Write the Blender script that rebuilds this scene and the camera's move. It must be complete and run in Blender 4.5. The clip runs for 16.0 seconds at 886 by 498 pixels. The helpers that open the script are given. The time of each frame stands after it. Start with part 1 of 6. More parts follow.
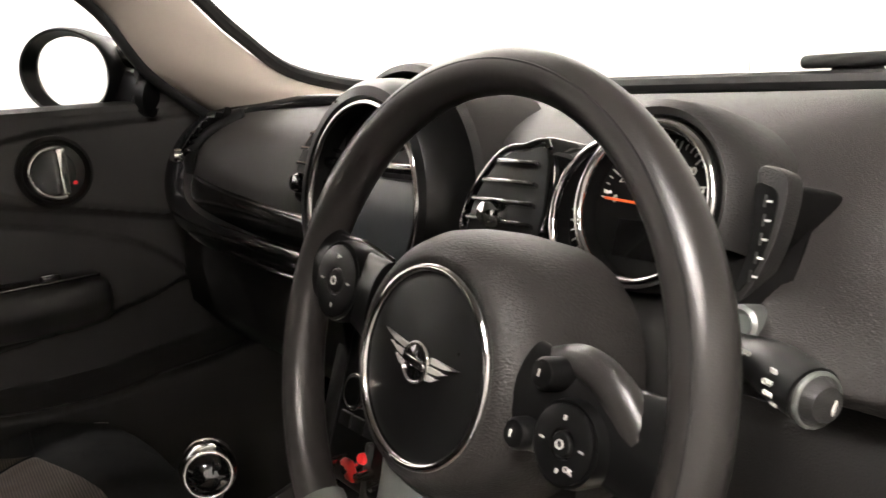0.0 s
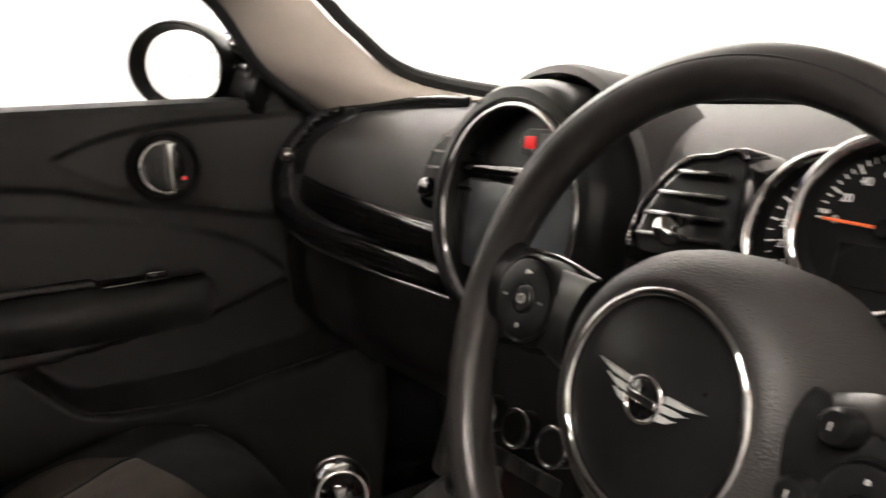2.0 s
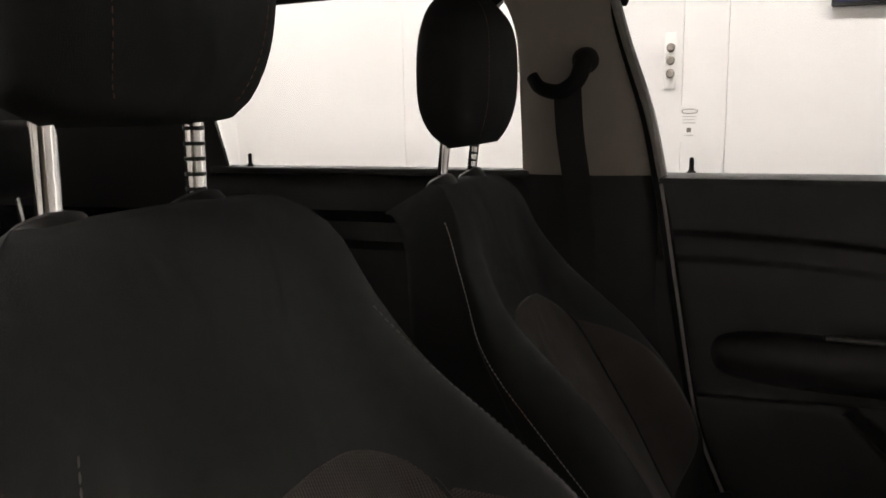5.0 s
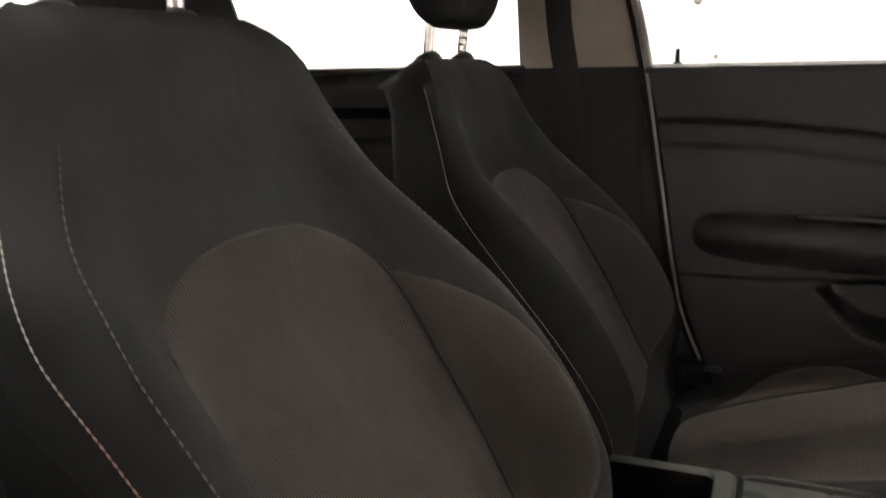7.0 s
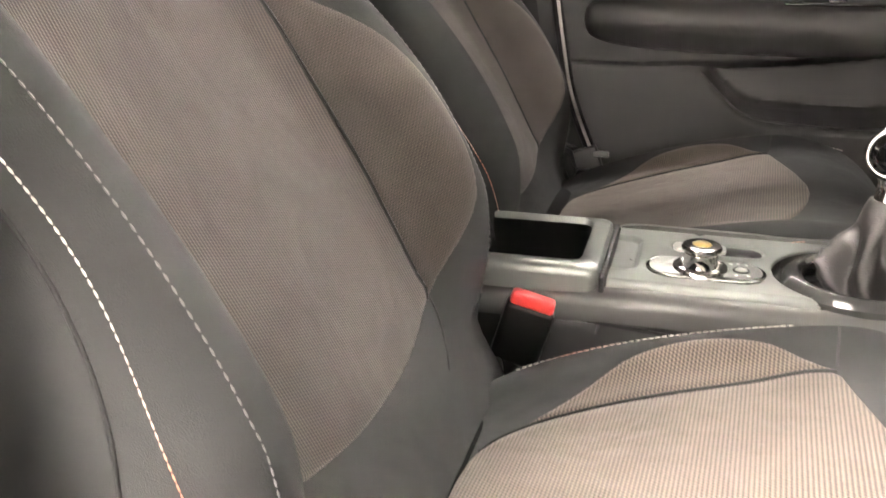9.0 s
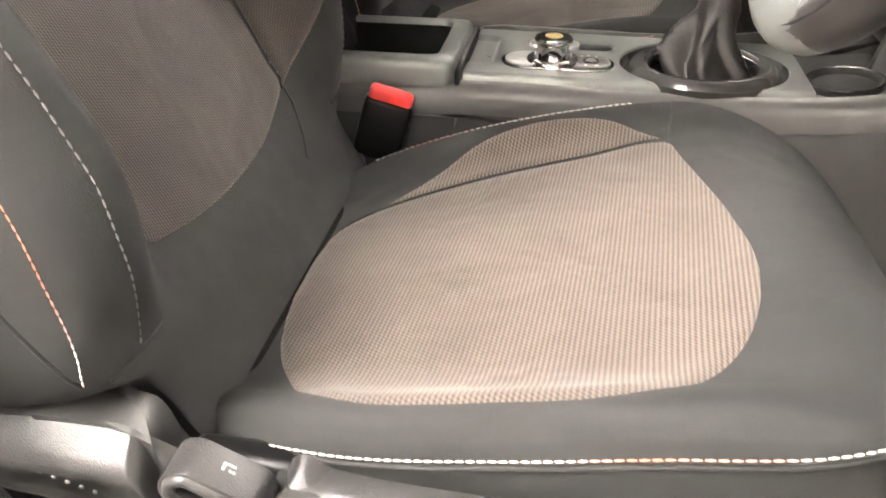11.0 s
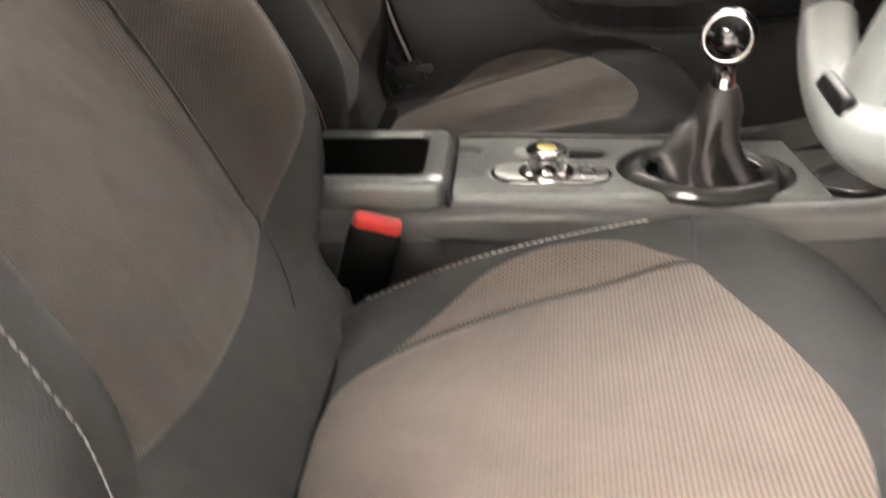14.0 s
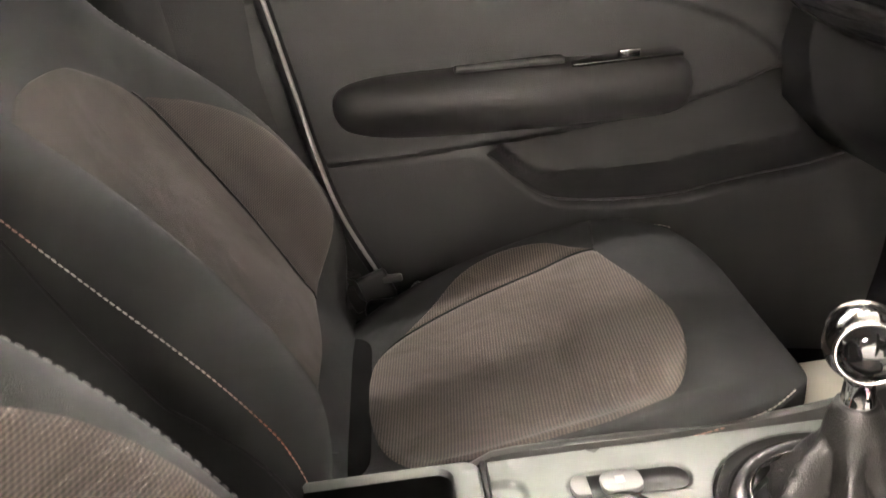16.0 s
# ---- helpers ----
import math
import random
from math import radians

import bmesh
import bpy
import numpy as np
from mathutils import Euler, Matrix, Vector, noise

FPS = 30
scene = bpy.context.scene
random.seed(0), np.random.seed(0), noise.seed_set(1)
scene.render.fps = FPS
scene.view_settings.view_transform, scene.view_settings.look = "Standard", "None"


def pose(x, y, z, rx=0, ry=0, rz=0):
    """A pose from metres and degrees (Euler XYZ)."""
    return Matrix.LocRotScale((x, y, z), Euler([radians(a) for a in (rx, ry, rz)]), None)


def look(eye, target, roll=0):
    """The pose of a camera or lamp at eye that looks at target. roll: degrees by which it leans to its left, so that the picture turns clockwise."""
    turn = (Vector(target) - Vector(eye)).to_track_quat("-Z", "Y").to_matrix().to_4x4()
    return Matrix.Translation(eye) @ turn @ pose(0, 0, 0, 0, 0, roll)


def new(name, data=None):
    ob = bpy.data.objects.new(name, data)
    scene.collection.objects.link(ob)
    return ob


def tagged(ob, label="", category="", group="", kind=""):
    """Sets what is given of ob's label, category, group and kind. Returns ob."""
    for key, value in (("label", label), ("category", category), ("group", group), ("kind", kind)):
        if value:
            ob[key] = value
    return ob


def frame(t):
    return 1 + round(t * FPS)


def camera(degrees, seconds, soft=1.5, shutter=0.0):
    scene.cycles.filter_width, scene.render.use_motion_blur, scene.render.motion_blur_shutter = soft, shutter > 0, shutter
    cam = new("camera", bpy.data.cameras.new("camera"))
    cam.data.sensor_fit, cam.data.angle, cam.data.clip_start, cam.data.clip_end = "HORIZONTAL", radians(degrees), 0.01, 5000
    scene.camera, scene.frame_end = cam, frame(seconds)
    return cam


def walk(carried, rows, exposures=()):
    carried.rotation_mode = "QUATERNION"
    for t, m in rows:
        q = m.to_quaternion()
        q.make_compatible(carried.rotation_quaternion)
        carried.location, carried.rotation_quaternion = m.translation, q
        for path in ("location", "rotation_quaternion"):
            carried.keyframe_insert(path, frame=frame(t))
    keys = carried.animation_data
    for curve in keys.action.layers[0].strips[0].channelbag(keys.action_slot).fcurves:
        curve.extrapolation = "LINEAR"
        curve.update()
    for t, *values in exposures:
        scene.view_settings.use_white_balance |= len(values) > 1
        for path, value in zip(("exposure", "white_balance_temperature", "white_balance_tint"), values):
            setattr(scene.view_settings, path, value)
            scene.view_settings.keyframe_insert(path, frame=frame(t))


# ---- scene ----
cam = camera(55.9, 16.0, shutter=0.4)
PATH = [
    (0, (0.782, 0.199, 1.01), (-0.785, 1.367, 0.584), -3.9),
    (0.5, (0.761, 0.167, 1.016), (-0.817, 1.322, 0.6), -3.8),
    (1, (0.75, 0.159, 1.017), (-0.803, 1.353, 0.614), -3.1),
    (1.5, (0.731, 0.15, 1.012), (-0.801, 1.37, 0.607), -2.5),
    (2, (0.674, 0.154, 1.008), (-0.968, 1.223, 0.604), -2.3),
    (2.5, (0.665, 0.18, 1.011), (-1.191, 0.823, 0.636), -2.4),
    (3, (0.671, 0.098, 1.042), (-1.285, 0.322, 0.689), -2.2),
    (3.5, (0.697, 0.059, 1.075), (-1.285, -0.029, 0.821), -1.9),
    (4, (0.738, 0.033, 1.09), (-1.225, -0.281, 0.871), 2.1),
    (4.5, (0.787, 0.032, 1.097), (-1.133, -0.476, 0.867), -0.6),
    (4.7, (0.797, 0.043, 1.099), (-1.099, -0.53, 0.824), -0.5),
    (6.8, (0.92, 0.216, 1.009), (-0.874, -0.576, 0.618), -1.7),
    (7, (0.918, 0.219, 0.99), (-0.881, -0.542, 0.565), -1.1),
    (7.5, (0.907, 0.231, 0.938), (-0.897, -0.464, 0.424), -1.0),
    (8, (0.916, 0.24, 0.91), (-0.879, -0.413, 0.318), -0.9),
    (8.5, (0.928, 0.254, 0.886), (-0.854, -0.364, 0.22), -0.9),
    (9, (0.931, 0.262, 0.856), (-0.846, -0.279, 0.116), -0.7),
    (9.5, (0.939, 0.269, 0.841), (-0.824, -0.198, 0.02), -0.7),
    (10, (0.95, 0.282, 0.824), (-0.793, -0.114, -0.074), -0.3),
    (10.2, (0.954, 0.288, 0.82), (-0.778, -0.08, -0.11), -0.2),
    (12.3, (1.009, 0.343, 0.77), (-0.598, 0.164, -0.406), 2.4),
    (12.5, (1.012, 0.343, 0.768), (-0.587, 0.171, -0.422), 2.7),
    (13, (1.004, 0.337, 0.767), (-0.605, 0.169, -0.408), 2.7),
    (13.5, (0.95, 0.303, 0.785), (-0.725, 0.143, -0.295), 1.5),
    (14, (0.866, 0.228, 0.81), (-0.923, 0.114, -0.077), -0.8),
    (14.5, (0.742, 0.175, 0.849), (-1.107, -0.012, 0.109), -3.9),
    (15, (0.644, 0.177, 0.88), (-1.198, 0.009, 0.12), -5.5),
    (15.5, (0.562, 0.158, 0.926), (-1.276, 0.16, 0.138), -8.5),
    (16, (0.506, 0.15, 0.964), (-1.326, 0.206, 0.162), -6.2),
]
EXPOSURES = [(0, 0.1), (2.0, 0.1), (2.5, 0.0), (3.0, 0.0), (3.5, 0.0), (4.0, -0.85), (4.7, -1.0), (6.8, 0.0), (7.0, 0.25), (7.5, 1.6), (8.0, 2.3), (8.5, 2.6), (9.0, 2.55), (10.2, 2.3), (12.3, 1.8), (13.0, 1.7), (13.5, 1.55), (14.5, 2.1), (15.0, 2.05), (15.5, 2.2), (16, 2.4)]
KELVIN = [(0, 6750), (3.5, 6750), (4.0, 6600), (4.7, 6600), (6.8, 6750), (13.5, 6700), (14.5, 6600), (16, 6800)]
walk(cam, [(t, look(eye, target, roll)) for t, eye, target, roll in PATH], [(t, e, [k for s, k in KELVIN if s <= t][-1], 13) for t, e in EXPOSURES])

# ---- world and light ----
world = bpy.data.worlds.new("showroom_air")
scene.world = world
world.use_nodes = True
world.node_tree.nodes["Background"].inputs[0].default_value = (1.0, 0.98, 0.95, 1)
world.node_tree.nodes["Background"].inputs[1].default_value = 0.012
LAMP = 120.0
# Strengths of strips added out of view to brighten the walls.
WASH = 450.0
WASH_AHEAD = 14.0
WASH_BESIDE = 70.0


# ---- materials ----
def material(name, color, rough=0.5, metal=0.0, coat=0.0, second=None, spread=40.0, amount=0.5,
             bump=0.0, grain=900.0, emit=0.0, spec=0.5, voronoi=False):
    m = bpy.data.materials.new(name)
    m.use_nodes = True
    n, l = m.node_tree.nodes, m.node_tree.links
    p = n["Principled BSDF"]
    p.inputs["Base Color"].default_value = (*color, 1)
    p.inputs["Roughness"].default_value = rough
    p.inputs["Metallic"].default_value = metal
    p.inputs["Coat Weight"].default_value = coat
    p.inputs["Specular IOR Level"].default_value = spec
    co = n.new("ShaderNodeTexCoord")
    if second:
        big = n.new("ShaderNodeTexNoise")
        big.inputs["Scale"].default_value = spread
        big.inputs["Detail"].default_value = 6
        l.new(co.outputs["Object"], big.inputs["Vector"])
        mix = n.new("ShaderNodeMix")
        mix.data_type = "RGBA"
        ramp = n.new("ShaderNodeMapRange")
        ramp.inputs[1].default_value, ramp.inputs[2].default_value = 0.35, 0.65
        ramp.inputs[4].default_value = amount
        l.new(big.outputs["Fac"], ramp.inputs[0])
        l.new(ramp.outputs[0], mix.inputs["Factor"])
        mix.inputs["A"].default_value = (*color, 1)
        mix.inputs["B"].default_value = (*second, 1)
        l.new(mix.outputs["Result"], p.inputs["Base Color"])
        rr = n.new("ShaderNodeMapRange")
        rr.inputs[3].default_value, rr.inputs[4].default_value = max(0.02, rough - 0.06), min(1, rough + 0.06)
        l.new(big.outputs["Fac"], rr.inputs[0])
        l.new(rr.outputs[0], p.inputs["Roughness"])
    if bump:
        if voronoi:
            tex = n.new("ShaderNodeTexVoronoi")
            tex.inputs["Scale"].default_value = grain
            out = tex.outputs["Distance"]
        else:
            tex = n.new("ShaderNodeTexNoise")
            tex.inputs["Scale"].default_value = grain
            tex.inputs["Detail"].default_value = 3
            out = tex.outputs["Fac"]
        l.new(co.outputs["Object"], tex.inputs["Vector"])
        b = n.new("ShaderNodeBump")
        b.inputs["Strength"].default_value = bump
        b.inputs["Distance"].default_value = 0.001
        l.new(out, b.inputs["Height"])
        l.new(b.outputs["Normal"], p.inputs["Normal"])
    if emit:
        p.inputs["Emission Color"].default_value = (*color, 1)
        p.inputs["Emission Strength"].default_value = emit
    return m


def woven(name, warm, dark, rib, axis, tilt=0.0, main="X", slant_by=33):
    """Ribbed basket cloth: pale ribs with darker valleys, crossed by a finer thread."""
    m = bpy.data.materials.new(name)
    m.use_nodes = True
    n, l = m.node_tree.nodes, m.node_tree.links
    p = n["Principled BSDF"]
    p.inputs["Roughness"].default_value = 0.85
    p.inputs["Specular IOR Level"].default_value = 0.25
    p.inputs["Sheen Weight"].default_value = 0.15
    co = n.new("ShaderNodeTexCoord")
    mp = n.new("ShaderNodeMapping")
    mp.inputs["Rotation"].default_value = (0, 0, radians(tilt)) if axis == "xy" else (0, radians(tilt), 0)
    l.new(co.outputs["Object"], mp.inputs["Vector"])
    waves = []
    second = "Y" if axis == "xy" else "Z"
    order = ((main, rib), (second if main == "X" else "X", rib * 0.8))
    for direction, size in order:
        w = n.new("ShaderNodeTexWave")
        w.bands_direction = direction
        w.inputs["Scale"].default_value = 0.314 / size
        w.inputs["Distortion"].default_value = 0.6
        w.inputs["Detail"].default_value = 1
        w.inputs["Detail Scale"].default_value = 4
        if waves:
            slant = n.new("ShaderNodeMapping")
            slant.inputs["Rotation"].default_value = (0, 0, radians(slant_by)) if axis == "xy" else (0, radians(slant_by), 0)
            l.new(mp.outputs["Vector"], slant.inputs["Vector"])
            l.new(slant.outputs["Vector"], w.inputs["Vector"])
        else:
            l.new(mp.outputs["Vector"], w.inputs["Vector"])
        waves.append(w.outputs["Fac"])
    mul = n.new("ShaderNodeMath")
    mul.operation = "MULTIPLY_ADD"
    mul.inputs[1].default_value = 0.35
    l.new(waves[1], mul.inputs[0])
    half = n.new("ShaderNodeMath")
    half.operation = "MULTIPLY"
    half.inputs[1].default_value = 0.65
    l.new(waves[0], half.inputs[0])
    l.new(half.outputs[0], mul.inputs[2])
    big = n.new("ShaderNodeTexNoise")
    big.inputs["Scale"].default_value = 14
    l.new(co.outputs["Object"], big.inputs["Vector"])
    tone = n.new("ShaderNodeMapRange")
    tone.inputs[3].default_value, tone.inputs[4].default_value = 0.75, 1.2
    l.new(big.outputs["Fac"], tone.inputs[0])
    mix = n.new("ShaderNodeMix")
    mix.data_type = "RGBA"
    mix.inputs["A"].default_value = (*dark, 1)
    mix.inputs["B"].default_value = (*warm, 1)
    l.new(mul.outputs[0], mix.inputs["Factor"])
    gain = n.new("ShaderNodeMix")
    gain.data_type, gain.blend_type = "RGBA", "MULTIPLY"
    gain.inputs["Factor"].default_value = 1
    l.new(mix.outputs["Result"], gain.inputs["A"])
    l.new(tone.outputs[0], gain.inputs["B"])
    l.new(gain.outputs["Result"], p.inputs["Base Color"])
    b = n.new("ShaderNodeBump")
    b.inputs["Strength"].default_value = 0.3
    b.inputs["Distance"].default_value = 0.001
    l.new(mul.outputs[0], b.inputs["Height"])
    l.new(b.outputs["Normal"], p.inputs["Normal"])
    return m


def crumple(m, scale, depth):
    """Soft folds and dents under the fine grain."""
    n, l = m.node_tree.nodes, m.node_tree.links
    p = n["Principled BSDF"]
    fine = p.inputs["Normal"].links[0].from_node
    co = n.new("ShaderNodeTexCoord")
    tex = n.new("ShaderNodeTexNoise")
    tex.inputs["Scale"].default_value = scale
    tex.inputs["Detail"].default_value = 2
    tex.inputs["Distortion"].default_value = 0.6
    l.new(co.outputs["Object"], tex.inputs["Vector"])
    b = n.new("ShaderNodeBump")
    b.inputs["Strength"].default_value = 0.6
    b.inputs["Distance"].default_value = depth
    l.new(tex.outputs["Fac"], b.inputs["Height"])
    l.new(b.outputs["Normal"], fine.inputs["Normal"])


def thread_material():
    m = material("stitch_thread", (0.7, 0.66, 0.6), 0.7)
    n, l = m.node_tree.nodes, m.node_tree.links
    co = n.new("ShaderNodeTexCoord")
    big = n.new("ShaderNodeTexNoise")
    big.inputs["Scale"].default_value = 7
    l.new(co.outputs["Object"], big.inputs["Vector"])
    ramp = n.new("ShaderNodeValToRGB")
    ramp.color_ramp.elements[0].position, ramp.color_ramp.elements[1].position = 0.52, 0.68
    ramp.color_ramp.elements[0].color = (0.50, 0.47, 0.43, 1)
    ramp.color_ramp.elements[1].color = (0.42, 0.16, 0.10, 1)
    l.new(big.outputs["Fac"], ramp.inputs[0])
    l.new(ramp.outputs[0], n["Principled BSDF"].inputs["Base Color"])
    return m


def glass_material():
    m = material("clear_glass", (1, 1, 1), 0.0)
    p = m.node_tree.nodes["Principled BSDF"]
    p.inputs["Transmission Weight"].default_value = 1.0
    p.inputs["IOR"].default_value = 1.45
    return m


SOFT = material("soft_black_plastic", (0.016, 0.0152, 0.0148), 0.48, second=(0.020, 0.019, 0.0185), spread=9, bump=0.35, grain=700, voronoi=True, spec=0.32)
DISC = material("satin_black_disc", (0.005, 0.005, 0.005), 0.3, second=(0.0065, 0.0065, 0.0065), spread=30, spec=0.22)
# Lighter copy of the soft plastic, making up for light the door lacks.
LIT_DOORSKIN = material("brightened_door_skin", (0.033, 0.0314, 0.0305), 0.44, second=(0.038, 0.0362, 0.0352), spread=9, bump=0.35, grain=700, voronoi=True, spec=0.4)
PAD = material("dash_soft_skin", (0.0195, 0.0175, 0.0166), 0.5, second=(0.023, 0.021, 0.0197), spread=6, bump=0.4, grain=650, voronoi=True, spec=0.35)
HARD = material("hard_black_plastic", (0.013, 0.0125, 0.012), 0.42, second=(0.017, 0.0165, 0.016), spread=12, bump=0.3, grain=900, voronoi=True)
TRIM = material("grained_grey_trim", (0.022, 0.0216, 0.0209), 0.30, second=(0.025, 0.0246, 0.0238), spread=10, bump=0.28, grain=1150, voronoi=True)
LEATHER = material("wheel_leather", (0.021, 0.0193, 0.0184), 0.32, second=(0.026, 0.0238, 0.0225), spread=25, bump=0.07, grain=800, voronoi=True)
CLOTH = material("charcoal_seat_cloth", (0.0195, 0.0197, 0.0194), 0.8, second=(0.0245, 0.0246, 0.024), spread=8, bump=0.5, grain=1300, spec=0.2)
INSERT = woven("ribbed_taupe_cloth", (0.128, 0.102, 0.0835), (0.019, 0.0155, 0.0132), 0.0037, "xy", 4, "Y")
# Same cloth as INSERT, darkened to carry the shade on the backrests.
SHADED_BACKWEAVE = woven("shaded_back_cloth", (0.064, 0.0505, 0.0425), (0.010, 0.0088, 0.0081), 0.0032, "xz", 3, "X", 20)
SHADED_SIDEWEAVE = woven("shaded_bolster_cloth", (0.066, 0.053, 0.0455), (0.017, 0.0145, 0.0132), 0.0026, "xz", 3, "Z", 24)
crumple(CLOTH, 11, 0.010)
crumple(INSERT, 14, 0.006)
crumple(SHADED_BACKWEAVE, 12, 0.006)
PIANO = material("piano_black", (0.006, 0.006, 0.006), 0.08, coat=1.0)
BANDGLOSS = material("gloss_black_band", (0.006, 0.006, 0.006), 0.13, second=(0.008, 0.008, 0.008), spread=20, spec=0.3)
CHROME = material("chrome", (0.75, 0.74, 0.72), 0.1, metal=1.0)
DARKCHROME = material("dark_chrome", (0.3, 0.3, 0.3), 0.12, metal=1.0)
SATIN = material("satin_grey_console", (0.17, 0.18, 0.17), 0.3, metal=0.4, second=(0.2, 0.21, 0.2), spread=30, bump=0.1, grain=1500)
BEIGE = material("beige_pillar_fabric", (0.44, 0.385, 0.33), 0.8, second=(0.48, 0.42, 0.36), spread=20, bump=0.3, grain=1500)
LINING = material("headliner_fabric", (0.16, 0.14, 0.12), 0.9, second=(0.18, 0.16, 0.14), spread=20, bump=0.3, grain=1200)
CARPET = material("black_carpet", (0.006, 0.0055, 0.0055), 0.95, second=(0.011, 0.010, 0.0095), spread=200, bump=1.0, grain=900, spec=0.05)
RUBBER = material("black_rubber", (0.012, 0.012, 0.012), 0.6, second=(0.018, 0.017, 0.017), spread=60, bump=0.2, grain=800, spec=0.25)
RAIL = material("satin_dark_rail", (0.055, 0.055, 0.052), 0.33, second=(0.066, 0.066, 0.062), spread=14, bump=0.12, grain=1200)
SIDE = material("grey_console_side", (0.018, 0.018, 0.0176), 0.45, second=(0.023, 0.0225, 0.022), spread=14, bump=0.3, grain=800, voronoi=True)
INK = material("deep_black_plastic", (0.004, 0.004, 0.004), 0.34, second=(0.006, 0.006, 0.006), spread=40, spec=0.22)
# Plastic of low hidden parts; also paints the shade round the column.
VOID = material("matt_black_plastic_and_shade", (0.0035, 0.0033, 0.0032), 0.9, second=(0.006, 0.0058, 0.0056), spread=40, spec=0.08)
# Pale colour carries the highlight along the left door seal.
SEAL = material("door_seal_highlight", (0.35, 0.33, 0.31), 0.35, second=(0.42, 0.4, 0.37), spread=30)
SCREEN = material("dark_screen_glass", (0.05, 0.055, 0.06), 0.3, second=(0.055, 0.06, 0.066), spread=20)
# Pale colour stands for the bright reflection on the chrome wings.
BADGE = material("badge_reflection_metal", (0.6, 0.6, 0.58), 0.35, metal=0.3)
FINETHREAD = material("brown_orange_thread", (0.22, 0.075, 0.04), 0.7, second=(0.3, 0.2, 0.15), spread=60)
DIAL = material("dial_black", (0.004, 0.004, 0.004), 0.55, second=(0.005, 0.005, 0.005), spread=30, spec=0.12)
WHITE = material("white_print", (0.7, 0.69, 0.66), 0.6)
# Needle paint with a faint glow added; the needle is no lamp.
ORANGE = material("glowing_orange_needle", (0.75, 0.12, 0.03), 0.4, emit=0.15)
RED = material("red_plastic", (0.62, 0.035, 0.03), 0.35, second=(0.55, 0.03, 0.028), spread=60)
REDGLOW = material("red_lit_switch", (0.8, 0.03, 0.03), 0.3, emit=0.35)
THREAD = thread_material()
GREYTHREAD = material("grey_thread", (0.10, 0.097, 0.094), 0.8, second=(0.15, 0.145, 0.14), spread=300)
BELT = material("seat_belt_webbing", (0.02, 0.019, 0.019), 0.75, second=(0.028, 0.026, 0.025), spread=120, bump=0.5, grain=900)
PAINT = material("black_car_paint", (0.012, 0.012, 0.013), 0.15, coat=1.0)
GLASS = glass_material()
MIRROR = material("mirror_silver", (0.9, 0.9, 0.9), 0.01, metal=1.0)
WALLPAINT = material("white_wall_paint", (0.82, 0.81, 0.785), 0.7, second=(0.79, 0.775, 0.75), spread=2.5, bump=0.05, grain=60)
GREYPAINT = material("grey_wall_paint", (0.16, 0.155, 0.15), 0.8, second=(0.19, 0.185, 0.18), spread=2.5, bump=0.05, grain=60)
EASTPAINT = material("grey_white_wall_paint", (0.7, 0.69, 0.67), 0.8, second=(0.66, 0.65, 0.63), spread=2.5, bump=0.05, grain=60)
PALE = material("pale_grey_print", (0.5, 0.49, 0.47), 0.7)
FLOORPAINT = material("grey_floor_paint", (0.2, 0.195, 0.19), 0.4, second=(0.16, 0.155, 0.15), spread=3, bump=0.05, grain=80)
PAPER = material("cream_mat_paper", (0.72, 0.68, 0.58), 0.7, second=(0.66, 0.62, 0.53), spread=18, bump=0.2, grain=60)
PRINTBLUE = material("blue_print", (0.02, 0.035, 0.2), 0.6, second=(0.025, 0.04, 0.24), spread=30)
PRINTRED = material("red_print", (0.62, 0.03, 0.04), 0.6, second=(0.55, 0.03, 0.04), spread=30)
AMBER = material("amber_badge", (0.5, 0.36, 0.12), 0.3, metal=0.6)
LAMPGLOW = material("lit_diffuser", (1.0, 0.93, 0.86), 0.5, emit=LAMP)
LAMPDIM = material("dim_diffuser", (1.0, 0.97, 0.93), 0.5, emit=LAMP * 0.9)
WASHGLOW = material("added_lit_washer", (1.0, 0.97, 0.93), 0.5, emit=WASH)
WASHBESIDE = material("added_soft_washer", (1.0, 0.94, 0.88), 0.5, emit=WASH_BESIDE)
WASHAHEAD = material("added_dim_washer", (1.0, 0.97, 0.93), 0.5, emit=WASH_AHEAD)
TVGLOW = material("lit_picture", (0.03, 0.033, 0.085), 0.25, emit=1.0, second=(0.012, 0.013, 0.03), spread=3)


# ---- mesh helpers ----
def finish(name, bm, mat, label="", parent=None, sharp=40):
    bmesh.ops.recalc_face_normals(bm, faces=bm.faces)
    me = bpy.data.meshes.new(name)
    bm.to_mesh(me)
    bm.free()
    me.polygons.foreach_set("use_smooth", [True] * len(me.polygons))
    me.set_sharp_from_angle(angle=radians(sharp))
    me.materials.append(mat)
    ob = new(name, me)
    if parent:
        ob.parent = parent
    if label:
        ob["label"] = label
    return ob


def part(name, bm, mat, parent, label="", sharp=40):
    return finish(name, bm, mat, label, parent, sharp)


def thing(name, label, category, at=(0, 0, 0), group="", kind=""):
    ob = new(name)
    ob.empty_display_size = 0.05
    ob.matrix_basis = at if isinstance(at, Matrix) else Matrix.Translation(at)
    return tagged(ob, label, category, group, kind)


def single(name, bm, mat, label, category, kind="", group="", sharp=40):
    return tagged(finish(name, bm, mat, "", None, sharp), label, category, group, kind)


def moved(bm, m):
    bmesh.ops.transform(bm, matrix=m, verts=bm.verts)
    return bm


def join(*parts):
    out = bmesh.new()
    for bm in parts:
        me = bpy.data.meshes.new("t")
        bm.to_mesh(me)
        bm.free()
        out.from_mesh(me)
        bpy.data.meshes.remove(me)
    return out


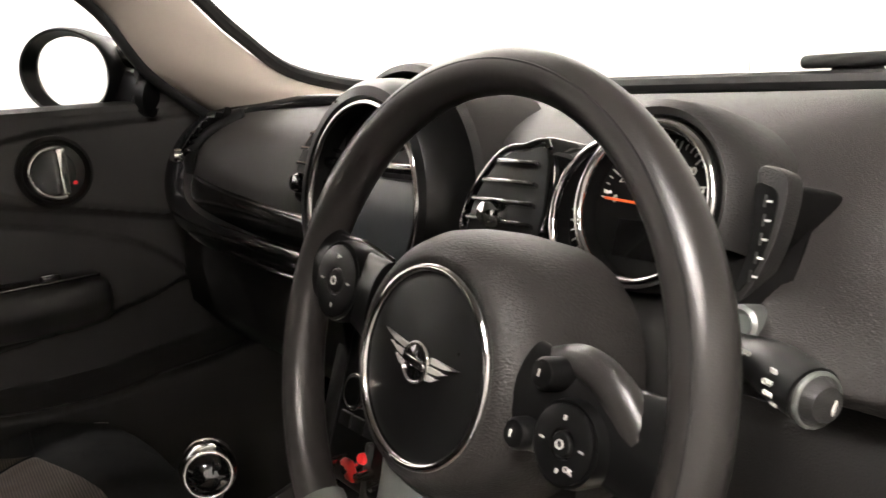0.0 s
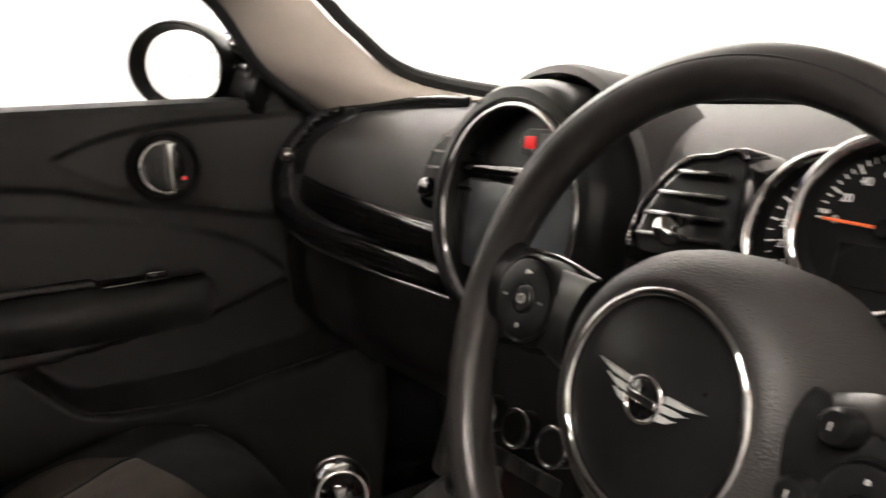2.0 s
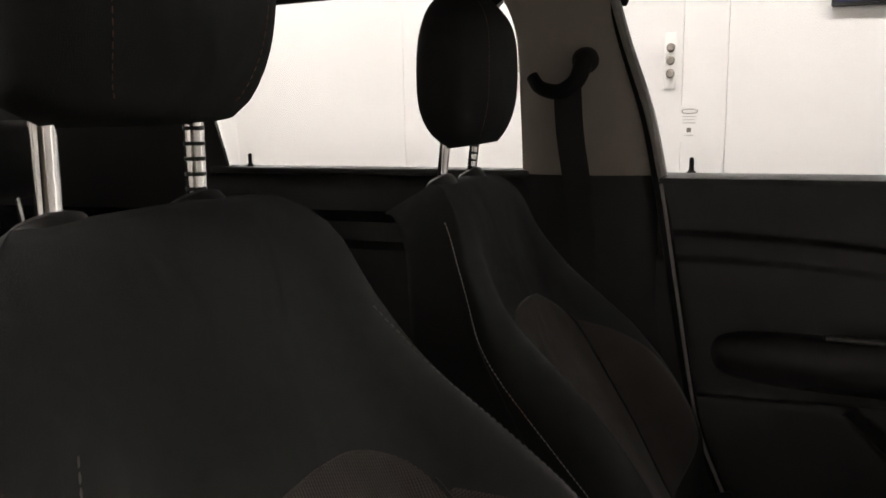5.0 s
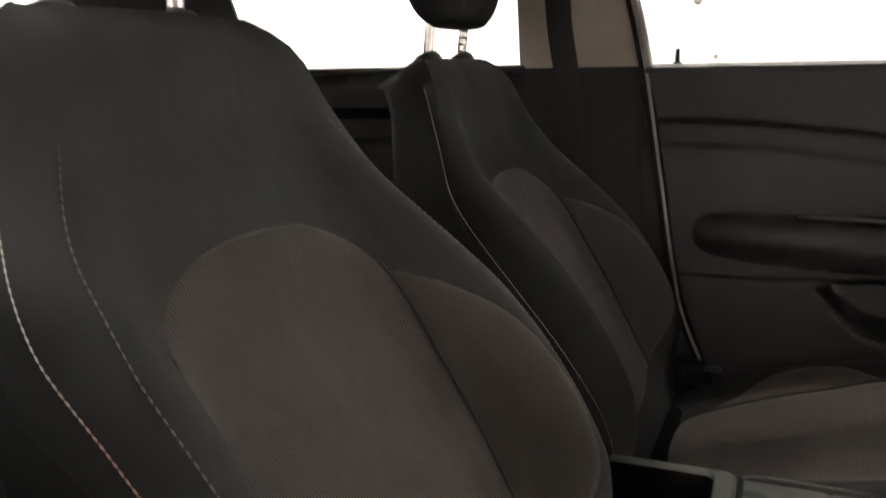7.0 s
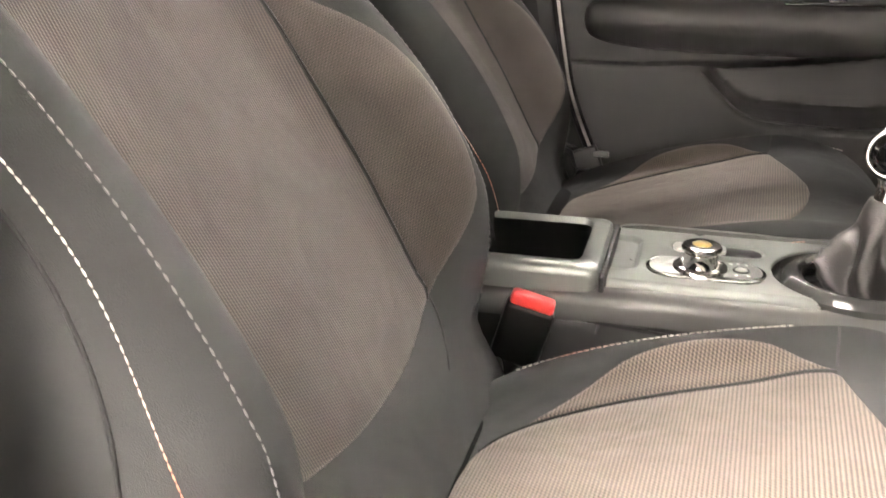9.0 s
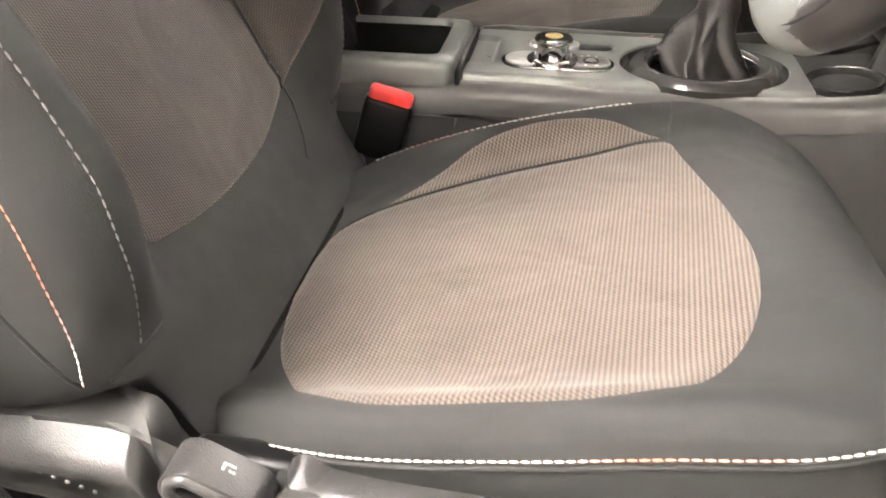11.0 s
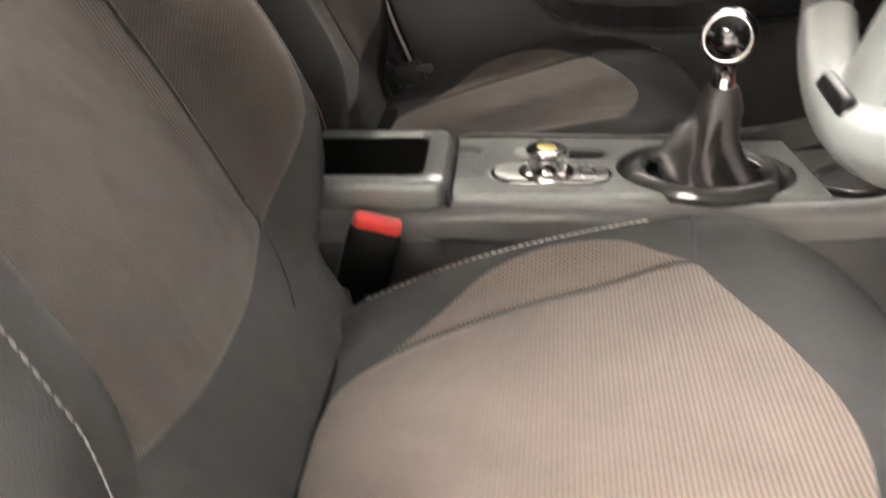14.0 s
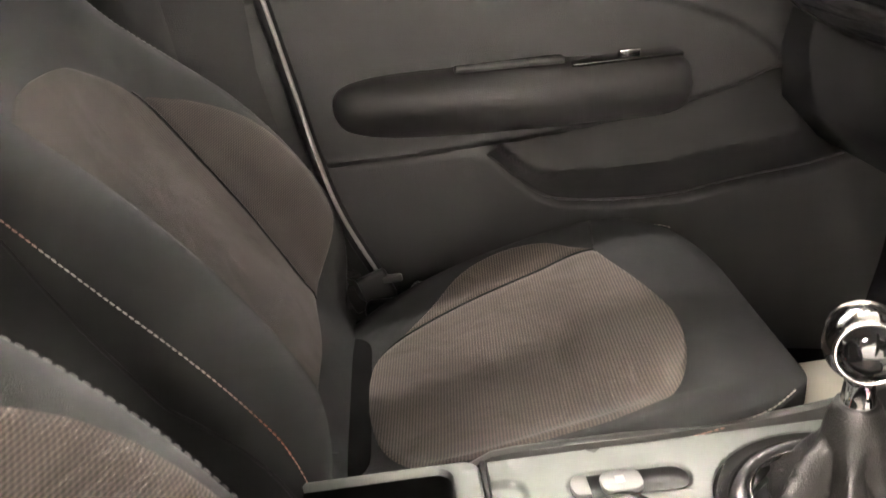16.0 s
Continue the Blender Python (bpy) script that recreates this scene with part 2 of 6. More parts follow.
def rbox(sx, sy, sz, at=(0, 0, 0), bevel=0.004, seg=3, turn=(0, 0, 0)):
    bm = bmesh.new()
    bmesh.ops.create_cube(bm, size=1)
    bmesh.ops.scale(bm, vec=(sx, sy, sz), verts=bm.verts)
    bmesh.ops.bevel(bm, geom=bm.edges[:], offset=min(bevel, 0.49 * min(sx, sy, sz)), segments=seg, profile=0.5, affect="EDGES", clamp_overlap=True)
    return moved(bm, pose(*at, *turn))


def loft(rings, closed=True, caps=True, loop=False):
    bm = bmesh.new()
    vs = [[bm.verts.new(p) for p in r] for r in rings]
    n = len(rings[0])
    pairs = list(zip(vs, vs[1:])) + ([(vs[-1], vs[0])] if loop else [])
    for a, b in pairs:
        for i in range(n if closed else n - 1):
            j = (i + 1) % n
            bm.faces.new((a[i], a[j], b[j], b[i]))
    if caps and closed and not loop:
        bm.faces.new(vs[0])
        bm.faces.new(list(reversed(vs[-1])))
    return bm


def grid(f, nu, nv):
    return loft([[f(i / nu, j / nv) for i in range(nu + 1)] for j in range(nv + 1)], closed=False)


def sheet(f, nu, nv, thick):
    """A closed slab: the surface f(u, v) and the same one shifted by thick."""
    t = Vector(thick)
    rings = []
    for j in range(nv + 1):
        top = [Vector(f(i / nu, j / nv)) for i in range(nu + 1)]
        rings.append(top + [p + t for p in reversed(top)])
    return loft(rings)


def smooth_path(points, per=8, closed=False):
    pts = [Vector(p) for p in points]
    n = len(pts)
    out = []
    for i in range(n if closed else n - 1):
        if closed:
            a, b, c, d = pts[i - 1], pts[i], pts[(i + 1) % n], pts[(i + 2) % n]
        else:
            a, b, c, d = pts[max(i - 1, 0)], pts[i], pts[i + 1], pts[min(i + 2, n - 1)]
        for k in range(per):
            t = k / per
            out.append(0.5 * ((2 * b) + (c - a) * t + (2 * a - 5 * b + 4 * c - d) * t * t + (3 * b - a - 3 * c + d) * t ** 3))
    if not closed:
        out.append(pts[-1])
    return out


def curve1(table, t):
    """A smooth function through the table's (t, value) pairs."""
    if t <= table[0][0]:
        return table[0][1]
    for i in range(len(table) - 1):
        (t0, v0), (t1, v1) = table[i], table[i + 1]
        if t <= t1:
            m0 = (v1 - table[i - 1][1]) / (t1 - table[i - 1][0]) if i else (v1 - v0) / (t1 - t0)
            m1 = (table[i + 2][1] - v0) / (table[i + 2][0] - t0) if i + 2 < len(table) else (v1 - v0) / (t1 - t0)
            h = t1 - t0
            s = (t - t0) / h
            return ((2 * s ** 3 - 3 * s * s + 1) * v0 + (s ** 3 - 2 * s * s + s) * h * m0
                    + (3 * s * s - 2 * s ** 3) * v1 + (s ** 3 - s * s) * h * m1)
    return table[-1][1]


def step(a, b, x):
    t = min(1, max(0, (x - a) / (b - a)))
    return t * t * (3 - 2 * t)


def tube(points, r, n=10, closed=False, flat=1.0, up=(0, 0, 1), taper=None):
    pts = [Vector(p) for p in points]
    rings = []
    m = len(pts)
    for i, p in enumerate(pts):
        a = pts[(i - 1) % m] if closed or i else p
        b = pts[(i + 1) % m] if closed or i < m - 1 else p
        d = (b - a).normalized()
        u = Vector(up)
        s = d.cross(u)
        s = s.normalized() if s.length > 1e-4 else d.cross(Vector((1, 0, 0))).normalized()
        w = s.cross(d)
        k = r * (taper(i / (m - 1)) if taper else 1)
        rings.append([p + s * (k * math.cos(2 * math.pi * q / n)) + w * (k * flat * math.sin(2 * math.pi * q / n)) for q in range(n)])
    return loft(rings, loop=closed)


def lathe(profile, n=40, m=None):
    """Turn (radius, height) pairs about the local z axis; ends on the axis are closed."""
    rings = [[(r * math.cos(2 * math.pi * q / n), r * math.sin(2 * math.pi * q / n), h) for q in range(n)] for r, h in profile]
    bm = loft(rings, caps=True)
    return moved(bm, m) if m else bm


def ring(R, r, m=None, n=64, k=10, flat=1.0):
    pts = [(R * math.cos(2 * math.pi * i / n), R * math.sin(2 * math.pi * i / n), 0) for i in range(n)]
    bm = tube(pts, r, k, closed=True, flat=flat)
    return moved(bm, m) if m else bm


def facing(x, y, z, tilt=0.0, yaw=0.0):
    """Local z looks to the rear of the car (-y), leaning back by tilt; local y is up."""
    return pose(x, y, z, 0, 0, yaw) @ pose(0, 0, 0, 90 - tilt, 0, 0)


def dashes(points, length, gap, r):
    """Separate stitches along a path."""
    pts = [Vector(p) for p in points]
    out, carry, on, start = [], 0.0, True, pts[0]
    seg, bms = [pts[0]], []
    for a, b in zip(pts, pts[1:]):
        d = (b - a).length
        pos = 0.0
        while d - pos > 1e-9:
            need = (length if on else gap) - carry
            if d - pos >= need:
                pos += need
                q = a.lerp(b, pos / d)
                if on:
                    seg.append(q)
                    bms.append((seg[0], seg[-1]))
                seg = [q]
                on, carry = not on, 0.0
            else:
                carry += d - pos
                pos = d
    bm = bmesh.new()
    for p, q in bms:
        d = (q - p).normalized()
        s = d.cross(Vector((0.3, 0.2, 0.93))).normalized()
        w = s.cross(d)
        mid = (p + q) / 2
        vs = []
        for c, k in ((p, 0.5), (mid, 1.0), (q, 0.5)):
            vs.append([bm.verts.new(c + (s * math.cos(x) + w * math.sin(x)) * r * k) for x in (0, 1.57, 3.14, 4.71)])
        for e, f in zip(vs, vs[1:]):
            for i in range(4):
                bm.faces.new((e[i], e[(i + 1) % 4], f[(i + 1) % 4], f[i]))
        bm.faces.new(vs[0])
        bm.faces.new(vs[-1])
    return bm


def outline(points, depth, bevel=0.0):
    """A flat plate in local xy with the given outline, depth thick along z."""
    bm = bmesh.new()
    vs = [bm.verts.new((x, y, 0)) for x, y in points]
    f = bm.faces.new(vs)
    r = bmesh.ops.extrude_face_region(bm, geom=[f])
    top = [v for v in r["geom"] if isinstance(v, bmesh.types.BMVert)]
    bmesh.ops.translate(bm, vec=(0, 0, depth), verts=top)
    if bevel:
        es = [e for e in bm.edges if all(v in top for v in e.verts)]
        bmesh.ops.bevel(bm, geom=es, offset=bevel, segments=2, profile=0.5, affect="EDGES")
    return bm


def stadium(w, h, n=10):
    """Outline of a rounded bar, w wide and h high."""
    r, c = h / 2, w / 2 - h / 2
    pts = [(c + r * math.cos(a), r * math.sin(a)) for a in [-math.pi / 2 + math.pi * i / n for i in range(n + 1)]]
    return pts + [(-x, -y) for x, y in pts]


def frame_plate(outer, inner, depth):
    """A plate with a hole: outer and inner outlines with the same number of points."""
    rings = [[(x, y, 0) for x, y in outer], [(x, y, depth) for x, y in outer], [(x, y, depth) for x, y in inner], [(x, y, 0) for x, y in inner]]
    return loft(rings, loop=True)


def lettering(text, size, m, mat, parent, name="lettering", depth=0.0004):
    cu = bpy.data.curves.new(name, "FONT")
    cu.body, cu.size, cu.extrude, cu.align_x, cu.align_y = text, size, depth, "CENTER", "CENTER"
    tmp = bpy.data.objects.new(name, cu)
    scene.collection.objects.link(tmp)
    me = bpy.data.meshes.new_from_object(tmp.evaluated_get(bpy.context.evaluated_depsgraph_get()))
    bpy.data.objects.remove(tmp)
    me.transform(m)
    me.materials.clear()
    me.materials.append(mat)
    ob = new(name, me)
    ob.parent = parent
    return ob


def move_part(ob, m):
    ob.matrix_basis = m
    return ob

# ---- showroom round the car ----
def wall_notice(x, y):
    """A small sticker: a winged outline over short printed lines and a square mark."""
    note = thing("wall_notice", "small clear sticker with grey printed lines", "notice", (x, y, 0.975), group="wall notices")
    part("sheet", rbox(0.001, 0.075, 0.13, (0.0005, 0, 0), 0.0003, 1), WALLPAINT, note)
    part("wing", tube([(0.0016, 0.030 * math.cos(a), 0.045 + 0.008 * math.sin(a)) for a in [2 * math.pi * k / 24 for k in range(24)]], 0.0015, 6, closed=True), LINING, note, "grey oval outline")
    for k, w in enumerate((0.052, 0.044, 0.05)):
        part("line", rbox(0.001, w, 0.004, (0.0016, 0, 0.026 - 0.011 * k), 0.0002, 1), PALE, note)
    part("mark", rbox(0.001, 0.016, 0.016, (0.0016, 0.0, -0.022), 0.0004, 1), LINING, note, "grey square mark")
    part("line", rbox(0.001, 0.04, 0.004, (0.0016, 0, -0.042), 0.0002, 1), PALE, note)


def room():
    x0, x1, y0, y1, z0, z1, t = -2.05, 4.5, -5.0, 4.6, -0.16, 3.0, 0.12
    single("floor", rbox(x1 - x0 + 2 * t, y1 - y0 + 2 * t, t, ((x0 + x1) / 2, (y0 + y1) / 2, z0 - t / 2), 0.002, 1), FLOORPAINT, "grey painted showroom floor under the car", "floor", "structure")
    single("ceiling", rbox(x1 - x0 + 2 * t, y1 - y0 + 2 * t, t, ((x0 + x1) / 2, (y0 + y1) / 2, z1 + t / 2), 0.002, 1), GREYPAINT, "grey showroom ceiling", "ceiling", "structure")
    west = thing("wall_west", "white panelled showroom wall with upright joints", "wall", (x0, 0, z0), kind="structure")
    edges = [y0, -2.6, -1.373, -1.004, -0.125, 0.042, 0.635, 1.55, 2.75, y1]
    for a, b in zip(edges, edges[1:]):
        part("panel", rbox(t, b - a - 0.0016, z1 - z0, (-t / 2, (a + b) / 2, (z1 - z0) / 2), 0.003, 2), WALLPAINT, west)
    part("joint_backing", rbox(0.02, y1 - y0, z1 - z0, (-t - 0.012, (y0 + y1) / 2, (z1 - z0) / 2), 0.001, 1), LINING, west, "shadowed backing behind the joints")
    single("wall_east", rbox(t, y1 - y0, z1 - z0, (x1 + t / 2, (y0 + y1) / 2, (z0 + z1) / 2), 0.002, 1), EASTPAINT, "grey white showroom wall", "wall", "structure")
    single("wall_north", rbox(x1 - x0, t, z1 - z0, ((x0 + x1) / 2, y1 + t / 2, (z0 + z1) / 2), 0.002, 1), WALLPAINT, "white showroom wall ahead of the car", "wall", "structure")
    south = thing("wall_south", "white showroom wall of wide horizontal boards behind the car", "wall", ((x0 + x1) / 2, y0, z0), kind="structure")
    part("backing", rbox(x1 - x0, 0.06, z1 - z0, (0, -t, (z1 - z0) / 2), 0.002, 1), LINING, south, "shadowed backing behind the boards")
    for k in range(10):
        part("board", rbox(x1 - x0, 0.05, (z1 - z0) / 10 - 0.012, (0, -0.06, (z1 - z0) * (k + 0.5) / 10), 0.004, 2), WALLPAINT, south)
    # lock plate with three discs on the wall
    lock = thing("lock_plate", "narrow pale lock plate with three round studs", "lock", (x0, -0.172, 1.20))
    part("plate", rbox(0.006, 0.045, 0.2, (0.003, 0, 0), 0.002, 2), WALLPAINT, lock)
    for z in (0.046, 0, -0.046):
        part("stud", lathe([(0.0, 0.012), (0.012, 0.012), (0.016, 0.006), (0.017, 0)], 20, pose(0.006, 0, z, 0, 90, 0)), LINING, lock, "grey round stud")
    for y in (-0.094, -0.633):
        wall_notice(x0, y)
    tv = thing("television", "wall television with a dark bezel and a blue picture", "television", (x0 + 0.012, 0.893, 1.685))
    part("bezel", rbox(0.022, 1.0, 0.64, (0, 0, 0), 0.004, 2), RUBBER, tv)
    part("picture", rbox(0.004, 0.97, 0.61, (0.0105, 0, 0), 0.001, 1), TVGLOW, tv, "blue lit picture")
    part("picture_shape", moved(outline([(-0.10, -0.05), (-0.02, -0.028), (0.06, 0.0), (0.12, 0.04), (0.09, 0.05), (0.0, 0.03), (-0.06, 0.0)], 0.002, 0), pose(0.0122, -0.36, -0.20, 90, 0, 90)), LAMPBLUE, tv, "pale violet shape in the picture")
    def ceiling_light(x, y, glow, turn=0):
        lamp = thing("ceiling_light", "long white ceiling light panel, lit", "lamp", pose(x, y, z1 - 0.03, 0, 0, turn), group="ceiling lights")
        part("frame", rbox(0.36, 1.3, 0.06, (0, 0, 0), 0.004, 2), WALLPAINT, lamp)
        part("diffuser", rbox(0.3, 1.24, 0.01, (0, 0, -0.033), 0.002, 1), glow, lamp, "glowing white diffuser")

    def wall_washer(m, length, glow):
        """An added hooded strip near the ceiling, out of view, that brightens the wall behind it."""
        lamp = thing("wall_washer", "added hooded strip light, out of view, brightening the wall", "lamp", m, group="wall washers")
        part("hood", loft([[(k, 0.06, 0.0), (k, -0.07, 0.0), (k, -0.07, -0.16), (k, -0.055, -0.16), (k, -0.055, -0.015), (k, 0.06, -0.015)] for k in (-length / 2, length / 2)]), WALLPAINT, lamp)
        part("diffuser", rbox(length - 0.02, 0.012, 0.11, (0, -0.045, -0.075), 0.003, 1), glow, lamp, "glowing white strip")

    # Added strips: west and north whiten walls, south the mirror, east the door.
    for y in (-3.6, -1.8, 0.0, 1.8, 3.4):
        wall_washer(pose(x0 + 0.75, y, z1, 0, 0, 90), 1.6, WASHGLOW)
    wall_washer(pose(-1.1, y0 + 0.75, z1, 0, 0, 180), 1.6, WASHGLOW)
    for x in (-0.6, 1.2, 3.0):
        wall_washer(pose(x, y1 - 0.75, z1, 0, 0, 0), 1.6, WASHAHEAD)
    for y in (-1.5, 0.3):
        wall_washer(pose(x1 - 0.75, y, z1, 0, 0, -90), 1.6, WASHBESIDE)
    ceiling_light(2.3, -1.35, LAMPGLOW)
    ceiling_light(1.45, -0.95, LAMPDIM)


LAMPBLUE = material("lit_violet", (0.30, 0.30, 0.55), 0.3, emit=0.9, second=(0.08, 0.08, 0.2), spread=14, amount=0.9)
room()


# ---- car shell ----
def car_shell():
    single("cabin_floor", rbox(1.5, 2.6, 0.05, (0, 0.0, 0.135), 0.01, 2), CARPET, "black carpeted car floor", "floor", "structure")
    single("underbody", rbox(1.5, 4.0, 0.12, (0, 0.1, 0.04), 0.03, 2), RUBBER, "dark underbody of the car", "underbody", "structure")
    # roof lining and roof skin
    def crown(u, v, lift):
        x, y = -0.62 + 1.24 * u, 0.36 - 2.2 * v
        return (x, y, 1.335 + lift + 0.035 * (1 - (2 * u - 1) ** 4) - 0.02 * (2 * v - 1) ** 2)
    single("roof_lining", sheet(lambda u, v: crown(u, v, 0), 16, 16, (0, 0, 0.012)), LINING, "grey beige cloth roof lining", "ceiling", "structure")
    single("roof_panel", sheet(lambda u, v: (lambda p: (p[0] * 1.05, p[1], p[2]))(crown(u, v, 0.03)), 16, 16, (0, 0, 0.01)), PAINT, "black painted car roof", "roof", "structure")
    # bonnet and scuttle ahead of the windscreen
    def bonnet(u, v):
        x = -0.72 + 1.44 * u
        y = 1.22 + 0.95 * v
        return (x, y - 0.10 * (2 * u - 1) ** 2, 0.955 - 0.05 * v - 0.10 * v ** 3 - 0.05 * (2 * u - 1) ** 4)
    single("bonnet", sheet(bonnet, 24, 12, (0, 0, -0.02)), PAINT, "black car bonnet seen through the windscreen", "bonnet", "structure")
    single("scuttle", sheet(lambda u, v: (-0.70 + 1.4 * u, 1.08 + 0.16 * v - 0.12 * (2 * u - 1) ** 2, 0.955 - 0.012 * math.sin(math.pi * v)), 24, 6, (0, 0, -0.03)), RUBBER, "black plastic scuttle panel below the windscreen", "scuttle", "structure")
    wiper = thing("windscreen_wiper", "black wiper pivot cover on the scuttle", "wiper", (0.28, 1.19, 0.982))
    part("pivot_cover", join(rbox(0.11, 0.05, 0.016, (0, 0, 0.004), 0.007, 4), rbox(0.05, 0.04, 0.04, (0, 0.01, -0.022), 0.006, 2)), RUBBER, wiper)
    part("arm", tube(smooth_path([(0.05, 0, 0.02), (0.2, -0.01, 0.026), (0.36, -0.02, 0.012)]), 0.004, 8, flat=0.6), RUBBER, wiper)
    # outer skin of the left side, tail and the sill under the open driver's door
    single("left_body_side", sheet(lambda u, v: (-0.80 - 0.06 * math.sin(math.pi * v), 1.2 - 3.0 * u, 0.02 + 0.93 * v), 12, 12, (0.02, 0, 0)), PAINT, "black painted left side of the car", "car body", "structure")
    # Right rear side is out of view; it blocks lamp light from behind.
    single("right_body_side", sheet(lambda u, v: (0.80 + 0.05 * math.sin(math.pi * v), -0.34 - 1.46 * u, 0.02 + 0.95 * v), 8, 12, (-0.06, 0, 0)), PAINT, "black painted right rear side of the car", "car body", "structure")
    single("tail_panel", rbox(1.5, 0.05, 0.95, (0, -1.82, 0.5), 0.02, 2), PAINT, "black painted tail of the car", "car body", "structure")
    single("front_bulkhead", rbox(1.45, 0.03, 0.8, (0, 1.16, 0.52), 0.01, 2), CARPET, "black carpeted bulkhead behind the dashboard", "bulkhead", "structure")
    single("door_sill", rbox(0.20, 1.9, 0.16, (0.75, 0.10, 0.13), 0.03, 4), CARPET, "black sill under the open driver's door", "sill", "structure")


def pillar_sheet(left, right, bulge, n=16, m=10, thick=0.02):
    """A curved trim between two edge paths, bulging into the cabin."""
    L, R = smooth_path(left, n), smooth_path(right, n)
    rings = []
    for a, b in zip(L, R):
        row = []
        for k in range(m + 1):
            s = k / m
            row.append(a.lerp(b, s) + Vector(bulge) * (math.sin(math.pi * s) ** 0.7))
        back = [a.lerp(b, 1 - k / m) - Vector(bulge) * 0.3 for k in range(m + 1)]
        rings.append(row + back)
    return loft(rings)


def left_side():
    # A-pillar
    pil = thing("a_pillar", "beige cloth covered windscreen pillar with black seals", "pillar", kind="structure")
    left = [(-0.668, 0.795, 0.950), (-0.670, 0.69, 1.035), (-0.670, 0.61, 1.150), (-0.665, 0.46, 1.255), (-0.655, 0.33, 1.318), (-0.62, 0.15, 1.345)]
    right = [(-0.500, 1.03, 0.965), (-0.575, 0.90, 1.010), (-0.583, 0.795, 1.085), (-0.58, 0.69, 1.18), (-0.56, 0.50, 1.28), (-0.53, 0.3, 1.345)]
    part("trim", pillar_sheet(left, right, (0.03, -0.025, 0.008)), BEIGE, pil)
    part("seal", tube(smooth_path([Vector(p) + Vector((-0.012, 0.004, 0)) for p in left]), 0.016, 10), RUBBER, pil, "black rubber door seal")
    part("windscreen_band", tube(smooth_path([(0.70, 1.02, 0.960), (0.45, 1.13, 0.963), (0.2, 1.17, 0.964), (-0.1, 1.16, 0.966), (-0.3, 1.12, 0.968), (-0.44, 1.065, 0.970)] + [Vector(p) + Vector((0.012, 0.012, 0.004)) for p in right[1:]]), 0.012, 8), RUBBER, pil, "black windscreen edge band")
    # triangular cover at the mirror
    cover = thing("mirror_cover", "black triangular mirror base cover in the window corner", "trim", kind="structure")
    tri = [(-0.70, 0.66, 0.985), (-0.70, 0.80, 0.975), (-0.69, 0.70, 1.10)]
    bm = loft([[Vector(p) for p in tri], [Vector(p) + Vector((-0.03, 0, 0)) for p in tri]])
    part("panel", bm, SOFT, cover)
    # B-pillar, upper trim beige, lower trim black
    for side in (-1, 1):
        gone = 0.0 if side < 0 else -0.07
        bp = thing("b_pillar", "beige upper door pillar trim above a black lower trim", "pillar", (0, gone, 0), kind="structure")
        lo = [(side * 0.735, -0.040, 0.972), (side * 0.715, -0.085, 1.12), (side * 0.69, -0.125, 1.24), (side * 0.665, -0.120, 1.31), (side * 0.63, -0.06, 1.355)]
        hi = [(side * 0.725, -0.300, 0.972), (side * 0.71, -0.302, 1.12), (side * 0.685, -0.305, 1.24), (side * 0.66, -0.335, 1.31), (side * 0.63, -0.40, 1.355)]
        move_part(part("upper_trim", pillar_sheet(lo, hi, (-side * 0.028, 0, 0)), BEIGE, bp), pose(0, 0 if side < 0 else 0.10, 0))
        lo2 = [(side * 0.735, -0.045, 0.985), (side * 0.72, -0.03, 0.8), (side * 0.71, -0.01, 0.6), (side * 0.70, 0.02, 0.4), (side * 0.70, 0.04, 0.15)]
        hi2 = [(side * 0.725, -0.300, 0.985), (side * 0.715, -0.30, 0.8), (side * 0.71, -0.30, 0.6), (side * 0.70, -0.30, 0.4), (side * 0.70, -0.30, 0.15)]
        part("lower_trim", pillar_sheet(lo2, hi2, (-side * 0.034, 0, 0)), SOFT, bp, "black lower pillar trim")
        # door seal running down the front edge
        seal = [(side * 0.668, -0.150, 1.335), (side * 0.700, -0.118, 1.22), (side * 0.715, -0.078, 1.10), (side * 0.716, -0.052, 0.985), (side * 0.705, -0.036, 0.90), (side * 0.700, -0.012, 0.76), (side * 0.696, 0.012, 0.62), (side * 0.694, 0.035, 0.52), (side * 0.690, 0.090, 0.39)]
        part("seal", tube(smooth_path(seal), 0.011, 10), RUBBER, bp, "black rubber door seal")
        part("seal_lip", tube(smooth_path([Vector(p) + Vector((-side * 0.011, 0.004, 0)) for p in seal[3:]]), 0.0032, 8), SEAL if side < 0 else RUBBER, bp, "shiny lip of the door seal")
        part("seal_lip", tube(smooth_path([Vector(p) + Vector((-side * 0.008, 0.008, 0)) for p in seal[:4]]), 0.009, 8), SEAL if side < 0 else RUBBER, bp, "shiny lip of the door seal")
        belt = thing("seat_belt", "black seat belt hanging from its pillar anchor", "seat belt", (0, gone, 0))
        back = 0.0 if side < 0 else 0.10
        path = smooth_path([(side * 0.628, -0.200, 1.140), (side * 0.632, -0.195 - back * 0.3, 1.06), (side * 0.64, -0.18 - back * 0.7, 0.95), (side * 0.64, -0.165 - back, 0.8), (side * 0.64, -0.15 - back, 0.6), (side * 0.65, -0.14 - back, 0.35)])
        part("webbing", tube(path, 0.024, 12, flat=0.06, up=(side, 0, 0)), BELT, belt)
        anc = smooth_path([(side * 0.63, -0.262, 1.160), (side * 0.622, -0.245, 1.140), (side * 0.62, -0.212, 1.133), (side * 0.625, -0.185, 1.150), (side * 0.635, -0.174, 1.182)])
        part("anchor", tube(anc, 0.0145, 12, taper=lambda s: 0.75 + 0.35 * s), RUBBER, belt, "curved black belt guide")
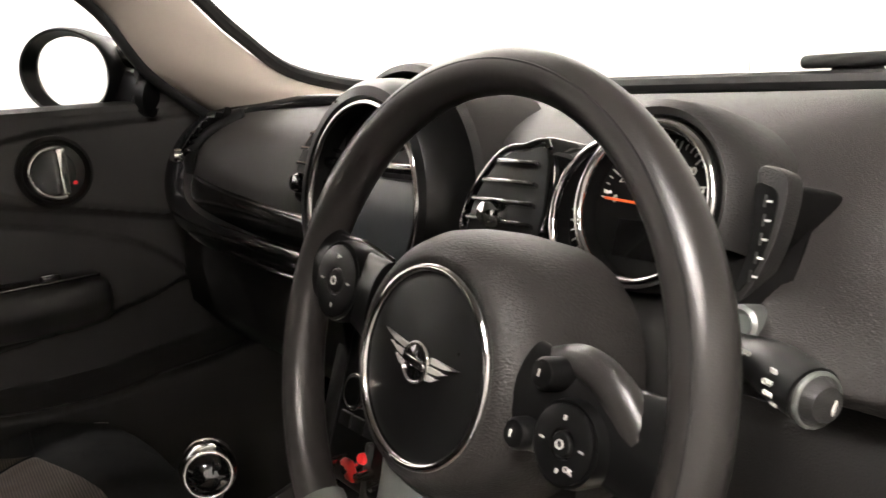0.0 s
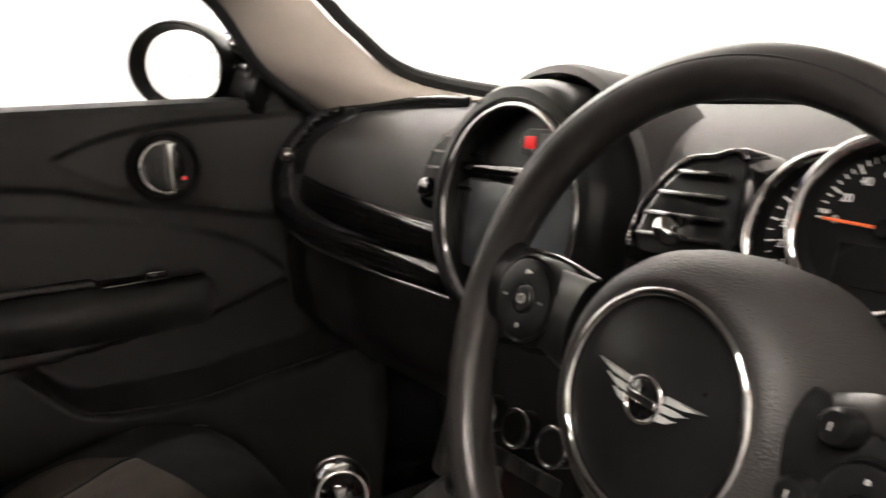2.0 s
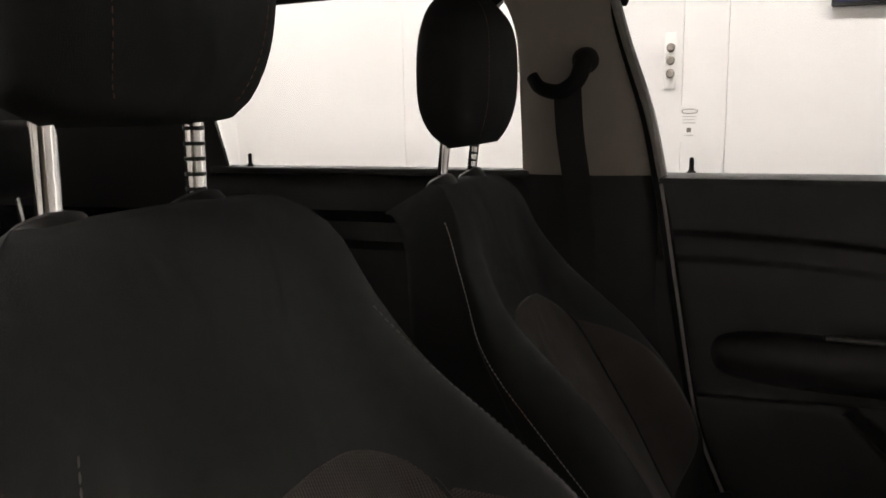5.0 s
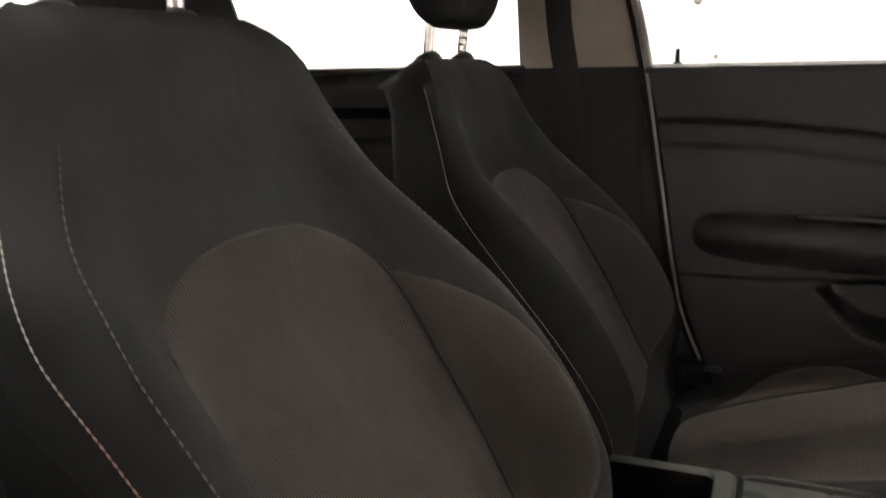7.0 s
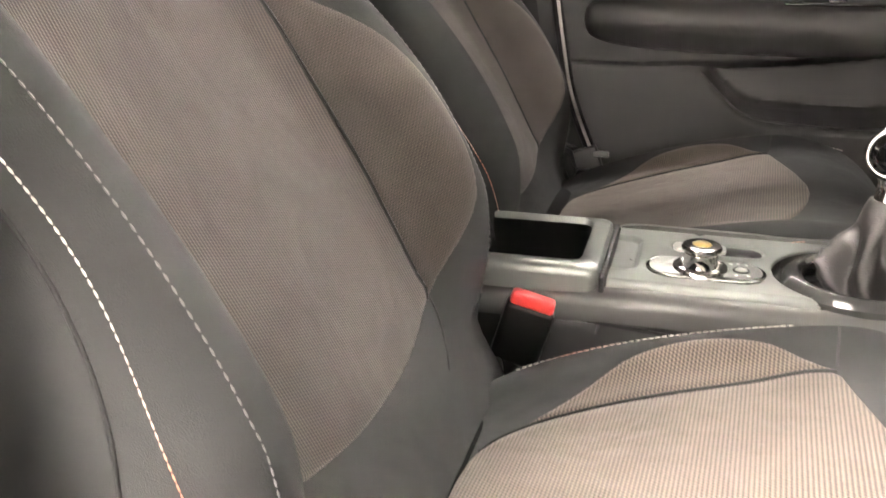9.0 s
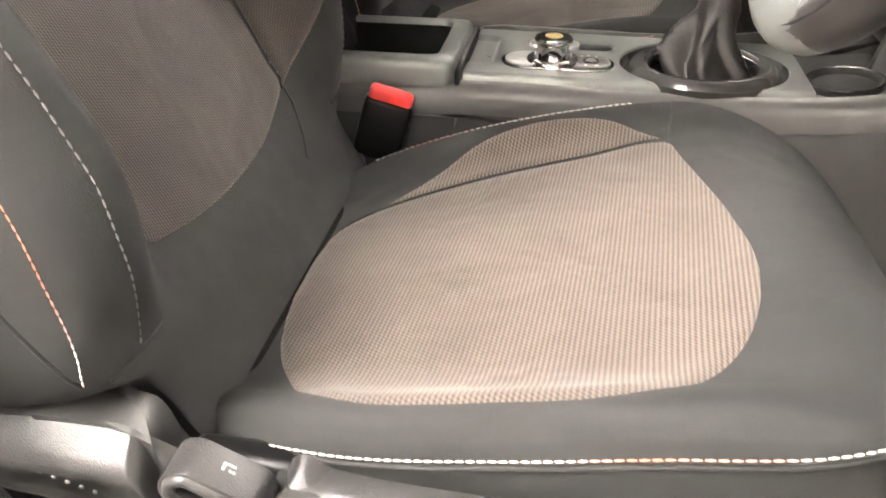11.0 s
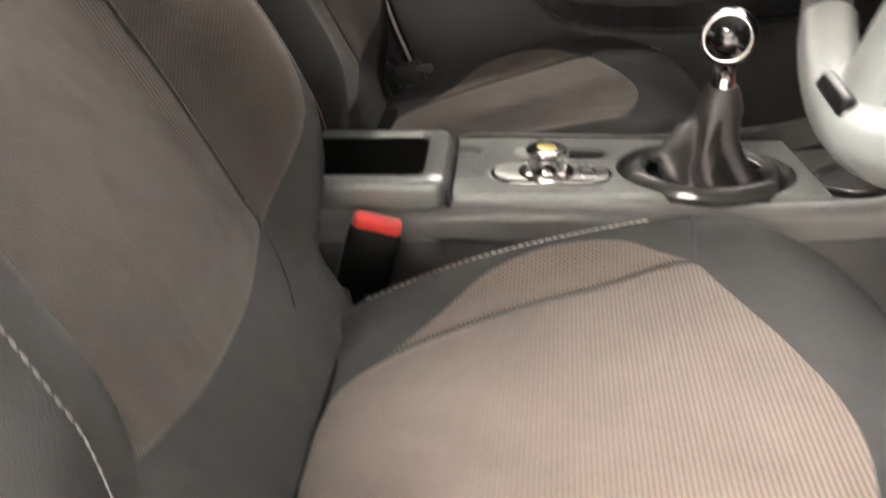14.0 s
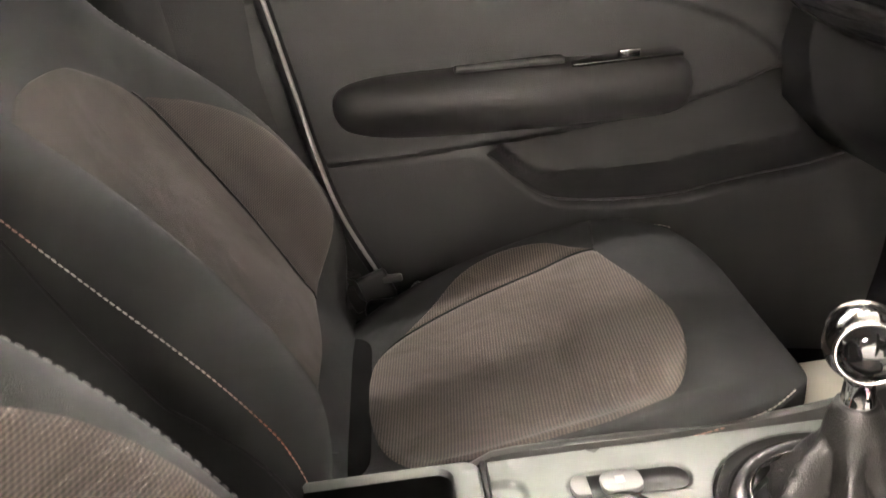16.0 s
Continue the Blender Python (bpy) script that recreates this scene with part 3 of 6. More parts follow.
        part("anchor_cap", lathe([(0.0, 0.018), (0.015, 0.014), (0.021, 0.005), (0.023, -0.012)], 24, pose(side * 0.645, -0.174, 1.186, 0, -side * 90, 0)), RUBBER, belt, "round black bolt cap")
    # window frames of the left side: header and rear pillar
    hd = thing("window_header", "black seal and lining edge over the side windows", "trim", kind="structure")
    part("front_header", tube(smooth_path([(-0.690, -0.125, 1.285), (-0.676, -0.10, 1.318), (-0.672, 0.0, 1.332), (-0.672, 0.2, 1.337), (-0.670, 0.34, 1.328), (-0.672, 0.42, 1.290), (-0.676, 0.52, 1.225)]), 0.016, 10), RUBBER, hd)
    part("rear_header", tube(smooth_path([(-0.672, -0.335, 1.285), (-0.668, -0.37, 1.318), (-0.665, -0.43, 1.330), (-0.665, -0.75, 1.326), (-0.665, -1.1, 1.31)]), 0.016, 10), RUBBER, hd)
    part("header_trim", pillar_sheet([(-0.676, 0.40, 1.315), (-0.672, 0.2, 1.335), (-0.672, -0.1, 1.335), (-0.670, -0.35, 1.325), (-0.668, -0.8, 1.328), (-0.665, -1.15, 1.315)], [(-0.58, 0.40, 1.335), (-0.58, 0.2, 1.350), (-0.58, -0.1, 1.355), (-0.58, -0.35, 1.355), (-0.58, -0.8, 1.355), (-0.58, -1.15, 1.335)], (0.0, 0, -0.004)), LINING, hd, "grey beige trim over the windows")
    part("lining_edge", sheet(lambda u, v: (-0.675 + 0.07 * v, 0.36 - 1.5 * u, 1.335 + 0.012 * math.sin(math.pi * v)), 20, 5, (0, 0, 0.012)), LINING, hd, "grey beige lining edge")
    part("roof_side", pillar_sheet([(-0.672, 0.50, 1.262), (-0.676, 0.40, 1.315), (-0.680, 0.2, 1.335), (-0.680, -0.1, 1.33), (-0.676, -0.35, 1.325), (-0.676, -0.8, 1.328), (-0.672, -1.15, 1.315)], [(-0.60, 0.52, 1.29), (-0.61, 0.40, 1.37), (-0.62, 0.2, 1.395), (-0.62, -0.1, 1.40), (-0.62, -0.35, 1.40), (-0.62, -0.8, 1.40), (-0.62, -1.15, 1.38)], (-0.012, 0, 0.006)), PAINT, hd, "black painted roof edge")
    cp = thing("c_pillar", "dark rear side pillar", "pillar", kind="structure")
    part("trim", pillar_sheet([(-0.74, -0.93, 0.90), (-0.72, -0.99, 1.15), (-0.67, -1.05, 1.34)], [(-0.70, -1.80, 0.90), (-0.68, -1.55, 1.15), (-0.62, -1.3, 1.34)], (0.03, 0, 0)), SOFT, cp)
    # panes
    pane = thing("front_side_window", "clear left front side window", "window", kind="structure")
    ob = part("pane", loft([[(-0.752, -0.05, 0.97), (-0.752, 0.70, 0.97)], [(-0.735, -0.09, 1.15), (-0.735, 0.62, 1.15)], [(-0.700, -0.13, 1.33), (-0.700, 0.36, 1.33)]], closed=False), GLASS, pane)
    ob.visible_shadow = False
    pane = thing("rear_side_window", "clear left rear side window", "window", kind="structure")
    ob = part("pane", loft([[(-0.752, -0.95, 0.97), (-0.752, -0.28, 0.97)], [(-0.735, -0.98, 1.15), (-0.735, -0.29, 1.15)], [(-0.700, -1.03, 1.33), (-0.700, -0.32, 1.33)]], closed=False), GLASS, pane)
    ob.visible_shadow = False
    # rear door
    rd = thing("rear_door", "black rear passenger door trim under a clear window", "door", kind="structure")
    def rear(u, v):
        y, z = -0.28 - 0.72 * u, 0.2 + 0.785 * v
        x = -0.735 + 0.02 * step(0.985, 0.955, z) - 0.028 * (step(0.90, 0.885, z) - step(0.84, 0.825, z)) + 0.02 * step(0.8, 0.6, z)
        return (x, y, z)
    part("panel", sheet(rear, 6, 60, (-0.03, 0, 0)), SOFT, rd)
    part("window_ledge", rbox(0.05, 0.70, 0.014, (-0.742, -0.635, 0.985), 0.005, 3), HARD, rd)
    part("lock_pin", lathe([(0.0, 0.022), (0.004, 0.02), (0.004, 0.0), (0.007, -0.002), (0.007, -0.006)], 12, pose(-0.742, -0.90, 0.998)), RUBBER, rd)
    # rear bench and tail windows
    rb = thing("rear_bench", "charcoal cloth rear bench seat in shade", "seat")
    part("backrest", rbox(1.3, 0.16, 0.55, (0, -1.12, 0.63), 0.05, 5, (-18, 0, 0)), CLOTH, rb)
    part("cushion", rbox(1.3, 0.50, 0.2, (0, -0.82, 0.36), 0.06, 5), CLOTH, rb)
    for x in (-0.36, 0.36):
        hr = part("headrest", rbox(0.24, 0.08, 0.15, (x, -1.22, 1.02), 0.035, 5, (-10, 0, 0)), CLOTH, rb)
        for s in (-0.05, 0.05):
            part("post", tube([(x + s, -1.2, 0.95), (x + s, -1.185, 0.85)], 0.006, 10), CHROME, hr, "chrome headrest post")
    tg = thing("tailgate_frame", "dark tail door frame round the rear windows", "trim", kind="structure")
    part("upper_beam", rbox(1.3, 0.06, 0.08, (0, -1.75, 1.28), 0.02, 3), SOFT, tg)
    part("middle_post", rbox(0.12, 0.05, 0.36, (0, -1.78, 1.09), 0.02, 3), SOFT, tg)
    for s in (-1, 1):
        part("side_post", rbox(0.10, 0.06, 0.4, (s * 0.60, -1.77, 1.1), 0.02, 3), BEIGE, tg, "beige side post")
    part("lower_beam", rbox(1.4, 0.06, 0.40, (0, -1.77, 0.86), 0.02, 3), SOFT, tg)


car_shell()
left_side()


# ---- outside mirror ----
def outside_mirror():
    base = thing("door_mirror", "black oval outside mirror reflecting white walls", "mirror", (-0.812, 0.606, 1.040))
    turn = pose(0, 0, 0, 0, 0, 26)
    prof = [(0.0, -0.085), (0.03, -0.083), (0.06, -0.070), (0.082, -0.04), (0.090, -0.005), (0.091, 0.016), (0.0885, 0.021), (0.084, 0.019), (0.0745, -0.002), (0.0735, -0.004), (0.0, -0.004)]
    m = turn @ pose(0, 0, 0, 90, 0, 0) @ Matrix.Diagonal((1.14, 0.87, 1.0, 1))
    part("housing", lathe(prof, 56, m), INK, base)
    part("glass", lathe([(0.0, 0.0005), (0.0725, 0.0), (0.0725, -0.003), (0.0, -0.003)], 48, m), MIRROR, base, "silvered mirror glass")
    part("cap", tube(smooth_path([(-0.04, 0.085, 0.030), (0.02, 0.080, 0.036), (0.07, 0.085, 0.024), (0.10, 0.095, 0.005)]), 0.034, 20, flat=0.7, taper=lambda t: 0.5 + 0.6 * math.sin(math.pi * min(1, t * 1.1)) ** 0.7), PIANO, base, "gloss black mirror cap")
    part("mount", tube(smooth_path([(0.02, 0.045, -0.02), (0.05, 0.055, -0.032), (0.085, 0.07, -0.045), (0.12, 0.085, -0.052)]), 0.050, 24, flat=0.62, up=(0, 1, 0), taper=lambda t: 0.98 - 0.35 * t), INK, base, "black mirror foot")


outside_mirror()


# ---- passenger door ----
def front_door():
    door = thing("door_1", "closed black passenger door with armrest, pocket and chrome pull ring", "door", kind="structure")
    upper = [(-0.06, 0.885), (0.1, 0.882), (0.25, 0.872), (0.36, 0.858), (0.46, 0.83), (0.58, 0.805), (0.70, 0.778), (0.9, 0.75)]
    leaf_hi = [(0.345, 0.905), (0.40, 0.930), (0.48, 0.948), (0.60, 0.957), (0.74, 0.960), (0.9, 0.962)]
    leaf_lo = [(0.345, 0.905), (0.38, 0.880), (0.46, 0.842), (0.58, 0.812), (0.70, 0.784), (0.9, 0.75)]
    arm_hi = [(-0.06, 0.845), (0.15, 0.842), (0.35, 0.822), (0.52, 0.790), (0.64, 0.745), (0.71, 0.690), (0.72, 0.66), (0.9, 0.66)]
    arm_lo = [(-0.06, 0.585), (0.25, 0.590), (0.40, 0.600), (0.55, 0.618), (0.66, 0.640), (0.72, 0.66), (0.9, 0.66)]
    lip = [(-0.06, 0.60), (0.22, 0.600), (0.27, 0.592), (0.305, 0.558), (0.35, 0.522), (0.42, 0.512), (0.55, 0.508), (0.64, 0.520), (0.75, 0.530), (0.80, 0.545), (0.9, 0.56)]

    def surf(y, z):
        x = -0.716
        x += 0.012 * step(-0.006, 0.006, z - curve1(upper, y))
        inside = step(0, 0.008, curve1(leaf_hi, y) - z) * step(0, 0.008, z - curve1(leaf_lo, y)) * step(0.345, 0.36, y)
        x -= 0.008 * inside
        ins = step(0, 0.010, curve1(arm_hi, y) - z) * step(0, 0.010, z - curve1(arm_lo, y))
        x += 0.013 * ins
        g = z - curve1(lip, y)
        low = step(0.004, -0.022, g)
        x += (0.050 * step(0.24, 0.45, y) + 0.010) * low
        pock = step(0.0, 0.012, g) * step(0, 0.01, curve1(arm_lo, y) - z) * step(0.26, 0.30, y) * step(0.80, 0.76, y)
        x -= 0.035 * pock
        x += 0.02 * step(0.74, 0.84, y) * step(0.75, 0.6, z)
        x -= 0.05 * step(0.42, 0.18, z)
        return x

    def face(u, v):
        y, z = -0.05 + 0.92 * u, 0.17 + 0.805 * v
        return (surf(y, z), y, z)

    part("panel", sheet(face, 150, 170, (-0.04, 0, 0)), LIT_DOORSKIN, door, sharp=60)
    part("window_ledge", loft([[(-0.772, y, 0.972), (-0.770, y, 0.986), (-0.745, y, 0.989), (-0.715, y, 0.988), (-0.700, y, 0.982), (-0.698, y, 0.972)] for y in (-0.048, 0.2, 0.45, 0.68, 0.80)]), HARD, door)
    part("lock_pin", lathe([(0.0, 0.024), (0.004, 0.022), (0.0045, 0.0), (0.008, -0.002), (0.008, -0.006)], 12, pose(-0.750, 0.003, 0.993)), RUBBER, door)
    # round pull ring
    rel = part("release_cup", lathe([(0.060, 0.0), (0.060, 0.006), (0.054, 0.012), (0.050, 0.008), (0.046, -0.010), (0.0, -0.018)], 48, pose(-0.708, 0.520, 0.882, 0, 90, 0)), SOFT, door, "black round cup")
    arc = [(-0.694, 0.520 - 0.041 * math.cos(a), 0.882 + 0.041 * math.sin(a)) for a in [math.radians(-105 + 210 * i / 40) for i in range(41)]]
    part("chrome_arc", tube(arc, 0.0042, 10), CHROME, rel, "chrome ring")
    part("pull_lever", rbox(0.014, 0.017, 0.080, (-0.694, 0.530, 0.884), 0.005, 4), CHROME, rel, "chrome pull lever")
    part("lever_plate", lathe([(0.0, 0.002), (0.036, 0.002), (0.038, 0)], 40, pose(-0.702, 0.515, 0.882, 0, 90, 0)), DARKCHROME, rel, "dark chrome inner plate")
    part("lock_light", rbox(0.003, 0.007, 0.006, (-0.701, 0.549, 0.862), 0.002, 2), REDGLOW, rel, "small red lock mark")
    # armrest
    stations = [(0.050, 0.676, 0.004, 0.010), (0.056, 0.675, 0.014, 0.024), (0.070, 0.674, 0.028, 0.034), (0.10, 0.673, 0.042, 0.042), (0.15, 0.671, 0.053, 0.047), (0.22, 0.669, 0.060, 0.049), (0.3, 0.667, 0.064, 0.050), (0.42, 0.664, 0.064, 0.049), (0.52, 0.661, 0.060, 0.047), (0.555, 0.660, 0.050, 0.042), (0.572, 0.659, 0.032, 0.032), (0.578, 0.659, 0.006, 0.014)]
    rows = []
    for k in range(41):
        y = 0.050 + 0.264 * (1 - math.cos(math.pi * k / 40))
        zc, out, hh = (curve1([(s[0], s[i]) for s in stations], y) for i in (1, 2, 3))
        out, hh = max(out, 0.003), max(hh, 0.006)
        pr = []
        for q in range(28):
            a = 2 * math.pi * q / 28
            c, s = math.cos(a), math.sin(a)
            r = (abs(c) ** 2.8 + abs(s) ** 2.8) ** (-1 / 2.8)
            pr.append((-0.703 + out * r * c * (1 - 0.45 * max(0, -s)), y, zc + hh * r * s))
        rows.append(pr)
    arm = part("armrest", loft(rows), LIT_DOORSKIN, door, "padded black armrest")
    part("crease", tube([(-0.703 + 0.9 * curve1([(s[0], s[2]) for s in stations], y), y, curve1([(s[0], s[1]) for s in stations], y) + 0.004) for y in [0.10 + 0.46 * i / 30 for i in range(31)]], 0.0012, 6), HARD, arm)
    part("grip_slot", rbox(0.028, 0.158, 0.010, (-0.683, 0.308, 0.7165), 0.004, 3), RUBBER, arm, "dark grip slot")
    part("grip_edge", tube([(-0.672, 0.232, 0.7205), (-0.668, 0.31, 0.7195), (-0.668, 0.385, 0.7180)], 0.0055, 10), RAIL, arm, "satin grip edge")
    part("switch_panel", rbox(0.044, 0.16, 0.006, (-0.680, 0.475, 0.7095), 0.003, 3), PIANO, arm, "gloss black switch panel")
    sw = part("window_switch", rbox(0.020, 0.030, 0.012, (-0.676, 0.480, 0.7150), 0.004, 3), PIANO, arm, "window switch with chrome edge")
    part("switch_edge", rbox(0.006, 0.030, 0.003, (-0.668, 0.480, 0.7205), 0.001, 2), CHROME, sw, "chrome switch edge")
    # pocket clip and lower seam
    part("pocket_rim", tube(smooth_path([(surf(y, curve1(lip, y) - 0.014) + 0.0015, y, curve1(lip, y) - 0.010) for y in (0.27, 0.31, 0.36, 0.45, 0.55, 0.65, 0.75, 0.80)]), 0.003, 8), SOFT, door)


front_door()
# ---- front seats ----
WIDTH = [(-0.1, 0.222), (-0.032, 0.230), (-0.016, 0.258), (0.0, 0.271), (0.06, 0.277), (0.15, 0.278), (0.25, 0.275), (0.33, 0.264), (0.4166, 0.24), (0.4883, 0.21), (0.5527, 0.18), (0.602, 0.155), (0.637, 0.12), (0.654, 0.085)]
BOLSTER = [(-0.1, 0.002), (-0.05, 0.004), (-0.02, 0.014), (0.0, 0.03), (0.02, 0.047), (0.04, 0.062), (0.075, 0.082), (0.1, 0.091), (0.16, 0.098), (0.23, 0.098), (0.3, 0.088), (0.3599, 0.07), (0.4437, 0.04), (0.5339, 0.012), (0.602, 0.0), (0.662, -0.005)]
CENTRE = [(-0.1, 0.012), (0.0, 0.01), (0.15, 0.004), (0.3, 0.0), (0.4437, 0.006), (0.5339, 0.026), (0.592, 0.04), (0.627, 0.035), (0.642, 0.026), (0.654, 0.006)]
SHAPE_C = [(0.0, 0.0), (0.55, 0.0), (0.66, 0.06), (0.76, 0.30), (0.845, 0.80), (0.905, 1.0), (0.945, 0.92), (0.975, 0.62), (1.0, 0.2)]
SHAPE = [(0.0, 0.0), (0.35, 0.0), (0.50, 0.06), (0.60, 0.28), (0.69, 0.68), (0.76, 0.94), (0.81, 1.0), (0.87, 0.93), (0.93, 0.74), (0.965, 0.56), (0.985, 0.38), (1.0, 0.05)]
RIDGE = [(-0.04, 0.226), (0.05, 0.236), (0.10, 0.234), (0.25, 0.229), (0.36, 0.217), (0.43, 0.192), (0.48, 0.172), (0.54, 0.140)]
BORDER = [(-0.05, 0.268), (0.10, 0.271), (0.2, 0.267), (0.33, 0.260), (0.40, 0.247), (0.46, 0.224), (0.54, 0.190), (0.61, 0.152)]


def half_width(v, side):
    """Half width of the backrest; its shoulder is fuller on the +x side."""
    return curve1(WIDTH, v) + (0.022 * step(0.34, 0.47, v) if side > 0 else 0)


def back_front(X, v):
    """Height of the backrest's face over its middle plane."""
    return curve1(CENTRE, v) + curve1(BOLSTER, v) * curve1(SHAPE, min(1, abs(X) / half_width(v, X)))


def back_ring(v):
    c, b = curve1(CENTRE, v), curve1(BOLSTER, v)
    us = [0, 0.15, 0.3, 0.4] + [0.45 + 0.02 * i for i in range(26)] + [0.965, 0.98, 0.99, 1.0]
    depth = -0.102 + 0.012 * step(0.4, 0.67, v)
    halves = []
    for side in (1, -1):
        w = half_width(v, side)
        half = [(side * u * w, c + b * curve1(SHAPE, u)) for u in us]
        half += [(side * w * k, c + d) for k, d in ((1.002, -0.02), (0.995, depth * 0.5), (0.97, depth * 0.82), (0.90, depth * 0.97), (0.6, depth), (0, depth))]
        halves.append(half)
    return halves[0] + halves[1][-2:0:-1]


def span_panel(front, rows, cols, lift, edge=0.0006):
    """A cloth panel sewn on a face: rows of (left, right, v), raised by lift and sunk along its border."""
    rings = []
    last = len(rows) - 1
    for j, (a, b, v) in enumerate(rows):
        row = []
        for i in range(cols + 1):
            s = i / cols
            X = a + (b - a) * s
            e = min(s, 1 - s) * abs(b - a)
            f = min(e, 0.001 + 0.02 * min(j, last - j)) / 0.005
            row.append(front(X, v, lift * min(1, f) - edge * max(0, 1 - f)))
        rings.append(row)
    return loft(rings, closed=False)


CUSH_W = [(0.02, 0.160), (0.08, 0.198), (0.12, 0.216), (0.2, 0.238), (0.3, 0.248), (0.38, 0.251), (0.43, 0.251), (0.465, 0.246), (0.498, 0.230), (0.528, 0.203), (0.553, 0.165), (0.572, 0.115), (0.583, 0.05)]
CUSH_Z = [(0.02, 0.362), (0.06, 0.374), (0.1, 0.387), (0.2, 0.412), (0.3, 0.437), (0.41, 0.463), (0.465, 0.473), (0.505, 0.471), (0.530, 0.463), (0.550, 0.450), (0.568, 0.432), (0.583, 0.408)]
CUSH_B = [(0.02, 0.006), (0.12, 0.022), (0.2, 0.028), (0.3, 0.029), (0.42, 0.022), (0.50, 0.006), (0.56, 0.0)]


def cushion_top(X, y):
    w = curve1(CUSH_W, y)
    return curve1(CUSH_Z, y) + curve1(CUSH_B, y) * curve1(SHAPE_C, min(1, abs(X) / w))


def cushion_ring(y):
    w, c, b = curve1(CUSH_W, y), curve1(CUSH_Z, y), curve1(CUSH_B, y)
    us = [0, 0.2, 0.4, 0.5] + [0.55 + 0.02 * i for i in range(21)] + [0.965, 0.98, 0.99]
    half = [(u * w, c + b * curve1(SHAPE_C, u)) for u in us]
    low = min(0.378 + 0.045 * (y - 0.1), c - 0.012)
    for k in range(1, 7):
        s = k / 6
        half.append((w * (1.0 + 0.012 * math.sin(math.pi * s) - 0.03 * s), (c + 0.006) * (1 - s) + low * s))
    half += [(w * 0.90, low - 0.012), (w * 0.5, low - 0.02), (0, low - 0.02)]
    return half + [(-x, z) for x, z in reversed(half[1:-1])]


def lever_pull(parent, name, length, height, at, turn, label):
    """A grab loop: a stadium shaped frame round a hollow, with a small printed mark."""
    out, inn = stadium(length, height, 20), stadium(length - 0.022, height - 0.024, 20)
    body = frame_plate(out, inn, 0.030)
    m = pose(*at) @ pose(0, 0, 0, 90, 0, 90) @ pose(0, 0, 0, 0, 0, turn)
    bmesh.ops.bevel(body, geom=body.edges[:], offset=0.0018, segments=2, profile=0.5, affect="EDGES", clamp_overlap=True)
    ob = part(name, moved(body, m), HARD, parent, label, sharp=75)
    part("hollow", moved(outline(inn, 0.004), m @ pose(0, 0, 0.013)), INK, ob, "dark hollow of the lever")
    part("rim", tube([m @ Vector((x, y, 0.0298)) for x, y in stadium(length - 0.012, height - 0.013, 20)], 0.0040, 10, closed=True, flat=0.8, up=m.to_3x3() @ Vector((0, 0, 1))), TRIM, ob, "rounded rim")
    mark = m @ pose(0.0, height / 2 + 0.0002, 0.013, -90, 0, 0) @ Matrix.Diagonal((0.6, 0.6, 1, 1))
    part("seat_mark", join(moved(rbox(0.003, 0.010, 0.0005, (-0.006, 0, 0), 0.0002, 1), mark), moved(rbox(0.010, 0.0025, 0.0005, (0.001, 0.004, 0), 0.0002, 1), mark), moved(rbox(0.0025, 0.0025, 0.0005, (0.002, -0.003, 0), 0.0002, 1), mark), moved(rbox(0.0025, 0.0025, 0.0005, (0.006, -0.003, 0), 0.0002, 1), mark)), WHITE, ob, "small white seat symbol")
    return ob


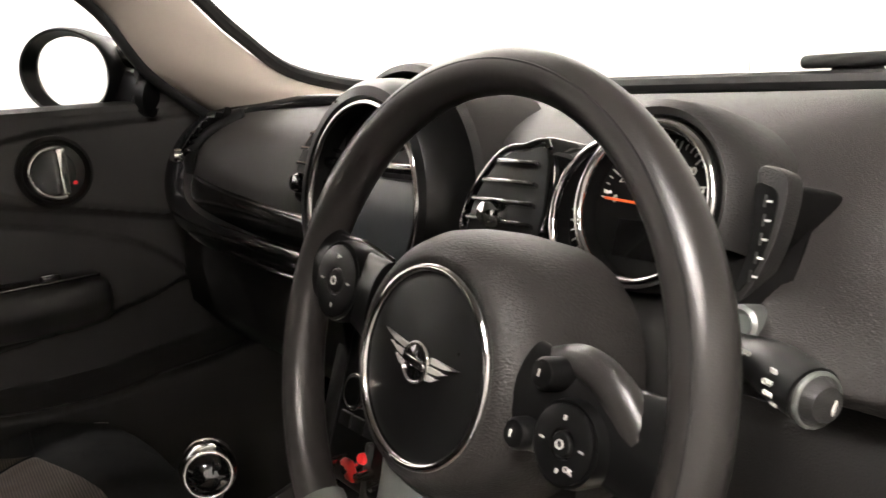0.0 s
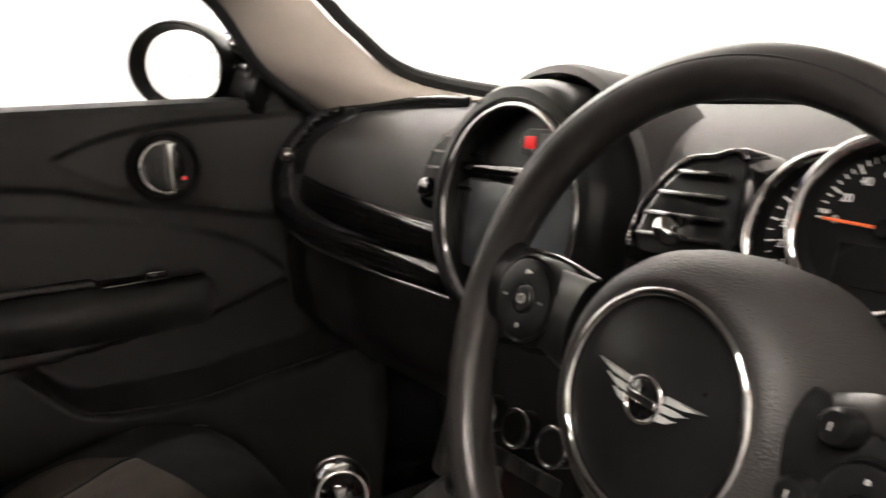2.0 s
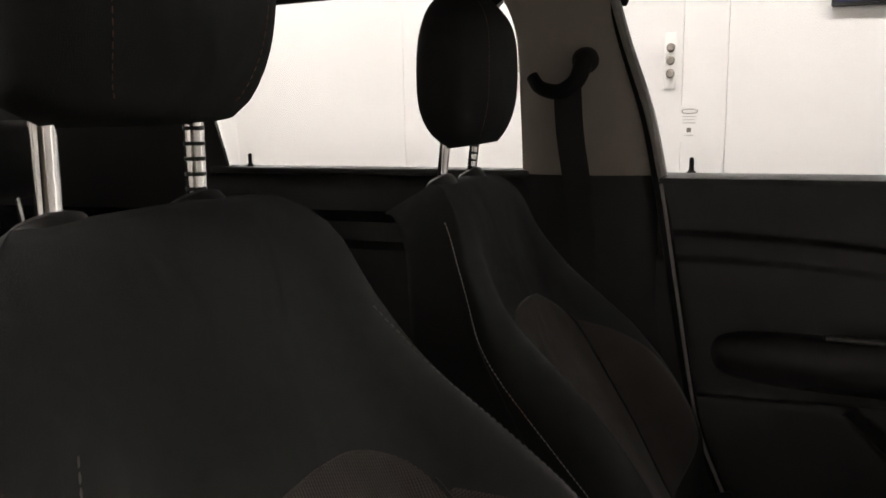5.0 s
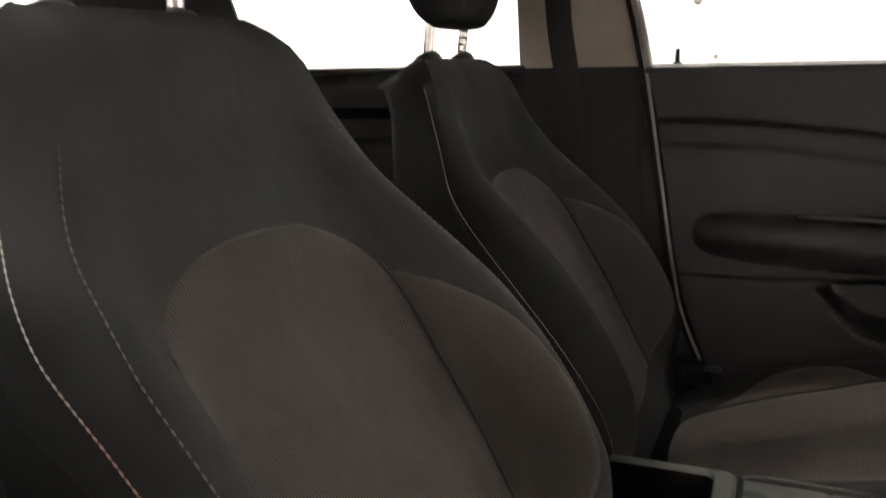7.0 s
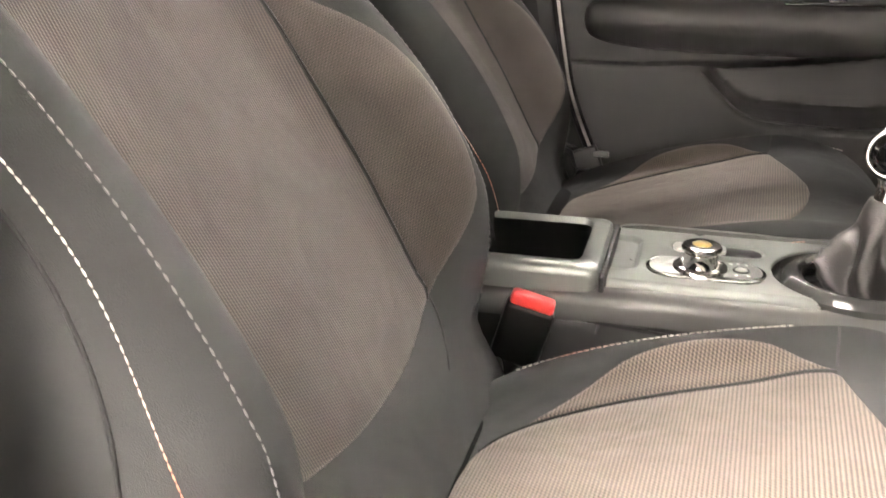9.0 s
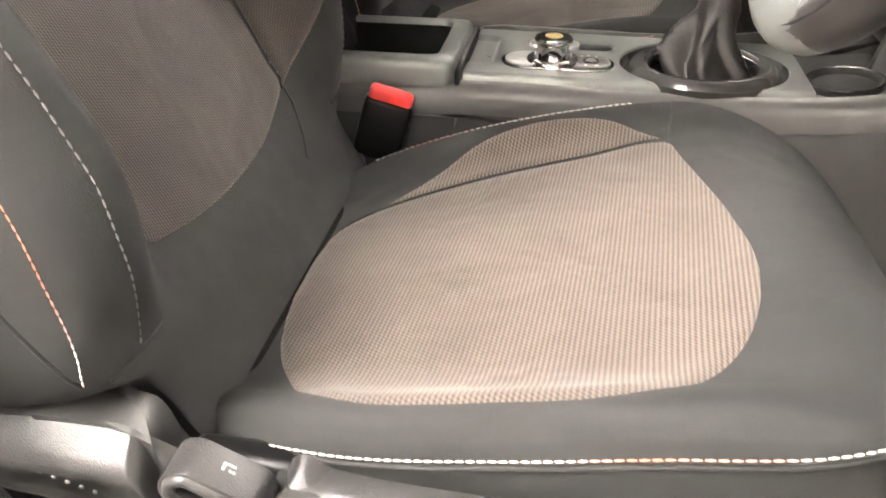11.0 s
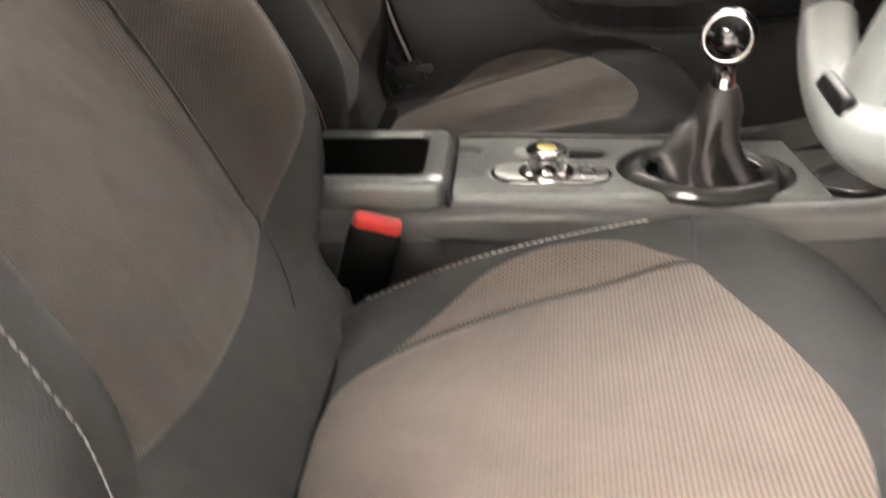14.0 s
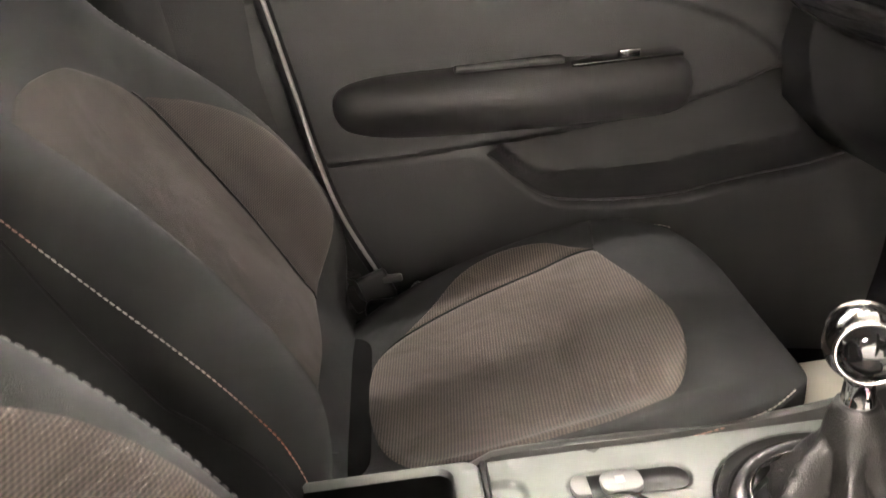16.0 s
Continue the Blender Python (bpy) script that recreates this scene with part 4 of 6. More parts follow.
def front_seat(label, at, outer, drop=0.0, nod=0.0, lift=0.0):
    """outer: +1 where the door is on the seat's +x side."""
    seat = thing("front_seat", label, "seat", at, group="front seats")
    # backrest in its own slanted frame: x across, y out of the face, z upwards
    lean = Matrix.Translation((-0.006 * outer, 0.03, 0.47 - drop)) @ pose(0, 0, 0, 30, 0, 0)
    rows = [-0.10 + 0.737 * i / 44 for i in range(45)] + [0.644, 0.649, 0.653]
    back = part("backrest", loft([[(x, n, v) for x, n in back_ring(v)] for v in rows]), CLOTH, seat, "charcoal cloth backrest", sharp=70)
    move_part(back, lean)

    def on_back(X, v, h):
        return (X, back_front(X, v) + h, v)

    def border(s, v, out, h):
        """The edge seam: over the bolster below, down on the side further up."""
        f = step(0.46, 0.70, v) if s * outer > 0 else step(0.40, 0.78, v)
        w = half_width(v, s)
        X = curve1(BORDER, v) + w - curve1(WIDTH, v) + out - (0.009 * step(0.03, 0.28, v) if s * outer > 0 else 0)
        a = Vector(on_back(s * min(X, w), v, h))
        if s * outer < 0:
            u = min(0.998, 0.955 + 0.043 * step(-0.05, 0.5, v) + out / w)
            a, f = Vector(on_back(s * u * w, v, h)) + Vector((s * 0.0006, 0, 0)), step(0.46, 0.66, v)
        b = Vector((s * (w * 1.003), curve1(CENTRE, v) - 0.022 - out * 0.8, v))
        return a.lerp(b, f)

    seam = [(0.003, 0.02), (0.006, 0.055), (0.012, 0.092), (0.021, 0.127), (0.032, 0.148), (0.06, 0.150), (0.12, 0.154), (0.2, 0.158), (0.3, 0.157), (0.36, 0.152), (0.40, 0.138), (0.425, 0.112), (0.442, 0.07), (0.447, 0.025)]
    near = [(0.003, 0.02), (0.006, 0.06), (0.012, 0.10), (0.021, 0.140), (0.032, 0.153), (0.07, 0.141), (0.12, 0.133), (0.2, 0.131), (0.28, 0.138), (0.34, 0.144), (0.39, 0.138), (0.42, 0.114), (0.440, 0.07), (0.447, 0.025)]
    vs = [0.003 + 0.034 * i / 16 for i in range(16)] + [0.037 + 0.40 * i / 48 for i in range(48)] + [0.437 + 0.010 * i / 6 for i in range(7)]
    part("centre_panel", span_panel(on_back, [(-max(0.004, curve1(seam, v)), max(0.004, curve1(near, v)), v) for v in vs], 28, 0.003), SHADED_BACKWEAVE, back, "ribbed taupe cloth panel", sharp=80)
    side = [(0.033, 0.152), (0.05, 0.178), (0.08, 0.206), (0.13, 0.222), (0.2, 0.222), (0.27, 0.208), (0.33, 0.182), (0.365, 0.158)]
    for s in (-1, 1):
        rr = [(s * (curve1(seam, v) + 0.0005), s * max(curve1(side, v), curve1(seam, v) + 0.004), v) for v in [0.033 + 0.332 * i / 36 for i in range(37)]]
        if s < 0:
            part("side_panel", span_panel(on_back, rr, 10, 0.0025), SHADED_SIDEWEAVE, back, "ribbed taupe cloth on the bolster", sharp=80)
        part("panel_seam", tube([on_back(s * (curve1(seam if s < 0 else near, v) + 0.0003), v, 0.0010) for v in [0.030 + 0.350 * i / 40 for i in range(41)]] , 0.0012, 6), RUBBER, back, "dark sewn seam")
        if s * outer < 0:
            part("lower_seam", tube([on_back(s * x, v, 0.0006) for x, v in ((0.150, 0.032), (0.149, 0.012), (0.142, -0.008), (0.131, -0.024), (0.117, -0.037))], 0.0011, 6), RUBBER, back, "dark sewn seam")
        inner = [on_back(s * (curve1(RIDGE, v) + 0.007 * step(0.02, 0.12, v) + 0.7 * (half_width(v, s) - curve1(WIDTH, v))), v, 0.0008) for v in [-0.010 + 0.54 * i / 80 for i in range(81)]]
        if not (outer < 0 and s > 0):
            part("bolster_seam", dashes(inner, 0.0052, 0.0022, 0.0008), GREYTHREAD, back, "grey bolster stitching")
        edge = [border(s, v, 0.0, 0.0006) for v in [-0.006 + 0.604 * i / 80 for i in range(81)]]
        part("edge_stitching", dashes(edge, 0.0048, 0.0012, 0.0008), THREAD, back, "white and orange edge stitching")
        groove = [border(s, v, 0.0075, -0.0008) for v in [-0.006 + 0.574 * i / 60 for i in range(61)]]
        part("edge_piping", tube(groove, 0.0016, 8), RUBBER, back, "black piping")
        hem = [on_back(s * x, -0.014, -0.0012) for x in (0.20, 0.21, 0.22, 0.23, 0.24, 0.25, 0.256)]
        part("hem", tube(hem, 0.0028, 8), CLOTH, back, "folded hem of the bolster cover")
    for x in (-0.071, 0.071):
        g = part("post_guide", lathe([(0.0, 0.012), (0.014, 0.012), (0.019, 0.009), (0.021, 0.003), (0.022, -0.03)], 24, pose(x, 0.006 - 0.7 * nod, 0.647) @ Matrix.Diagonal((1.45, 1.0, 1.1, 1))), HARD, back, "black headrest post guide")
    # headrest
    hv = [0.72 + 0.215 * i / 20 for i in range(21)]
    hw = [(0.72, 0.085), (0.735, 0.108), (0.77, 0.124), (0.82, 0.130), (0.87, 0.122), (0.91, 0.098), (0.93, 0.065), (0.935, 0.04)]
    rings = []
    for v in hv:
        w = curve1(hw, v)
        d = 0.052 * (1 - abs((v - 0.825) / 0.118) ** 3.2) + 0.006
        c = -0.035 + 0.02 * step(0.73, 0.9, v)
        pr = []
        for q in range(36):
            a = 2 * math.pi * q / 36
            co, si = math.cos(a), math.sin(a)
            r = (abs(co) ** 2.8 + abs(si) ** 2.8) ** (-1 / 2.8)
            pr.append((w * r * co, c + d * r * si, v))
        rings.append(pr)
    head = part("headrest", loft(rings), CLOTH, seat, "padded charcoal cloth headrest", sharp=70)
    move_part(head, lean @ Matrix.Translation((0, -0.012, 0.66)) @ pose(0, 0, 0, -20, 0, 0) @ Matrix.Translation((0, 0.092 - nod, -0.676 + lift)))
    for s in (-1, 1):
        line = []
        for i in range(41):
            v = 0.728 + 0.200 * i / 40
            w = curve1(hw, v)
            d = 0.052 * (1 - abs((v - 0.825) / 0.118) ** 3.2) + 0.006
            c = -0.035 + 0.02 * step(0.73, 0.9, v)
            u = 0.62
            line.append((s * w * u, c + d * (1 - u ** 2.8) ** (1 / 2.8) + 0.0008, v))
        part("headrest_stitching", dashes(line, 0.0040, 0.0022, 0.00045), FINETHREAD, head, "orange headrest stitching")
    for x in (-0.071, 0.071):
        low, mid, high = lean @ Vector((x, 0.006 - 0.7 * nod, 0.625)), lean @ Vector((x, 0.010 - 0.7 * nod, 0.655)), head.matrix_basis @ Vector((x, -0.045, 0.76))
        axis = (high - mid).normalized()
        post = part("post", tube([low, mid, high], 0.0075, 14, up=(1, 0, 0)), CHROME, seat, "chrome headrest post")
        if x < 0:
            for k in range(5):
                part("notch", moved(lathe([(0.0070, -0.0022), (0.0077, -0.0012), (0.0077, 0.0012), (0.0070, 0.0022)], 14), Matrix.Translation(mid + axis * (0.010 + 0.011 * k)) @ axis.to_track_quat("Z", "Y").to_matrix().to_4x4()), HARD, post, "dark height notch")
    # cushion
    ys = [0.02 + 0.50 * i / 40 for i in range(41)] + [0.528, 0.536, 0.543, 0.549, 0.554, 0.558, 0.562, 0.566, 0.570, 0.574, 0.578, 0.581, 0.583]
    cush = part("cushion", loft([[(x, y, z) for x, z in cushion_ring(y)] for y in ys]), CLOTH, seat, "charcoal cloth seat cushion", sharp=70)

    def on_cushion(X, y, h):
        return (X, y, cushion_top(X, y) + h)

    cs = [(0.089, 0.02), (0.093, 0.055), (0.105, 0.088), (0.135, 0.116), (0.18, 0.138), (0.24, 0.155), (0.33, 0.168), (0.413, 0.177), (0.424, 0.140), (0.436, 0.090), (0.446, 0.045), (0.454, 0.0), (0.459, -0.035)]
    ys2 = [0.089 + 0.34 * i / 52 for i in range(53)] + [0.429 + 0.030 * (i / 14) ** 0.7 for i in range(1, 15)]
    inner = [(0.135, 0.120), (0.164, 0.152), (0.21, 0.194), (0.25, 0.212), (0.30, 0.219), (0.35, 0.212), (0.39, 0.193), (0.412, 0.180)]
    so = [(0.093, 0.05), (0.098, 0.085), (0.108, 0.118), (0.125, 0.150), (0.150, 0.186), (0.19, 0.213), (0.23, 0.226), (0.30, 0.231), (0.335, 0.229), (0.365, 0.221), (0.395, 0.204), (0.420, 0.178), (0.440, 0.142), (0.453, 0.10), (0.459, 0.06)]

    def wide(way, y):
        """Half width: on one side the cloth runs on over the bolster."""
        return max(curve1(cs, y), curve1(so, y)) if way > 0 and y > 0.093 else curve1(cs, y)

    part("centre_panel", span_panel(on_cushion, [(-wide(-1, y), wide(1, y), y) for y in ys2], 32, 0.003), INSERT, cush, "ribbed taupe cloth panel", sharp=80)
    rr = [(-(curve1(cs, y) + 0.0005), -max(curve1(inner, y), curve1(cs, y) + 0.004), y) for y in [0.136 + 0.276 * i / 30 for i in range(31)]]
    part("side_panel", span_panel(on_cushion, rr, 10, 0.0025), INSERT, cush, "ribbed taupe cloth on the bolster", sharp=80)
    part("panel_seam", tube([on_cushion(-(curve1(cs, y) + 0.0003), y, 0.0012) for y in [0.100 + 0.313 * i / 40 for i in range(41)]], 0.0011, 6), RUBBER, cush, "dark sewn seam")
    part("front_seam", tube([on_cushion(-(0.186 + 0.05 * q), 0.414 + 0.006 * q, 0.0004) for q in [i / 10 for i in range(11)]], 0.0011, 6), RUBBER, cush)
    for s in (-1, 1):
        st = []
        for i in range(81):
            y = 0.125 + 0.400 * i / 80
            w, c = curve1(CUSH_W, y), curve1(CUSH_Z, y)
            low = min(0.378 + 0.045 * (y - 0.1), c - 0.012)
            k = 0.04 + 0.05 * step(0.38, 0.47, y) - 0.08 * step(0.49, 0.53, y)
            st.append((s * (w * (1.0 + 0.012 * math.sin(math.pi * k) - 0.03 * k) + 0.0012), y, (c + 0.006) * (1 - k) + low * k))
        if s * outer < 0 and outer > 0:
            st = [on_cushion(s * 0.925 * curve1(CUSH_W, y), y, 0.0012) for y in [0.11 + 0.27 * i / 70 for i in range(71)]]
        part("edge_stitching", dashes(st, 0.0054, 0.0013, 0.0009), THREAD, cush, "white and orange edge stitching")
        part("edge_fold", tube([Vector(p) + Vector((-s * 0.0012, 0, -0.0065)) for p in st], 0.0022, 8), CLOTH, cush)
    # the cushion's front is fuller towards the door
    for ob in [cush] + list(cush.children):
        for p in ob.data.vertices:
            p.co.y += outer * 0.035 * p.co.x * step(0.33, 0.53, p.co.y) + 0.010 * step(0.44, 0.58, p.co.y)
    # plastic side trim on the door side, with levers
    s = outer
    top_edge = [(0.15, 0.398), (0.2, 0.401), (0.35, 0.407), (0.44, 0.413), (0.475, 0.414), (0.490, 0.408), (0.497, 0.398)]
    low_edge = [(0.15, 0.345), (0.203, 0.322), (0.222, 0.280), (0.245, 0.246), (0.29, 0.228), (0.36, 0.232), (0.42, 0.252), (0.450, 0.278), (0.475, 0.322), (0.490, 0.362), (0.497, 0.385)]

    def trim_face(u, v):
        """The cover under the cushion: a rolled shoulder, a long shallow dish behind the lever, a flared foot."""
        y = 0.15 + 0.347 * u
        top, bot = curve1(top_edge, y), curve1(low_edge, y)
        z = top + (bot - top) * v
        x = 0.280 - 0.026 * (1 - min(1, (top - z) / 0.022)) ** 2 - 0.034 * step(0.40, 0.50, y)
        dish = math.hypot(max(0, abs(y - 0.29) - 0.085) / 0.048, (z - 0.350) / (0.036 if z > 0.350 else 0.034))
        x -= 0.012 * step(1.0, 0.62, dish)
        x += 0.006 * step(0.300, 0.255, z) - 0.010 * step(0.262, 0.236, z)
        return (s * x, y, z)

    side_trim = part("side_trim", sheet(trim_face, 70, 48, (-s * 0.02, 0, 0)), TRIM, seat, "grained dark grey plastic side trim", sharp=70)
    part("slot_mark", rbox(0.006, 0.010, 0.032, (s * 0.2720, 0.256, 0.322), 0.0012, 2), HARD, side_trim, "dark slot")
    # cover of the recliner: a raised rear shelf that ends in a lip, a cut-out for the lever, a foot that runs under the trim
    crest = [(-0.17, 0.428), (-0.05, 0.440), (0.03, 0.446), (0.070, 0.442), (0.079, 0.428), (0.086, 0.402), (0.104, 0.385), (0.130, 0.378), (0.145, 0.386), (0.157, 0.402), (0.166, 0.407), (0.188, 0.397), (0.200, 0.374), (0.214, 0.340)]
    foot = [(-0.17, 0.372), (0.0, 0.364), (0.06, 0.350), (0.104, 0.334), (0.161, 0.314), (0.200, 0.312), (0.214, 0.318)]

    def cover_face(u, v):
        y = -0.17 + 0.384 * u
        top, bot = curve1(crest, y), curve1(foot, y)
        z = top + (bot - top) * v
        roll = 0.010 + 0.016 * step(0.09, 0.06, y)
        x = 0.286 - 0.024 * max(0, 1 - (top - z) / roll) ** 2.0 - 0.022 * step(0.365, 0.325, z) * step(0.20, 0.10, y)
        x -= 0.05 * step(-0.02, -0.17, y) + 0.018 * step(0.10, 0.03, y) * step(0.425, 0.38, z) + 0.012 * step(bot + 0.012, bot, z)
        return (s * x, y, z)

    cover = part("recliner_cover", sheet(cover_face, 110, 34, (-s * 0.03, 0, 0)), TRIM, side_trim, "grained recliner cover with a raised lip", sharp=60)
    def shelf_face(u, v):
        y = -0.17 + (0.252 - 0.030 * v) * u
        return (s * (0.266 - 0.042 * v - 0.05 * step(-0.02, -0.17, y)), y, curve1([(-0.17, 0.428), (-0.05, 0.440), (0.03, 0.4465), (0.10, 0.4405)], y) + 0.0015 + 0.002 * v - 0.010 * u ** 14)

    part("shelf", sheet(shelf_face, 60, 8, (0, 0, -0.05)), TRIM, cover, "grained top shelf", sharp=30)
    # Solid black block stands for the shade in the lever's cut-out.
    part("lever_gap", rbox(0.03, 0.080, 0.056, (s * 0.228, 0.124, 0.374), 0.010, 3), INK, cover, "black block for the shade behind the lever")
    if outer > 0:
        for k in range(7):
            part("moulded_mark", rbox(0.002, 0.0030, 0.0022, (s * 0.2845, -0.002 + 0.0085 * k, 0.424 - 0.0028 * k), 0.0005, 1), RAIL, cover, "faint moulded mark")
        lever_pull(side_trim, "height_lever", 0.138, 0.036, (s * 0.270, 0.270, 0.397), 3, "black height lever with a long grip hole")
        lever_pull(side_trim, "recline_lever", 0.067, 0.033, (s * 0.256, 0.124, 0.411), -27, "black recline lever with a grip hole")
    # low trim and catches in the shade under the seat
    part("rear_link", tube(smooth_path([(s * 0.25, -0.20, 0.30), (s * 0.262, -0.10, 0.262), (s * 0.262, -0.02, 0.215), (s * 0.25, 0.03, 0.19)]), 0.020, 12, flat=0.6), VOID, seat, "black belt anchor cover")
    part("spring_glint", tube([(s * 0.226, 0.010, 0.205), (s * 0.225, 0.046, 0.206)], 0.0016, 8), CHROME, seat, "bright pin under the seat")
    if outer > 0:
        hinge = part("hinge_cover", rbox(0.030, 0.050, 0.022, (-0.236, 0.062, 0.380), 0.006, 3, (8, 0, 12)), RAIL, seat, "grey plastic hinge cover")
        part("latch", rbox(0.020, 0.022, 0.018, (-0.228, 0.028, 0.386), 0.004, 2, (20, 10, 0)), VOID, hinge, "black latch")
        part("cable", tube(smooth_path([(-0.215, 0.02, 0.40), (-0.23, 0.05, 0.398), (-0.245, 0.085, 0.372), (-0.25, 0.10, 0.35)]), 0.004, 8), RUBBER, hinge, "black cable")
    # frame under the cushion
    part("seat_pan", rbox(0.46, 0.46, 0.10, (0, 0.27, 0.335), 0.03, 3), VOID, seat, "dark seat pan")
    for x in (-0.2, 0.2):
        part("rail", rbox(0.045, 0.52, 0.05, (x, 0.22, 0.19), 0.008, 2), VOID, seat, "black floor rail")
        part("support", rbox(0.03, 0.36, 0.12, (x, 0.24, 0.265), 0.01, 2), VOID, seat, "black seat support")
    part("adjust_bar", tube(smooth_path([(s * 0.22, 0.40, 0.26), (s * 0.225, 0.48, 0.245), (s * 0.20, 0.53, 0.25), (0.0, 0.54, 0.25)]), 0.011, 10), PIANO, seat, "gloss black slide bar")
    return seat


front_seat("charcoal cloth driver's seat with ribbed taupe panels and side levers", (0.37, 0.0, 0.0), 1, 0.0, 0.020, 0.010)
front_seat("charcoal cloth passenger seat with ribbed taupe panels", (-0.37, -0.024, 0.008), -1, 0.044)


def buckle(at, turn, label):
    b = thing("belt_buckle", label, "buckle", pose(*at, *turn))
    part("body", rbox(0.024, 0.056, 0.075, (0, 0, -0.040), 0.006, 4), INK, b)
    part("button", rbox(0.020, 0.050, 0.016, (0, 0, 0.002), 0.005, 4), RED, b, "red release button")
    part("stalk", tube(smooth_path([(0, 0, -0.07), (0, -0.02, -0.12), (0.0, -0.05, -0.17)]), 0.012, 10), RUBBER, b, "black buckle stalk")


buckle((0.100, 0.112, 0.456), (-16, 0, 6), "black seat belt buckle with red button beside the console")


def belt_foot():
    b = thing("lap_belt", "black belt end fitting beside the passenger seat", "seat belt", (-0.615, 0.07, 0.42))
    part("plate", rbox(0.016, 0.07, 0.05, (0, 0, 0), 0.006, 3, (20, 0, 0)), HARD, b)
    part("webbing", tube(smooth_path([(0, 0.03, 0.0), (0.0, 0.0, -0.06), (-0.02, -0.05, -0.14)]), 0.022, 10, flat=0.08, up=(1, 0, 0)), BELT, b)
    part("tip", rbox(0.010, 0.03, 0.012, (0.004, 0.035, 0.018), 0.003, 2), RAIL, b, "grey metal tip")


belt_foot()
# ---- dashboard ----
def dashboard():
    dash = thing("dashboard", "black soft skinned dashboard with gloss black trim and round display", "dashboard", kind="structure")
    # upper pad: profiles (y, z) from windscreen to lower edge, along x
    near = [(1.14, 0.952), (1.04, 0.960), (0.93, 0.964), (0.84, 0.960), (0.775, 0.944), (0.735, 0.915), (0.715, 0.875), (0.705, 0.83), (0.70, 0.79), (0.712, 0.765), (0.76, 0.745), (0.86, 0.72)]
    mid = [(1.14, 0.952), (1.04, 0.960), (0.95, 0.962), (0.88, 0.957), (0.82, 0.945), (0.775, 0.925), (0.745, 0.895), (0.73, 0.86), (0.72, 0.82), (0.72, 0.78), (0.74, 0.75), (0.86, 0.72)]
    right = [(1.14, 0.948), (1.04, 0.952), (0.96, 0.950), (0.89, 0.940), (0.82, 0.920), (0.76, 0.896), (0.705, 0.868), (0.665, 0.842), (0.642, 0.822), (0.640, 0.810), (0.67, 0.800), (0.86, 0.79)]
    stations = [(-0.676, near, 0.60), (-0.670, near, 0.80), (-0.655, near, 0.94), (-0.62, near, 1), (-0.45, near, 1), (-0.25, near, 1), (-0.12, mid, 1), (0.05, mid, 1), (0.25, mid, 1), (0.42, mid, 1), (0.50, right, 1), (0.56, right, 1), (0.66, right, 1), (0.74, right, 1)]
    near = [(y + 0.014, z) for y, z in near]
    mid = [(y + 0.045, z + 0.012) for y, z in mid]
    right = [(y + 0.04 if y < 1.1 else y, z + 0.020) for y, z in right]
    rings = []
    for x, pr, k in stations:
        cy, cz = 0.90, 0.85
        pts = smooth_path([(x, cy + (y - cy) * k, cz + (z - cz) * k) for y, z in pr], 5)
        rings.append(pts + [Vector((x, 1.14, 0.72))])
    dense = []
    for i in range(len(rings[0])):
        dense.append(smooth_path([r[i] for r in rings], 4))
    part("upper_pad", loft([list(r) for r in zip(*dense)]), PAD, dash, "soft dark grey upper pad", sharp=75)
    # lower passenger side and knee panels
    low = [(0.728, 0.75), (0.715, 0.70), (0.72, 0.62), (0.78, 0.55), (0.90, 0.48), (1.10, 0.42), (1.10, 0.74)]
    part("glovebox_panel", loft([[(x, y, z) for y, z in low] for x in (-0.70, -0.6, -0.4, -0.14)]), SOFT, dash, "black glovebox panel in shade")
    knee = [(0.710, 0.797), (0.675, 0.774), (0.665, 0.742), (0.68, 0.65), (0.68, 0.55), (0.80, 0.46), (1.05, 0.40), (1.05, 0.78)]
    part("knee_panel", loft([[(x, y, z) for y, z in knee] for x in (0.14, 0.3, 0.5, 0.74)]), SOFT, dash, "black knee panel below the dashboard")
    part("shelf_gap", loft([[(x, 0.74, 0.825), (x, 0.74, 0.797), (x, 0.88, 0.797), (x, 0.88, 0.825)] for x in (0.50, 0.74)]), RUBBER, dash)
    # gloss band round the passenger's pad
    band = smooth_path([(-0.34, 0.870, 0.970), (-0.444, 0.850, 0.970), (-0.549, 0.825, 0.960), (-0.624, 0.776, 0.950), (-0.652, 0.744, 0.924), (-0.667, 0.716, 0.882), (-0.668, 0.703, 0.838), (-0.635, 0.700, 0.797), (-0.525, 0.697, 0.772), (-0.366, 0.695, 0.766), (-0.208, 0.695, 0.764), (-0.14, 0.700, 0.762)], 8)
    wide = lambda t: curve1([(0.0, 0.35), (0.25, 0.45), (0.38, 0.85), (0.50, 1.0), (0.62, 1.0), (0.75, 0.8), (1.0, 0.75)], t)
    part("gloss_band", tube(band, 0.027, 16, flat=0.42, up=(0.2, -0.9, 0.22), taper=wide), BANDGLOSS, dash, "gloss black trim band")
    part("chrome_line", tube([p + Vector((0, -0.010, -0.017)) for p in band[48:]], 0.0022, 8), CHROME, dash, "thin chrome line")
    strip = smooth_path([(-0.615, 0.716, 0.845), (-0.58, 0.708, 0.836), (-0.50, 0.703, 0.826), (-0.38, 0.700, 0.817), (-0.25, 0.698, 0.810), (-0.15, 0.702, 0.806)], 8)
    part("gloss_strip", tube(strip, 0.025, 16, flat=0.32, up=(0.1, -0.95, 0.10), taper=lambda t: 0.55 + 0.45 * step(0, 0.2, t)), BANDGLOSS, dash, "gloss black trim strip")
